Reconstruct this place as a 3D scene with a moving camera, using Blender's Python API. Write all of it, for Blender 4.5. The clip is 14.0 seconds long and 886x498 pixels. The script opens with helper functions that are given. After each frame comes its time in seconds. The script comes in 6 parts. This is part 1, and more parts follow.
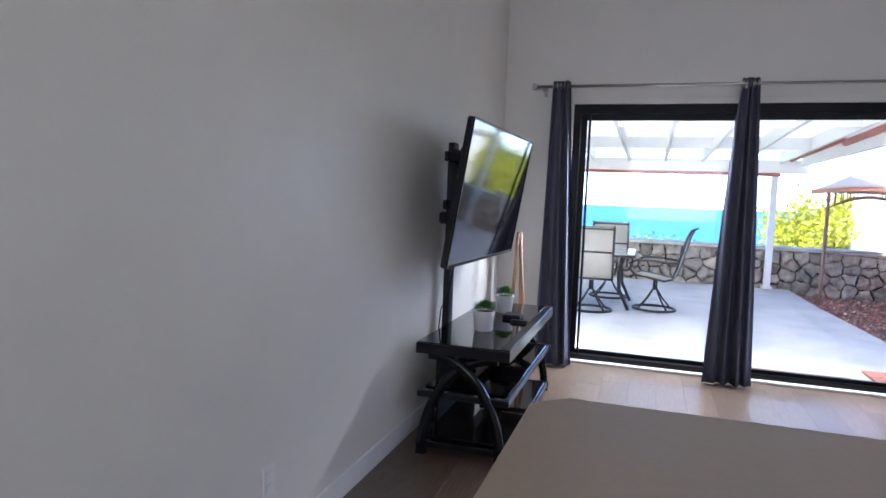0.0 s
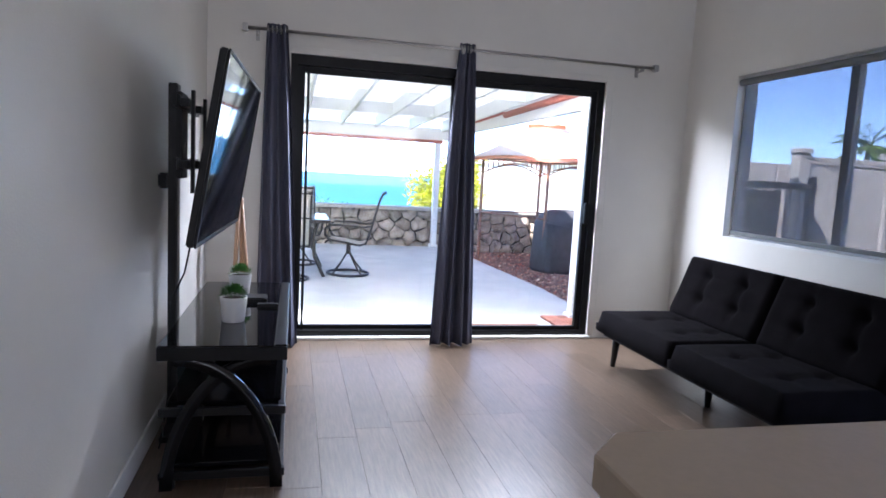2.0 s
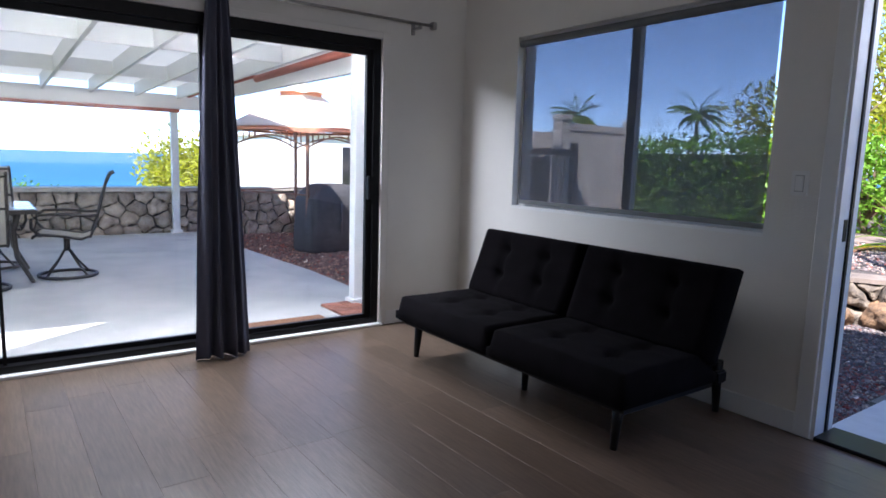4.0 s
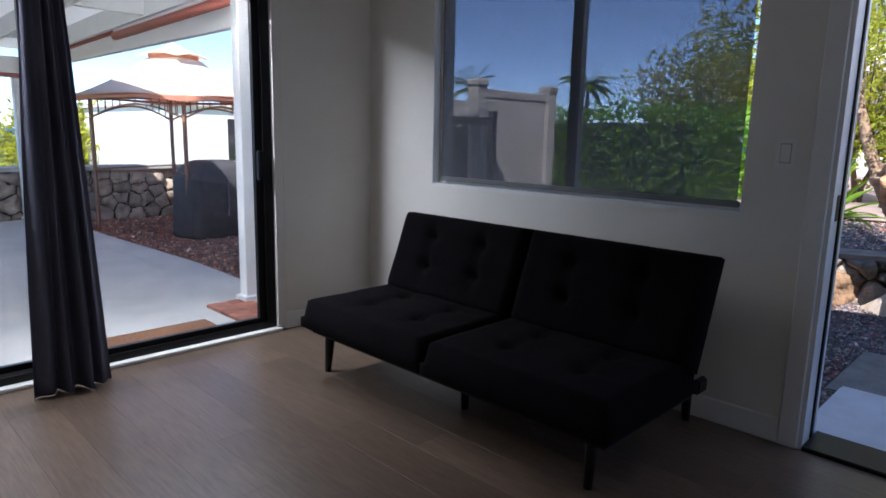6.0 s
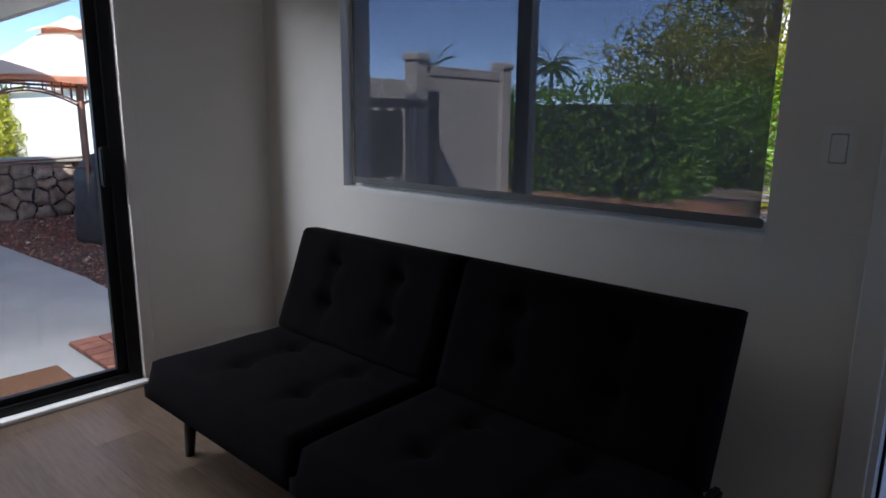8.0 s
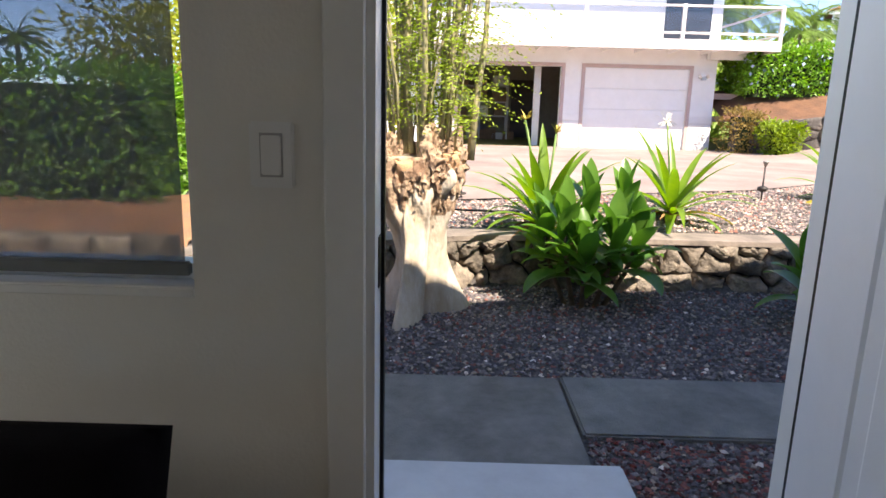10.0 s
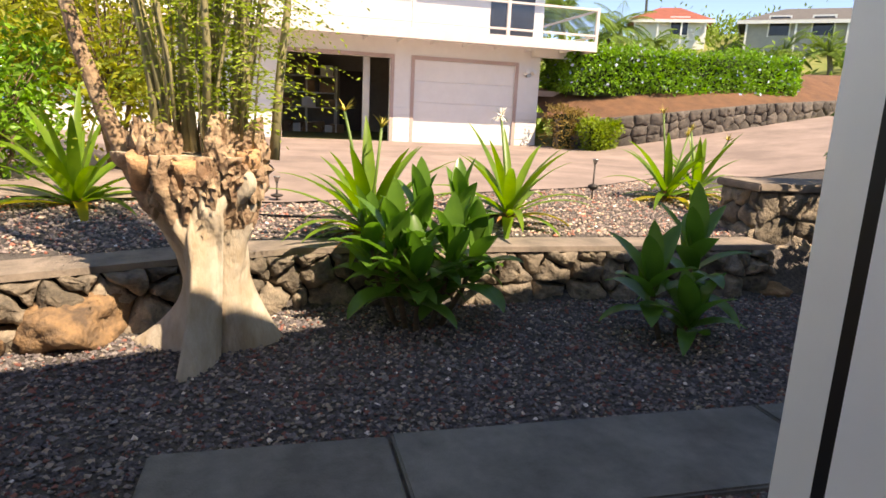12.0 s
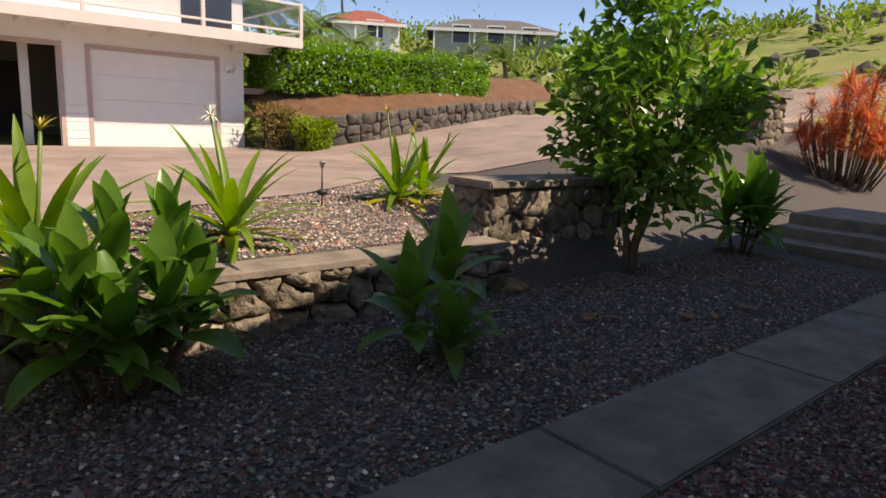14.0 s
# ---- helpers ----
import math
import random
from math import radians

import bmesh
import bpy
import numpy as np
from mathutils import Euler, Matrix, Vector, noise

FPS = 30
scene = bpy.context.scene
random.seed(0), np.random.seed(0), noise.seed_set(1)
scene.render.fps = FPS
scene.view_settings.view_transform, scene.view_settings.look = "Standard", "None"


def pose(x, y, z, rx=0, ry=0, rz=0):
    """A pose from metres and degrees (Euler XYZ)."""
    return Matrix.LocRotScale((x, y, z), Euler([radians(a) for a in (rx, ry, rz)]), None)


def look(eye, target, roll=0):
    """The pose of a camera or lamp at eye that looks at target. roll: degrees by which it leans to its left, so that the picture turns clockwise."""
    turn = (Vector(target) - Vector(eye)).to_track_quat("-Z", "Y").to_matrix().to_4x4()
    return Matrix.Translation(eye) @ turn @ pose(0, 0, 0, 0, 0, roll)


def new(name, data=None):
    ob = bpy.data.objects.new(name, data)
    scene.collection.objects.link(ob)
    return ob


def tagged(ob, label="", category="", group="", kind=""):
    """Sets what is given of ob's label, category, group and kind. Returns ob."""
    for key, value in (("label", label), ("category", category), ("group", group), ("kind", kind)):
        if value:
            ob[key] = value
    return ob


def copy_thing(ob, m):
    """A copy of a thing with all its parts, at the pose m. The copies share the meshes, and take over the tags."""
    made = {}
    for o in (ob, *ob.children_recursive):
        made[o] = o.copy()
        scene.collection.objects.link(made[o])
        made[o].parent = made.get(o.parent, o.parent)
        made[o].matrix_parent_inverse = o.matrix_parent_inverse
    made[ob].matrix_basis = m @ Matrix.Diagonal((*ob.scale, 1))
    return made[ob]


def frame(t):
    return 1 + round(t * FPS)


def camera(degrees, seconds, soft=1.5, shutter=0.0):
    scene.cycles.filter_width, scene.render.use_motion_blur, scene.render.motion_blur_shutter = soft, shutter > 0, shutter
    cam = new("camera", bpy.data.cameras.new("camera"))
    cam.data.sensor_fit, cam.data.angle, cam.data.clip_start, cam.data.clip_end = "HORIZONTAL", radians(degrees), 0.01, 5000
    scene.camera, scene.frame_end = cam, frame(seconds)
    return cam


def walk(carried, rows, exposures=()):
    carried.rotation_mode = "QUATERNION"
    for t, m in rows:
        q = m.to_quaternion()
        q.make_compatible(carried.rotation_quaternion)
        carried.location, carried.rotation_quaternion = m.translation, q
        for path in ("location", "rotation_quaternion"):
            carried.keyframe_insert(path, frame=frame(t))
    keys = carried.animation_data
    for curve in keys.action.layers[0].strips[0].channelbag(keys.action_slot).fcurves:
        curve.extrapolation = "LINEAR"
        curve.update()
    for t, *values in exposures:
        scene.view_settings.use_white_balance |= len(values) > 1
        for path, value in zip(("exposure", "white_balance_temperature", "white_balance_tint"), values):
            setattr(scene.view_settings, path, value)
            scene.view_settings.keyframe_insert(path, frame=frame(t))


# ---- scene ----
cam = camera(69.6, 14.0, soft=1.6)
PATH = [
    (0, (1.004, 0.925, 1.288), (0.393, 2.823, 1.124), 2.2),
    (0.5, (0.812, 0.995, 1.282), (0.376, 2.939, 1.1), 2.6),
    (1, (0.628, 1.088, 1.272), (0.495, 3.072, 1.06), 3.3),
    (1.5, (0.518, 1.225, 1.261), (0.663, 3.21, 1.057), 3.5),
    (2, (0.428, 1.372, 1.253), (0.888, 3.305, 1.026), 3.1),
    (2.5, (0.358, 1.532, 1.258), (1.181, 3.339, 1.022), 2.8),
    (3, (0.342, 1.692, 1.244), (1.35, 3.401, 0.989), 3.1),
    (3.2, (0.368, 1.769, 1.238), (1.411, 3.455, 0.982), 2.9),
    (5.3, (0.611, 2.479, 1.226), (1.928, 3.946, 0.889), 0.8),
    (5.5, (0.654, 2.531, 1.215), (1.994, 3.976, 0.873), 0.9),
    (6, (0.803, 2.681, 1.217), (2.201, 4.066, 0.863), 1.2),
    (6.5, (0.972, 2.832, 1.211), (2.407, 4.177, 0.849), 1.1),
    (7, (1.201, 2.967, 1.21), (2.64, 4.303, 0.829), 0.9),
    (7.2, (1.285, 3.019, 1.211), (2.72, 4.355, 0.818), 0.7),
    (9.3, (2.206, 3.217, 1.281), (3.963, 4.078, 0.868), 0.5),
    (9.5, (2.289, 3.212, 1.265), (4.156, 3.806, 0.864), 0.6),
    (10, (2.396, 3.196, 1.254), (4.35, 3.205, 0.832), 1.5),
    (10.5, (2.545, 3.156, 1.244), (4.466, 2.804, 0.810), 2.8),
    (11, (2.712, 3.112, 1.245), (4.613, 2.672, 0.806), 2.9),
    (11.5, (2.950, 3.062, 1.258), (4.846, 2.595, 0.823), 3.2),
    (12, (3.132, 3.018, 1.241), (5.023, 2.525, 0.817), 2.8),
    (12.5, (3.335, 2.948, 1.237), (5.216, 2.416, 0.813), 2.7),
    (13, (3.533, 2.931, 1.240), (5.368, 2.257, 0.815), 2.3),
    (13.5, (3.685, 2.894, 1.21), (5.406, 1.964, 0.795), 2.3),
    (14, (3.813, 2.848, 1.228), (5.316, 1.586, 0.843), 2.6),
]
EXPO = [(0, 2.9, 5750, 18), (1.6, 2.95, 5750, 18), (2, 2.9, 5800, 18), (2.5, 2.35, 5900, 18), (3, 2.2, 5900, 18), (5.3, 1.6, 5900, 18), (6.0, 1.5, 5950, 17), (6.5, 1.35, 5900, 18), (7.2, 0.87, 6000, 18), (9.3, 1.8, 6600, 14), (10, 1.9, 7200, 13), (11, 1.9, 7600, 14), (12, 1.4, 8800, 14), (12.5, 0.9, 8800, 14), (14, 0.75, 8500, 14)]
walk(cam, [(t, look(eye, target, roll)) for t, eye, target, roll in PATH], EXPO)

# ---- light ----
SUN_DIR = Vector((-0.526, -0.369, 0.766))
world = bpy.data.worlds.new("world")
scene.world = world
world.use_nodes = True
wn = world.node_tree.nodes
sky = wn.new("ShaderNodeTexSky")
sky.sky_type = "NISHITA"
sky.sun_disc = False
sky.sun_elevation = math.asin(SUN_DIR.z)
sky.sun_rotation = math.atan2(SUN_DIR.x, SUN_DIR.y)
sky.dust_density = 0.0
sky.air_density = 0.45
sky.ozone_density = 3.0
wn["Background"].inputs["Strength"].default_value = 0.15
world.node_tree.links.new(sky.outputs[0], wn["Background"].inputs["Color"])
sun = new("sun", bpy.data.lights.new("sun", "SUN"))
sun.data.energy, sun.data.angle, sun.data.color = 3.7, radians(0.5), (1.0, 0.95, 0.87)
sun.matrix_world = look(SUN_DIR * 50, (0, 0, 0))

# fill lamp added in an assumed, unseen opening of the south wall
south_lamp = new("kitchen_daylight", bpy.data.lights.new("kitchen_daylight", "AREA"))
south_lamp.data.shape, south_lamp.data.size, south_lamp.data.size_y, south_lamp.data.energy, south_lamp.data.color = "RECTANGLE", 2.3, 1.2, 7.5, (1.0, 1.0, 1.0)
south_lamp.matrix_world = look((1.7, -2.25, 1.58), (1.7, 2.0, 1.3))

# sky light that falls in through the sliding door
sdl = new("slider_daylight", bpy.data.lights.new("slider_daylight", "AREA"))
sdl.data.shape, sdl.data.size, sdl.data.size_y, sdl.data.energy, sdl.data.color = "RECTANGLE", 2.3, 0.2, 41, (0.93, 0.97, 1.0)
sdl.matrix_world = look((1.59, 6.36, 2.12), (1.59, 4.6, 0.9))

# sky light that falls in through the front door
fdl = new("doorway_daylight", bpy.data.lights.new("doorway_daylight", "AREA"))
fdl.data.shape, fdl.data.size, fdl.data.size_y, fdl.data.energy, fdl.data.color = "RECTANGLE", 0.82, 0.14, 1.8, (0.93, 0.97, 1.0)
fdl.matrix_world = look((3.76, 2.89, 2.1), (2.9, 3.15, 0.3))


# ---- materials ----
def mat(name, base, rough=0.6, var=0.0, scale=8.0, bump=0.0, bscale=60.0, metal=0.0, second=None, spec=0.5, stretch=(1, 1, 1), island=0.0, rnd=0.0, coat=0.0, rvar=0.0):
    """A surface with a broad tint, a fine grain, bump and, where asked, a tint for each object or each island."""
    m = bpy.data.materials.new(name)
    m.use_nodes = True
    n, l = m.node_tree.nodes, m.node_tree.links
    b = n["Principled BSDF"]
    b.inputs["Roughness"].default_value, b.inputs["Metallic"].default_value = rough, metal
    b.inputs["Specular IOR Level"].default_value = spec
    b.inputs["Coat Weight"].default_value = coat
    b.inputs["Base Color"].default_value = (*base, 1)
    co = n.new("ShaderNodeTexCoord")
    mp = n.new("ShaderNodeMapping")
    mp.inputs["Scale"].default_value = stretch
    geo = n.new("ShaderNodeNewGeometry")
    l.new(geo.outputs["Position"], mp.inputs["Vector"])
    out = None
    if var or second:
        big = n.new("ShaderNodeTexNoise")
        big.inputs["Scale"].default_value, big.inputs["Detail"].default_value, big.inputs["Roughness"].default_value = scale, 8, 0.65
        l.new(mp.outputs[0], big.inputs["Vector"])
        ramp = n.new("ShaderNodeValToRGB")
        c2 = second or tuple(c * (1 - var) for c in base)
        c1 = base if second else tuple(min(1, c * (1 + var)) for c in base)
        ramp.color_ramp.elements[0].position, ramp.color_ramp.elements[1].position = 0.35, 0.65
        ramp.color_ramp.elements[0].color, ramp.color_ramp.elements[1].color = (*c2, 1), (*c1, 1)
        l.new(big.outputs["Fac"], ramp.inputs["Fac"])
        out = ramp.outputs[0]
    if island or rnd:
        hsv = n.new("ShaderNodeHueSaturation")
        if out:
            l.new(out, hsv.inputs["Color"])
        else:
            hsv.inputs["Color"].default_value = (*base, 1)
        mr = n.new("ShaderNodeMapRange")
        amount = island or rnd
        mr.inputs["To Min"].default_value, mr.inputs["To Max"].default_value = 1 - amount, 1 + amount
        if island:
            l.new(geo.outputs["Random Per Island"], mr.inputs["Value"])
        else:
            oi = n.new("ShaderNodeObjectInfo")
            l.new(oi.outputs["Random"], mr.inputs["Value"])
        l.new(mr.outputs[0], hsv.inputs["Value"])
        out = hsv.outputs[0]
    if out:
        l.new(out, b.inputs["Base Color"])
    if bump or rvar:
        fine = n.new("ShaderNodeTexNoise")
        fine.inputs["Scale"].default_value, fine.inputs["Detail"].default_value = bscale, 5
        l.new(mp.outputs[0], fine.inputs["Vector"])
        if bump:
            bp = n.new("ShaderNodeBump")
            bp.inputs["Strength"].default_value, bp.inputs["Distance"].default_value = bump, 0.02
            l.new(fine.outputs["Fac"], bp.inputs["Height"])
            l.new(bp.outputs[0], b.inputs["Normal"])
        if rvar:
            mr2 = n.new("ShaderNodeMapRange")
            mr2.inputs["To Min"].default_value, mr2.inputs["To Max"].default_value = rough - rvar, rough + rvar
            l.new(fine.outputs["Fac"], mr2.inputs["Value"])
            l.new(mr2.outputs[0], b.inputs["Roughness"])
    return m


def glass_mat(name, tint=(1, 1, 1), rough=0.0):
    """Thin pane: clear, with a Fresnel gloss."""
    m = bpy.data.materials.new(name)
    m.use_nodes = True
    n, l = m.node_tree.nodes, m.node_tree.links
    n.remove(n["Principled BSDF"])
    tr, gl, mx, fr = n.new("ShaderNodeBsdfTransparent"), n.new("ShaderNodeBsdfGlossy"), n.new("ShaderNodeMixShader"), n.new("ShaderNodeLayerWeight")
    pw, ml = n.new("ShaderNodeMath"), n.new("ShaderNodeMath")
    pw.operation, ml.operation = "POWER", "MULTIPLY_ADD"
    pw.inputs[1].default_value, ml.inputs[1].default_value, ml.inputs[2].default_value = 5.0, 0.9, 0.03
    l.new(fr.outputs["Facing"], pw.inputs[0]), l.new(pw.outputs[0], ml.inputs[0])
    tr.inputs[0].default_value = (*tint, 1)
    gl.inputs["Roughness"].default_value = rough
    fr.inputs["Blend"].default_value = 0.5
    l.new(ml.outputs[0], mx.inputs[0]), l.new(tr.outputs[0], mx.inputs[1]), l.new(gl.outputs[0], mx.inputs[2])
    l.new(mx.outputs[0], n["Material Output"].inputs["Surface"])
    return m


def leaf_mat(name, base, rough=0.4, amount=0.35, through_light=0.35, second=None):
    """Leaf: glossy, with some light passing through, each leaf a little different."""
    m = mat(name, base, rough, island=amount, second=second, scale=3.0)
    n, l = m.node_tree.nodes, m.node_tree.links
    b = n["Principled BSDF"]
    tl, mx = n.new("ShaderNodeBsdfTranslucent"), n.new("ShaderNodeMixShader")
    src = b.inputs["Base Color"].links[0].from_socket
    br = n.new("ShaderNodeHueSaturation")
    br.inputs["Value"].default_value = 1.7
    br.inputs["Saturation"].default_value = 1.1
    l.new(src, br.inputs["Color"]), l.new(br.outputs[0], tl.inputs["Color"])
    mx.inputs[0].default_value = through_light
    l.new(b.outputs[0], mx.inputs[1]), l.new(tl.outputs[0], mx.inputs[2])
    l.new(mx.outputs[0], n["Material Output"].inputs["Surface"])
    return m


def shade_mat(name):
    """Open weave: half of it holes, half a pale cloth that scatters light."""
    m = bpy.data.materials.new(name)
    m.use_nodes = True
    n, l = m.node_tree.nodes, m.node_tree.links
    n.remove(n["Principled BSDF"])
    tr, df, tl, m1, m2 = n.new("ShaderNodeBsdfTransparent"), n.new("ShaderNodeBsdfDiffuse"), n.new("ShaderNodeBsdfTranslucent"), n.new("ShaderNodeMixShader"), n.new("ShaderNodeMixShader")
    tr.inputs[0].default_value = (0.43, 0.43, 0.44, 1)
    df.inputs[0].default_value = (0.62, 0.63, 0.64, 1)
    tl.inputs[0].default_value = (0.80, 0.80, 0.81, 1)
    m1.inputs[0].default_value, m2.inputs[0].default_value = 0.5, 0.145
    l.new(df.outputs[0], m1.inputs[1]), l.new(tl.outputs[0], m1.inputs[2])
    l.new(tr.outputs[0], m2.inputs[1]), l.new(m1.outputs[0], m2.inputs[2])
    l.new(m2.outputs[0], n["Material Output"].inputs["Surface"])
    return m


M_WALL = mat("wall_paint", (0.78, 0.76, 0.71), 0.42, var=0.02, scale=2.5, bump=0.10, bscale=130)
M_CEIL = mat("ceiling_paint", (0.8, 0.79, 0.76), 0.8, var=0.02, bump=0.2, bscale=90)
M_TRIM = mat("white_trim", (0.8, 0.8, 0.78), 0.35, var=0.03, scale=5)
M_DOOR = mat("white_door_paint", (0.80, 0.81, 0.83), 0.38, var=0.03, scale=4, bump=0.03, bscale=200)
M_BLACKALU = mat("black_aluminium", (0.008, 0.008, 0.009), 0.4, var=0.2, scale=20, spec=0.2)
M_STEEL = mat("brushed_steel", (0.45, 0.44, 0.43), 0.35, metal=1.0, var=0.1, scale=30)
M_BLACK = mat("black_lacquer", (0.008, 0.008, 0.009), 0.28, var=0.3, scale=9, spec=0.3)
M_BLACKGLASS = mat("black_glass", (0.004, 0.004, 0.005), 0.04, var=0.2, scale=3)
M_SCREEN = mat("tv_screen", (0.006, 0.006, 0.008), 0.06, spec=0.9)
M_PLASTIC = mat("black_plastic", (0.008, 0.008, 0.009), 0.4, var=0.2, scale=15, spec=0.25)
M_FABRIC = mat("black_velvet", (0.006, 0.0046, 0.0060), 0.95, second=(0.003, 0.0025, 0.003), scale=7, bump=0.3, bscale=350, spec=0.05)
M_FABRIC.node_tree.nodes["Principled BSDF"].inputs["Sheen Weight"].default_value = 0.012
M_CURTAIN = mat("grey_blue_curtain", (0.115, 0.12, 0.165), 0.75, second=(0.095, 0.10, 0.14), scale=5, bump=0.15, bscale=300, spec=0.3)
M_COUNTER = mat("beige_laminate", (0.42, 0.34, 0.26), 0.5, var=0.03, scale=60, bump=0.02, bscale=300)
M_POT = mat("white_ceramic", (0.78, 0.78, 0.78), 0.3, var=0.02)
M_GLASS = glass_mat("clear_glass", (0.97, 0.98, 0.97))
M_SCREENFAB = shade_mat("solar_shade_weave")
M_CONC = mat("patio_concrete", (0.54, 0.53, 0.50), 0.75, second=(0.42, 0.41, 0.395), scale=1.8, bump=0.15, bscale=60)
M_WALKCONC = mat("walk_concrete", (0.225, 0.217, 0.20), 0.85, second=(0.125, 0.12, 0.11), scale=4.0, bump=0.5, bscale=110)
M_DRIVE = mat("driveway_concrete", (0.38, 0.285, 0.25), 0.85, second=(0.225, 0.17, 0.15), scale=0.9, bump=0.2, bscale=50)
M_WHITE = mat("white_exterior_paint", (0.8, 0.79, 0.78), 0.6, var=0.03, scale=3, bump=0.05, bscale=80)
M_WHITE_OLD = mat("white_timber_paint", (0.78, 0.78, 0.77), 0.55, var=0.05, scale=6, bump=0.08, bscale=60)
M_MAUVE = mat("mauve_trim_paint", (0.48, 0.36, 0.33), 0.6, var=0.06, scale=5)
M_RUST = mat("rust_red_paint", (0.42, 0.12, 0.08), 0.6, var=0.15, scale=8)
M_STONEP = mat("pale_patio_stone", (0.52, 0.43, 0.34), 0.9, second=(0.26, 0.205, 0.16), scale=8, bump=0.7, bscale=40, rnd=0.3)
M_STONE = mat("lava_stone", (0.33, 0.265, 0.20), 0.92, second=(0.12, 0.10, 0.08), scale=9, bump=0.9, bscale=45, rnd=0.45)
M_STONEF = mat("lava_stone_joined", (0.15, 0.125, 0.105), 0.92, second=(0.06, 0.052, 0.047), scale=6, bump=0.7, bscale=35, island=0.4)
M_MORTAR = mat("dark_mortar", (0.16, 0.14, 0.12), 0.95, var=0.3, scale=20, bump=0.5)
# wall core coloured near black for the shade deep between the stones
M_JOINTSHADE = mat("shadowy_rock_joint", (0.055, 0.048, 0.04), 0.95, var=0.3, scale=20, bump=0.5)
M_CAP = mat("wall_cap_concrete", (0.32, 0.255, 0.21), 0.9, second=(0.16, 0.132, 0.11), scale=4, bump=0.4, bscale=60)


# ---- mesh helpers ----
def box(bm, x0, y0, z0, x1, y1, z1, m=None):
    vs = [bm.verts.new(Vector(p) if m is None else m @ Vector(p)) for p in ((x0, y0, z0), (x1, y0, z0), (x1, y1, z0), (x0, y1, z0), (x0, y0, z1), (x1, y0, z1), (x1, y1, z1), (x0, y1, z1))]
    for f in ((3, 2, 1, 0), (4, 5, 6, 7), (0, 1, 5, 4), (1, 2, 6, 5), (2, 3, 7, 6), (3, 0, 4, 7)):
        bm.faces.new([vs[i] for i in f])
    return vs


def bevel(bm, w, seg=2):
    bmesh.ops.bevel(bm, geom=bm.edges[:], offset=w, segments=seg, affect="EDGES", clamp_overlap=True)


def tube(bm, pts, r, seg=8, r2=None, cap=True):
    """A round bar along points; r may taper to r2."""
    pts = [Vector(p) for p in pts]
    rings = []
    for i, p in enumerate(pts):
        d = (pts[min(i + 1, len(pts) - 1)] - pts[max(i - 1, 0)]).normalized()
        a = d.orthogonal().normalized() if i == 0 else (a - d * a.dot(d)).normalized()
        b = d.cross(a)
        rr = r if r2 is None else r + (r2 - r) * i / (len(pts) - 1)
        rings.append([bm.verts.new(p + (a * math.cos(k * math.tau / seg) + b * math.sin(k * math.tau / seg)) * rr) for k in range(seg)])
    for u, v in zip(rings, rings[1:]):
        for k in range(seg):
            bm.faces.new((u[k], u[(k + 1) % seg], v[(k + 1) % seg], v[k])).smooth = True
    if cap:
        bm.faces.new(rings[0][::-1]), bm.faces.new(rings[-1])


def lathe(bm, prof, seg=20, at=(0, 0, 0)):
    rings = [[bm.verts.new((at[0] + r * math.cos(k * math.tau / seg), at[1] + r * math.sin(k * math.tau / seg), at[2] + z)) for k in range(seg)] for r, z in prof]
    for u, v in zip(rings, rings[1:]):
        for k in range(seg):
            bm.faces.new((u[k], u[(k + 1) % seg], v[(k + 1) % seg], v[k])).smooth = True
    bm.faces.new(rings[0][::-1]), bm.faces.new(rings[-1])


def mesh_of(name, bm, material):
    bmesh.ops.recalc_face_normals(bm, faces=bm.faces[:])
    me = bpy.data.meshes.new(name)
    bm.to_mesh(me)
    bm.free()
    me.materials.append(material)
    return me


def part(name, bm, material, parent=None, label=""):
    ob = new(name, mesh_of(name, bm, material))
    ob.parent = parent
    if label:
        tagged(ob, label)
    return ob


def thing(name, label, category, at=(0, 0, 0), rz=0.0, group=""):
    ob = new(name)
    ob.empty_display_size = 0.1
    ob.matrix_basis = pose(*at, 0, 0, rz)
    return tagged(ob, label, category, group)


def setting(name, bm, material, label=""):
    return tagged(part(name, bm, material), label or name.replace("_", " "), kind="structure")


def boxes(*items):
    bm = bmesh.new()
    for it in items:
        box(bm, *it)
    return bm


def rbox(x0, y0, z0, x1, y1, z1, w=0.004, seg=2):
    bm = boxes((x0, y0, z0, x1, y1, z1))
    bevel(bm, w, seg)
    return bm


def smooth(e0, e1, v):
    t = min(1, max(0, (v - e0) / (e1 - e0)))
    return t * t * (3 - 2 * t)


# ---- the room ----
WX0, WX1, WY1, WY0 = -0.17, 3.52, 6.08, -2.2      # inner faces
T = 0.17
SLOPE, RIDGE = 0.20, -2.0


def ceil_z(y):
    return 2.95 + SLOPE * (WY1 - max(y, RIDGE))


SX0, SX1, SZ1 = 0.385, 2.79, 2.05        # sliding door opening
NX0, NX1, NZ0, NZ1 = 3.655, 5.475, 0.907, 2.08    # window, along y
DY0, DY1, DZ1 = 2.42, 3.352, 2.06         # front door opening, along y


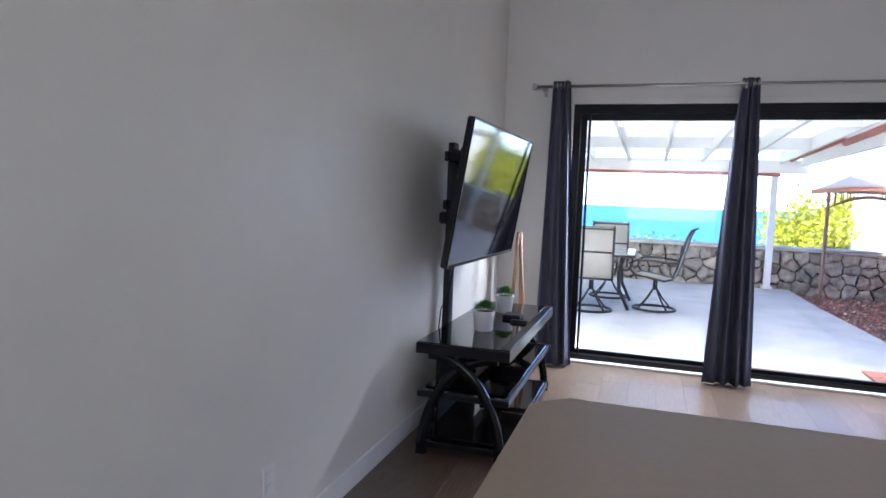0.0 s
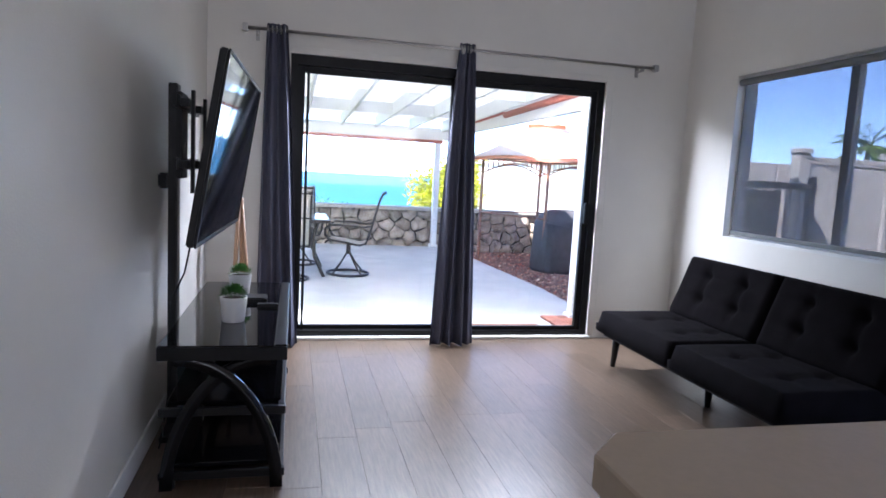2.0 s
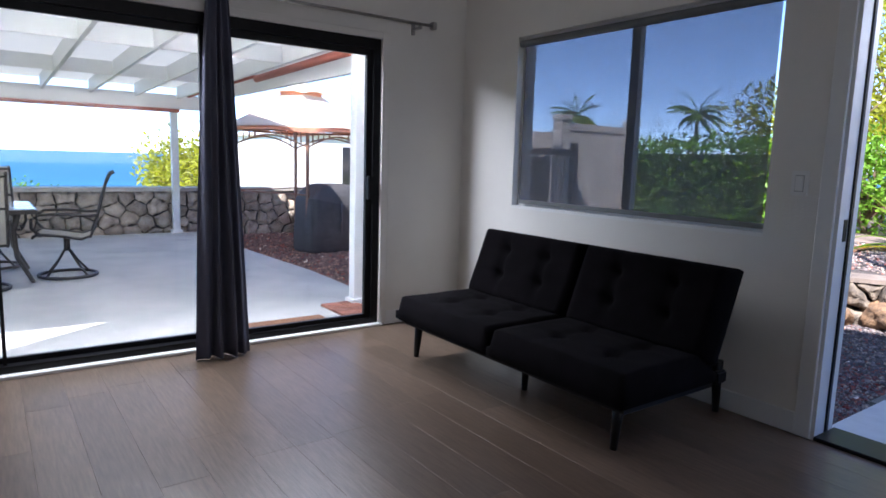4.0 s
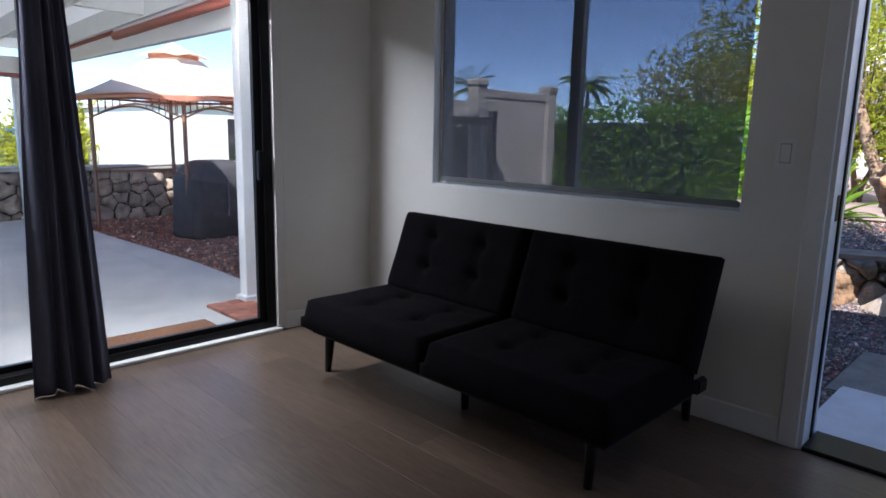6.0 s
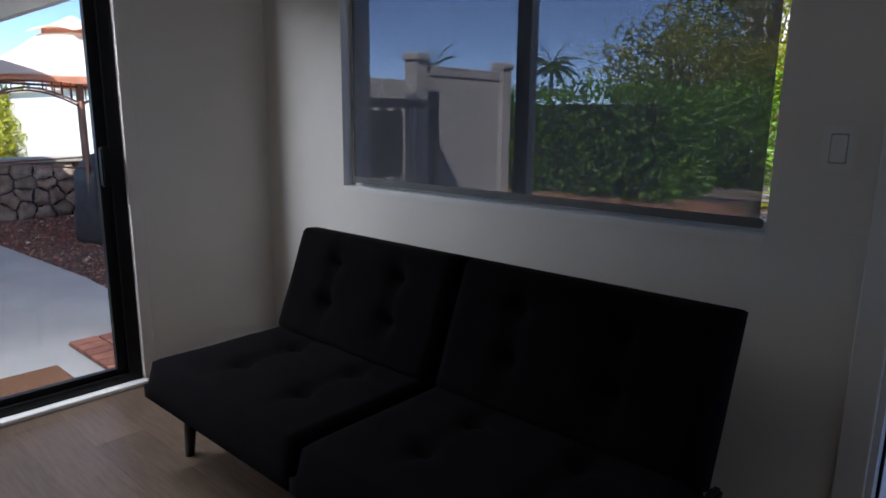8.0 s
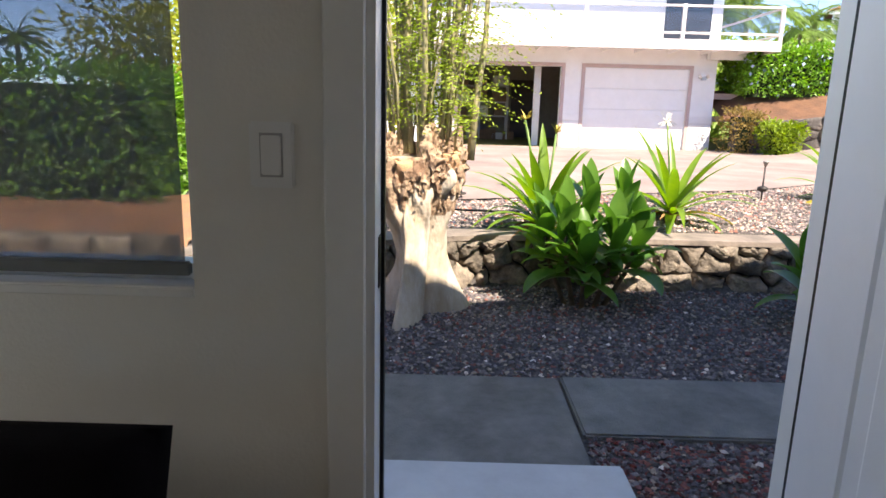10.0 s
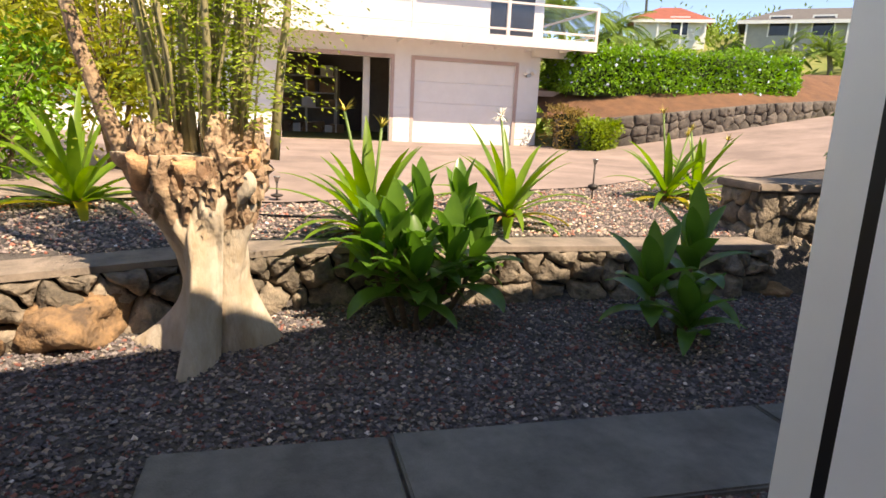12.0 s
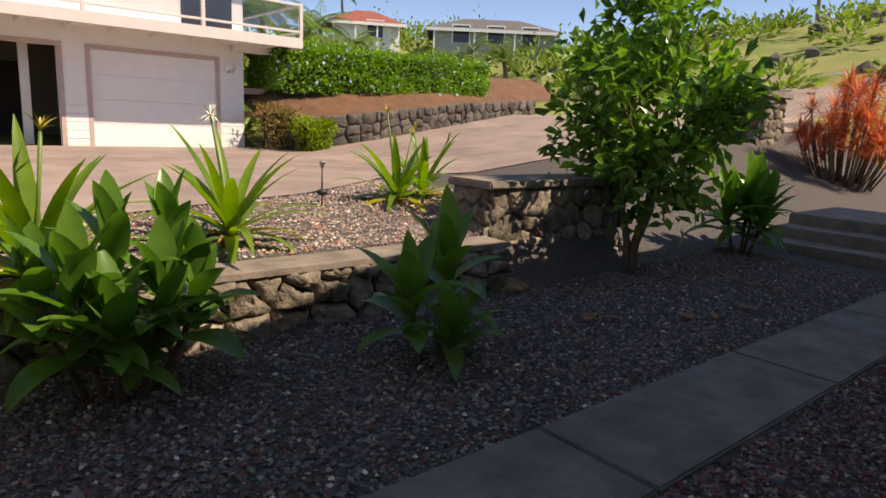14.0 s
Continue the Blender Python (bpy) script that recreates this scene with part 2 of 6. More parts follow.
def gable(bm, x0, x1, y0, y1, z0):
    """Wall above z0 that follows the roof: sloping to y = 0, level south of it."""
    ys = [y1, RIDGE, y0] if y0 < RIDGE < y1 else [y1, y0]
    lo = [[bm.verts.new((x, y, z0)) for y in (y1, y0)] for x in (x0, x1)]
    hi = [[bm.verts.new((x, y, ceil_z(y))) for y in ys] for x in (x0, x1)]
    for k in (0, 1):
        bm.faces.new([*lo[k][:1], *hi[k], lo[k][1]])
    for k in range(len(ys) - 1):
        bm.faces.new((hi[0][k], hi[0][k + 1], hi[1][k + 1], hi[1][k]))
    for i, j in ((0, 0), (1, -1)):
        bm.faces.new((lo[0][i], lo[1][i], hi[1][j], hi[0][j]))
    bm.faces.new((lo[0][0], lo[0][1], lo[1][1], lo[1][0]))


def roof_slab(x0, x1, y0, y1, zo, thick):
    bm = bmesh.new()
    ys = [y1, 2.5, RIDGE, y0]
    x1 = x1 if isinstance(x1, tuple) else (x1,) * 4
    g = [[[bm.verts.new((x[k], y, ceil_z(y) + zo + t)) for k, y in enumerate(ys)] for x in ((x0,) * 4, x1)] for t in (0, thick)]
    for t in (0, 1):
        for k in (0, 1, 2):
            bm.faces.new((g[t][0][k], g[t][0][k + 1], g[t][1][k + 1], g[t][1][k]))
    for k in (0, 1, 2):
        for x in (0, 1):
            bm.faces.new((g[0][x][k], g[0][x][k + 1], g[1][x][k + 1], g[1][x][k]))
    for k in (0, 3):
        bm.faces.new((g[0][0][k], g[0][1][k], g[1][1][k], g[1][0][k]))
    return bm


# floor: planks laid last; a screed under them
setting("floor", boxes((WX0 - T, WY0 - T, -0.2, WX1 + T, WY1 + T, -0.012)), M_MORTAR, "greyish oak plank floor of the living room")
bm = boxes((WX0 - T, WY0 - T, -0.2, WX0, WY1 + T, 2.88))
gable(bm, WX0 - T, WX0, WY0 - T, WY1 + T, 2.88)
setting("wall_west", bm, M_WALL, "off-white painted plaster wall behind the television")
# unseen opening left in this wall for the added fill lamp
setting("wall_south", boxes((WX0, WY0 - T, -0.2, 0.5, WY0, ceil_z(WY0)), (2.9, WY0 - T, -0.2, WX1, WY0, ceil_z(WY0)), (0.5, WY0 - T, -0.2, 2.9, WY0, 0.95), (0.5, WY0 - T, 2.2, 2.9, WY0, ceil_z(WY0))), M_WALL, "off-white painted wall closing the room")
setting("wall_north", boxes((WX0, WY1, -0.2, SX0, WY1 + T, 2.95), (SX1, WY1, -0.2, WX1, WY1 + T, 2.95), (SX0, WY1, SZ1, SX1, WY1 + T, 2.95), (SX0, WY1, -0.2, SX1, WY1 + T, 0.0)), M_WALL, "off-white painted wall with a wide sliding door")
zt = 2.88
bm = boxes((WX1, WY0 - T, -0.2, WX1 + T, DY0, zt), (WX1, DY1, -0.2, WX1 + T, NX0, zt), (WX1, NX1, -0.2, WX1 + T, WY1 + T, zt), (WX1, DY0, DZ1, WX1 + T, DY1, zt), (WX1, NX0, -0.2, WX1 + T, NX1, NZ0), (WX1, NX0, NZ1, WX1 + T, NX1, zt), (WX1, DY0, -0.2, WX1 + T, DY1, -0.01))
gable(bm, WX1, WX1 + T, WY0 - T, WY1 + T, zt)
setting("wall_east", bm, M_WALL, "off-white painted wall with a window and the open front door")
setting("ceiling", roof_slab(WX0, WX1, WY0, WY1, 0.0, 0.05), M_CEIL, "white sloping ceiling")
# unseen roof; its length and skewed east edge are set to shade the gravel
setting("roof", roof_slab(WX0 - T - 0.5, (3.75, 3.75, 4.41, 4.41), -10.5, WY1 + T + 0.02, 0.06, 0.16), M_WHITE, "sloping roof, unseen, its east edge shaped to shade the gravel")
# unseen walls, added with the long roof to carry shade south over the yard
setting("wall_east_wing", boxes((WX1, -10.2, -0.3, WX1 + T, WY0 - T - 0.002, 4.60)), M_WHITE, "unseen white wall added to lengthen the house shade")
setting("wall_end_wing", boxes((WX0 - T, -10.2, -0.3, WX1 - 0.002, -10.03, 4.60)), M_WHITE, "unseen white end wall of the added shade block")
setting("wall_west_wing", boxes((WX0 - T, -10.02, -0.3, WX0, WY0 - T - 0.002, 4.60)), M_WHITE, "unseen white wall added to lengthen the house shade")

# baseboards
BB = 0.105
for nm, b in (("baseboard", (WX0, WY0, 0, WX0 + 0.012, WY1, BB)), ("baseboard", (SX1 + 0.04, WY1 - 0.012, 0, WX1, WY1, BB)), ("baseboard", (WX0 + 0.013, WY1 - 0.012, 0, SX0 - 0.04, WY1, BB)),
              ("baseboard", (WX1 - 0.012, DY1 + 0.062, 0, WX1, WY1 - 0.013, BB)), ("baseboard", (WX1 - 0.012, WY0, 0, WX1, DY0 - 0.062, BB))):
    setting(nm, rbox(*b, 0.004, 1), M_TRIM, "white painted baseboard")

# sliding door
sd = thing("door_1", "black aluminium sliding glass door, its panels closed", "sliding door")
tagged(sd, kind="structure")
F = 0.055
yF = WY1 + 0.012
part("frame", boxes((SX0, yF, 0.022, SX0 + F, yF + 0.11, SZ1), (SX1 - F, yF, 0.022, SX1, yF + 0.11, SZ1), (SX0 + F, yF, SZ1 - 0.07, SX1 - F, yF + 0.11, SZ1), (SX0 + F, yF, 0.022, SX1 - F, yF + 0.11, 0.06)), M_BLACKALU, sd)
mid = (SX0 + SX1) / 2
for nm, x0, x1, y in (("sliding_panel", mid - 0.03, SX1 - F, yF + 0.02), ("fixed_panel", SX0 + F, mid + 0.03, yF + 0.065)):
    s = 0.045
    p = part(nm, boxes((x0, y, 0.06, x0 + s, y + 0.03, SZ1 - 0.07), (x1 - s, y, 0.06, x1, y + 0.03, SZ1 - 0.07), (x0 + s, y, SZ1 - 0.115, x1 - s, y + 0.03, SZ1 - 0.07), (x0 + s, y, 0.06, x1 - s, y + 0.03, 0.09)), M_BLACKALU, sd)
    g = part("pane", boxes((x0 + s, y + 0.012, 0.09, x1 - s, y + 0.018, SZ1 - 0.115)), M_GLASS, p, "clear glass pane")
    g.visible_shadow = False
part("door_handle", rbox(SX1 - F - 0.042, yF - 0.02, 0.93, SX1 - F - 0.006, yF + 0.02, 1.10, 0.006), M_BLACKALU, sd)
part("latch_stile", boxes((SX0 + F + 0.06, yF + 0.03, 0.06, SX0 + F + 0.078, yF + 0.05, SZ1 - 0.07)), M_BLACKALU, sd, "thin black upright of the screen door")
part("threshold", rbox(SX0 - 0.02, WY1 - 0.035, 0.0, SX1 + 0.02, WY1 + T, 0.022, 0.004, 1), M_TRIM, sd, "pale sill strip")
for nm, b in (("trim", (SX0 - 0.06, WY1 - 0.014, 0.022, SX0, WY1, SZ1 + 0.045)), ("trim", (SX1, WY1 - 0.014, 0.022, SX1 + 0.06, WY1, SZ1 + 0.045)), ("trim", (SX0, WY1 - 0.014, SZ1, SX1, WY1, SZ1 + 0.045))):
    setting(nm, rbox(*b, 0.003, 1), M_WALL, "flat painted casing round the sliding door")

# window in the east wall
wd = thing("window_1", "sliding window with a grey see-through roller shade drawn down", "window")
tagged(wd, kind="structure")
xw = WX1 + 0.055
part("window_frame", boxes((xw, NX0, NZ0 + 0.02, xw + 0.06, NX0 + 0.012, NZ1), (xw, NX1 - 0.03, NZ0 + 0.02, xw + 0.06, NX1, NZ1), (xw, NX0 + 0.012, NZ1 - 0.03, xw + 0.06, NX1 - 0.03, NZ1), (xw, NX0 + 0.012, NZ0 + 0.02, xw + 0.06, NX1 - 0.03, NZ0 + 0.05)), M_TRIM, wd)
part("mullion", boxes((xw + 0.005, 4.50, NZ0 + 0.05, xw + 0.05, 4.56, NZ1 - 0.03)), M_TRIM, wd)
for y0, y1 in ((NX0 + 0.012, 4.50), (4.56, NX1 - 0.03)):
    g = part("pane", boxes((xw + 0.03, y0, NZ0 + 0.05, xw + 0.034, y1, NZ1 - 0.03)), M_GLASS, wd)
    g.visible_shadow = False
part("window_sill", rbox(WX1 - 0.003, NX0 - 0.0, NZ0 - 0.002, xw + 0.06, NX1, NZ0 + 0.02, 0.004), M_TRIM, wd)
rs = thing("roller_shade", "grey translucent solar roller shade, drawn down over the window", "roller shade")
part("cloth", boxes((xw - 0.028, NX0 + 0.026, NZ0 + 0.06, xw - 0.027, NX1 - 0.045, NZ1 - 0.05)), M_SCREENFAB, rs)
bm = bmesh.new()
tube(bm, [(xw - 0.028, NX0 + 0.006, NZ1 - 0.045), (xw - 0.028, NX1 - 0.008, NZ1 - 0.045)], 0.024, 14)
M_SHADEBAR = mat("grey_shade_bar", (0.16, 0.17, 0.17), 0.5, var=0.1)
part("roll", bm, M_SHADEBAR, rs)
part("bottom_bar", rbox(xw - 0.036, NX0 + 0.015, NZ0 + 0.035, xw - 0.02, NX1 - 0.045, NZ0 + 0.062, 0.004), M_SHADEBAR, rs)

# front door
dr = thing("door_2", "white panelled front door standing open into the room", "door")
tagged(dr, kind="structure")
part("door_frame", boxes((WX1 + 0.0, DY0, 0.0, WX1 + T + 0.012, DY0 + 0.028, DZ1), (WX1 + 0.0, DY1 - 0.028, 0.0, WX1 + T + 0.012, DY1, DZ1), (WX1, DY0 + 0.028, DZ1 - 0.03, WX1 + T + 0.012, DY1 - 0.028, DZ1)), M_TRIM, dr)
part("weatherstrip", boxes((WX1 + 0.095, DY1 - 0.036, 0.018, WX1 + 0.118, DY1 - 0.0285, DZ1 - 0.03), (WX1 + 0.095, DY0 + 0.0285, 0.018, WX1 + 0.118, DY0 + 0.036, DZ1 - 0.03)), M_PLASTIC, dr, "black rubber weatherstrip")
part("threshold", rbox(WX1 - 0.01, DY0 + 0.028, -0.01, WX1 + T + 0.03, DY1 - 0.028, 0.018, 0.004, 1), M_PLASTIC, dr, "dark metal threshold")
part("strike_plate", rbox(WX1 + 0.05, DY1 - 0.0305, 0.92, WX1 + 0.085, DY1 - 0.0275, 1.02, 0.001, 1), M_PLASTIC, dr, "black strike plate")
for nm, b in (("trim", (WX1 - 0.016, DY1 - 0.012, 0, WX1, DY1 + 0.06, DZ1 + 0.06)), ("trim", (WX1 - 0.016, DY0 - 0.06, 0, WX1, DY0 + 0.012, DZ1 + 0.06)), ("trim", (WX1 - 0.016, DY0 + 0.012, DZ1 - 0.012, WX1, DY1 - 0.012, DZ1 + 0.06)),
              ("trim", (WX1 + T, DY1 - 0.012, -0.1, WX1 + T + 0.02, DY1 + 0.07, DZ1 + 0.07)), ("trim", (WX1 + T, DY0 - 0.07, -0.1, WX1 + T + 0.02, DY0 + 0.012, DZ1 + 0.07))):
    setting(nm, rbox(*b, 0.003, 1), M_TRIM, "white painted door casing")
# leaf: hinged on the south jamb, swung into the room
lf = part("leaf", boxes((-0.86, -0.044, 0.012, 0.0, -0.004, DZ1 - 0.035)), M_DOOR, dr)
lf.matrix_basis = pose(WX1 + 0.092, DY0 + 0.050, 0.0, 0, 0, -3.0)
for px0, px1, pz0, pz1 in ((-0.72, -0.47, 0.24, 1.37), (-0.405, -0.155, 0.24, 1.37), (-0.72, -0.47, 1.49, 1.86), (-0.405, -0.155, 1.49, 1.86)):
    bm = bmesh.new()
    y = -0.004
    def ring(i, yy):
        return [bm.verts.new((x, yy, z)) for x, z in ((px0 + i, pz0 + i), (px1 - i, pz0 + i), (px1 - i, pz1 - i), (px0 + i, pz1 - i))]
    rs_ = [ring(0, y), ring(0.005, y + 0.006), ring(0.018, y + 0.006), ring(0.026, y + 0.0006), ring(0.070, y + 0.0006), ring(0.080, y + 0.005), ring(0.086, y + 0.005)]
    for a, b in zip(rs_, rs_[1:]):
        for k in range(4):
            bm.faces.new((a[k], a[(k + 1) % 4], b[(k + 1) % 4], b[k]))
    bm.faces.new(rs_[-1])
    part("panel_moulding", bm, M_DOOR, lf)
for hz in (0.25, 1.02, 1.80):
    part("hinge", rbox(WX1 + 0.055, DY0 + 0.0275, hz - 0.05, WX1 + 0.09, DY0 + 0.031, hz + 0.05, 0.0012, 1), M_STEEL, dr)
bm = bmesh.new()
tube(bm, [(-0.80, -0.004, 1.0), (-0.80, 0.05, 1.0)], 0.012, 10)
tube(bm, [(-0.80, 0.045, 1.0), (-0.69, 0.05, 1.0)], 0.01, 10)
part("door_handle", bm, M_STEEL, lf)

# light switch and outlet
sw = thing("light_switch", "white rocker light switch plate on the wall", "light switch")
part("plate", rbox(WX1 - 0.012, 3.464, 1.115, WX1, 3.542, 1.229, 0.004), M_TRIM, sw)
# grey rim, proud of the plate, coloured as the shade round the rocker
part("recess", boxes((WX1 - 0.0135, 3.483, 1.134, WX1 - 0.0115, 3.523, 1.210)), mat("grey_switch_shade", (0.4, 0.4, 0.39), 0.6, var=0.05), sw, "grey rim coloured as the shade round the rocker")
part("rocker", rbox(WX1 - 0.019, 3.486, 1.138, WX1 - 0.006, 3.520, 1.206, 0.002), M_TRIM, sw)
ot = thing("wall_outlet", "white duplex outlet plate low on the wall", "outlet")
part("plate", rbox(WX0, 2.70, 0.25, WX0 + 0.006, 2.77, 0.365, 0.003), M_TRIM, ot)
for z in (0.285, 0.33):
    part("socket", rbox(WX0 + 0.005, 2.716, z - 0.014, WX0 + 0.009, 2.754, z + 0.014, 0.002), M_TRIM, ot)


# ---- furniture ----
def kitchen_counter():
    th = thing("kitchen_counter", "beige laminate kitchen counter with clipped corners", "counter")
    bm = bmesh.new()
    x0, x1, y0, y1, c = 0.812, 2.35, 1.36, 2.15, 0.062
    outline = [(x0, y0), (x1, y0), (x1, y1), (x0 + c, y1), (x0, y1 - c)]
    lo = [bm.verts.new((x, y, 0.862)) for x, y in outline]
    hi = [bm.verts.new((x, y, 0.91)) for x, y in outline]
    bm.faces.new(lo[::-1]), bm.faces.new(hi)
    for k in range(5):
        bm.faces.new((lo[k], lo[(k + 1) % 5], hi[(k + 1) % 5], hi[k]))
    bevel(bm, 0.003, 1)
    part("worktop", bm, M_COUNTER, th)
    part("body", rbox(x0 + 0.12, y0 + 0.05, 0.09, x1, y1 - 0.22, 0.862, 0.003, 1), M_TRIM, th, "white painted cabinet body")
    part("plinth", boxes((x0 + 0.16, y0 + 0.1, 0, x1, y1 - 0.26, 0.09)), M_PLASTIC, th)


kitchen_counter()


def tv_stand():
    th = thing("tv_stand", "black media stand with a glass top and curved end braces", "tv stand")
    x0, x1, y0, y1, zt = -0.05, 0.42, 3.83, 5.22, 0.573
    part("top_frame", boxes((x0, y0, zt - 0.055, x1, y0 + 0.06, zt - 0.004), (x0, y1 - 0.06, zt - 0.055, x1, y1, zt - 0.004), (x0, y0 + 0.06, zt - 0.055, x0 + 0.06, y1 - 0.06, zt - 0.004), (x1 - 0.06, y0 + 0.06, zt - 0.055, x1, y1 - 0.06, zt - 0.004)), M_BLACK, th)
    part("glass_top", rbox(x0 + 0.004, y0 + 0.004, zt - 0.004, x1 - 0.05, y1 - 0.004, zt + 0.002, 0.001, 1), M_BLACKGLASS, th, "glossy black glass top")
    part("front_edge", rbox(x1 - 0.048, y0 + 0.004, zt - 0.004, x1 - 0.002, y1 - 0.004, zt + 0.004, 0.003, 1), M_BLACK, th)
    for z in (0.31, 0.055):
        part("shelf", rbox(x0 + 0.02, y0 + 0.10, z, x1 - 0.02, y1 - 0.10, z + 0.018, 0.003, 1), M_BLACKGLASS, th, "black glass shelf")
        part("shelf_rail", rbox(x0 + 0.0, y0 + 0.03, z - 0.02, x1 - 0.0, y0 + 0.055, z + 0.012, 0.003, 1), M_BLACK, th)
        part("shelf_rail", rbox(x0 + 0.0, y1 - 0.055, z - 0.02, x1 - 0.0, y1 - 0.03, z + 0.012, 0.003, 1), M_BLACK, th)
        part("shelf_rail", rbox(x1 - 0.03, y0 + 0.056, z - 0.02, x1 - 0.005, y1 - 0.056, z + 0.012, 0.003, 1), M_BLACK, th)
    part("back_panel", boxes((x0 + 0.01, 4.15, 0.04, x0 + 0.022, 4.95, zt - 0.055)), M_BLACK, th)
    for y in (y0 + 0.008, y1 - 0.033):
        for flip in (0, 1):
            # curved brace from a top corner to the opposite foot
            bm = bmesh.new()
            n = 14
            rows = []
            for i in range(n + 1):
                a = i / n * math.pi / 2
                u = math.sin(a)
                w = 1 - math.cos(a)
                xx = x0 + 0.06 + (x1 - x0 - 0.09) * u
                zz = (zt - 0.055) * (1 - w)
                if flip:
                    xx = x0 + x1 - xx
                nx, nz = (math.sin(a), math.cos(a))
                if flip:
                    nx = -nx
                wd_ = 0.024
                yy = y + (0.0125 if flip else 0.0)
                rows.append([bm.verts.new((xx + nx * s * wd_, yy + dy, max(0.0, zz + nz * s * wd_))) for s, dy in ((-1, 0), (1, 0), (1, 0.012), (-1, 0.012))])
            for a, b in zip(rows, rows[1:]):
                for k in range(4):
                    bm.faces.new((a[k], a[(k + 1) % 4], b[(k + 1) % 4], b[k])).smooth = k in (0, 2)
            bm.faces.new(rows[0]), bm.faces.new(rows[-1][::-1])
            part("curved_brace", bm, M_BRACE, th, "curved dark metal brace")
    for x in (x0 + 0.03, x1 - 0.05):
        for y in (y0 + 0.035, y1 - 0.06):
            part("foot", rbox(x, y, 0, x + 0.03, y + 0.03, 0.055, 0.003, 1), M_BLACK, th)
    part("mount_pole", rbox(-0.125, 4.46, 0.0, -0.085, 4.54, 1.60, 0.004), M_BLACK, th, "tall black mounting pole")
    part("pole_foot", rbox(-0.13, 4.30, 0.0, -0.06, 4.70, 0.03, 0.004), M_BLACK, th)


M_BRACE = mat("dark_chrome", (0.02, 0.02, 0.022), 0.16, metal=0.6, var=0.2, scale=6)
tv_stand()


def television():
    th = thing("television", "large flat black television tilted down on its bracket", "television")
    # local: screen faces +x, width along y
    th.matrix_basis = Matrix.Translation((0.153, 4.527, 1.303)) @ Matrix.Rotation(radians(-1.8), 4, "Z") @ Matrix.Rotation(radians(8.9), 4, "Y")
    w, h = 1.32, 0.745
    part("housing", rbox(-0.035, -w / 2, -h / 2, -0.002, w / 2, h / 2, 0.006), M_PLASTIC, th)
    part("bezel", boxes((-0.002, -w / 2, -h / 2, 0.004, -w / 2 + 0.011, h / 2), (-0.002, w / 2 - 0.011, -h / 2, 0.004, w / 2, h / 2), (-0.002, -w / 2 + 0.011, h / 2 - 0.011, 0.004, w / 2 - 0.011, h / 2), (-0.002, -w / 2 + 0.011, -h / 2, 0.004, w / 2 - 0.011, -h / 2 + 0.016)), M_PLASTIC, th)
    part("screen", boxes((-0.001, -w / 2 + 0.011, -h / 2 + 0.016, 0.001, w / 2 - 0.011, h / 2 - 0.011)), M_SCREEN, th, "dark glossy screen")
    part("back_hump", rbox(-0.075, -0.42, -0.32, -0.035, 0.42, 0.05, 0.012), M_PLASTIC, th)
    return th


television()
br = thing("tv_bracket", "black perforated steel television bracket with arms", "bracket")
for y in (4.33, 4.70):
    bm = boxes((-0.010, y, 1.12, 0.004, y + 0.035, 1.56))
    part("arm", bm, M_PLASTIC, br)
for z in (1.22, 1.48):
    part("cross_rail", boxes((-0.06, 4.20, z, -0.045, 4.83, z + 0.05)), M_PLASTIC, br)
    part("bolt_strip", boxes((-0.045, 4.28, z + 0.006, -0.010, 4.38, z + 0.04)), M_PLASTIC, br)
    part("bolt_strip", boxes((-0.045, 4.64, z + 0.006, -0.010, 4.75, z + 0.04)), M_PLASTIC, br)
part("pole_clamp", rbox(-0.085, 4.42, 1.18, -0.06, 4.58, 1.56, 0.004), M_PLASTIC, br)
part("clamp_knob", rbox(-0.17, 4.47, 1.13, -0.125, 4.53, 1.20, 0.008), M_PLASTIC, br)


def leaf_strip(bm, base, direction, length, width, bend, fold=0.25, n=6, twist=0.0, tip=0.1, taper=0.5):
    """One strap leaf: leaves base along direction, droops by bend, tapers to a tip, folded along the middle."""
    d = Vector(direction).normalized()
    p = Vector(base)
    side = d.cross(Vector((0, 0, 1)))
    if side.length < 1e-3:
        side = Vector((1, 0, 0))
    side.normalize()
    rows = []
    for i in range(n + 1):
        u = i / n
        wv = width * (tip + (1 - tip) * math.sin(min(1.0, (u + 0.12) * 1.05 / (taper + 0.5)) * math.pi) ** 0.8) if u < 1 else width * 0.04
        up = side.cross(d).normalized()
        a = p - side * wv / 2 + up * wv * fold
        b = p + side * wv / 2 + up * wv * fold
        rows.append((bm.verts.new(a), bm.verts.new(p), bm.verts.new(b)))
        d = (d + Vector((0, 0, -bend / n)) * (0.4 + 1.2 * u)).normalized()
        p = p + d * length / n
    for r, s in zip(rows, rows[1:]):
        for k in (0, 1):
            bm.faces.new((r[k], r[k + 1], s[k + 1], s[k])).smooth = True


M_FAKEGREEN = leaf_mat("faux_grass_green", (0.045, 0.13, 0.03), 0.5, 0.4)
M_SOIL = mat("dark_soil", (0.05, 0.035, 0.025), 0.95, var=0.3, scale=30, bump=0.6)


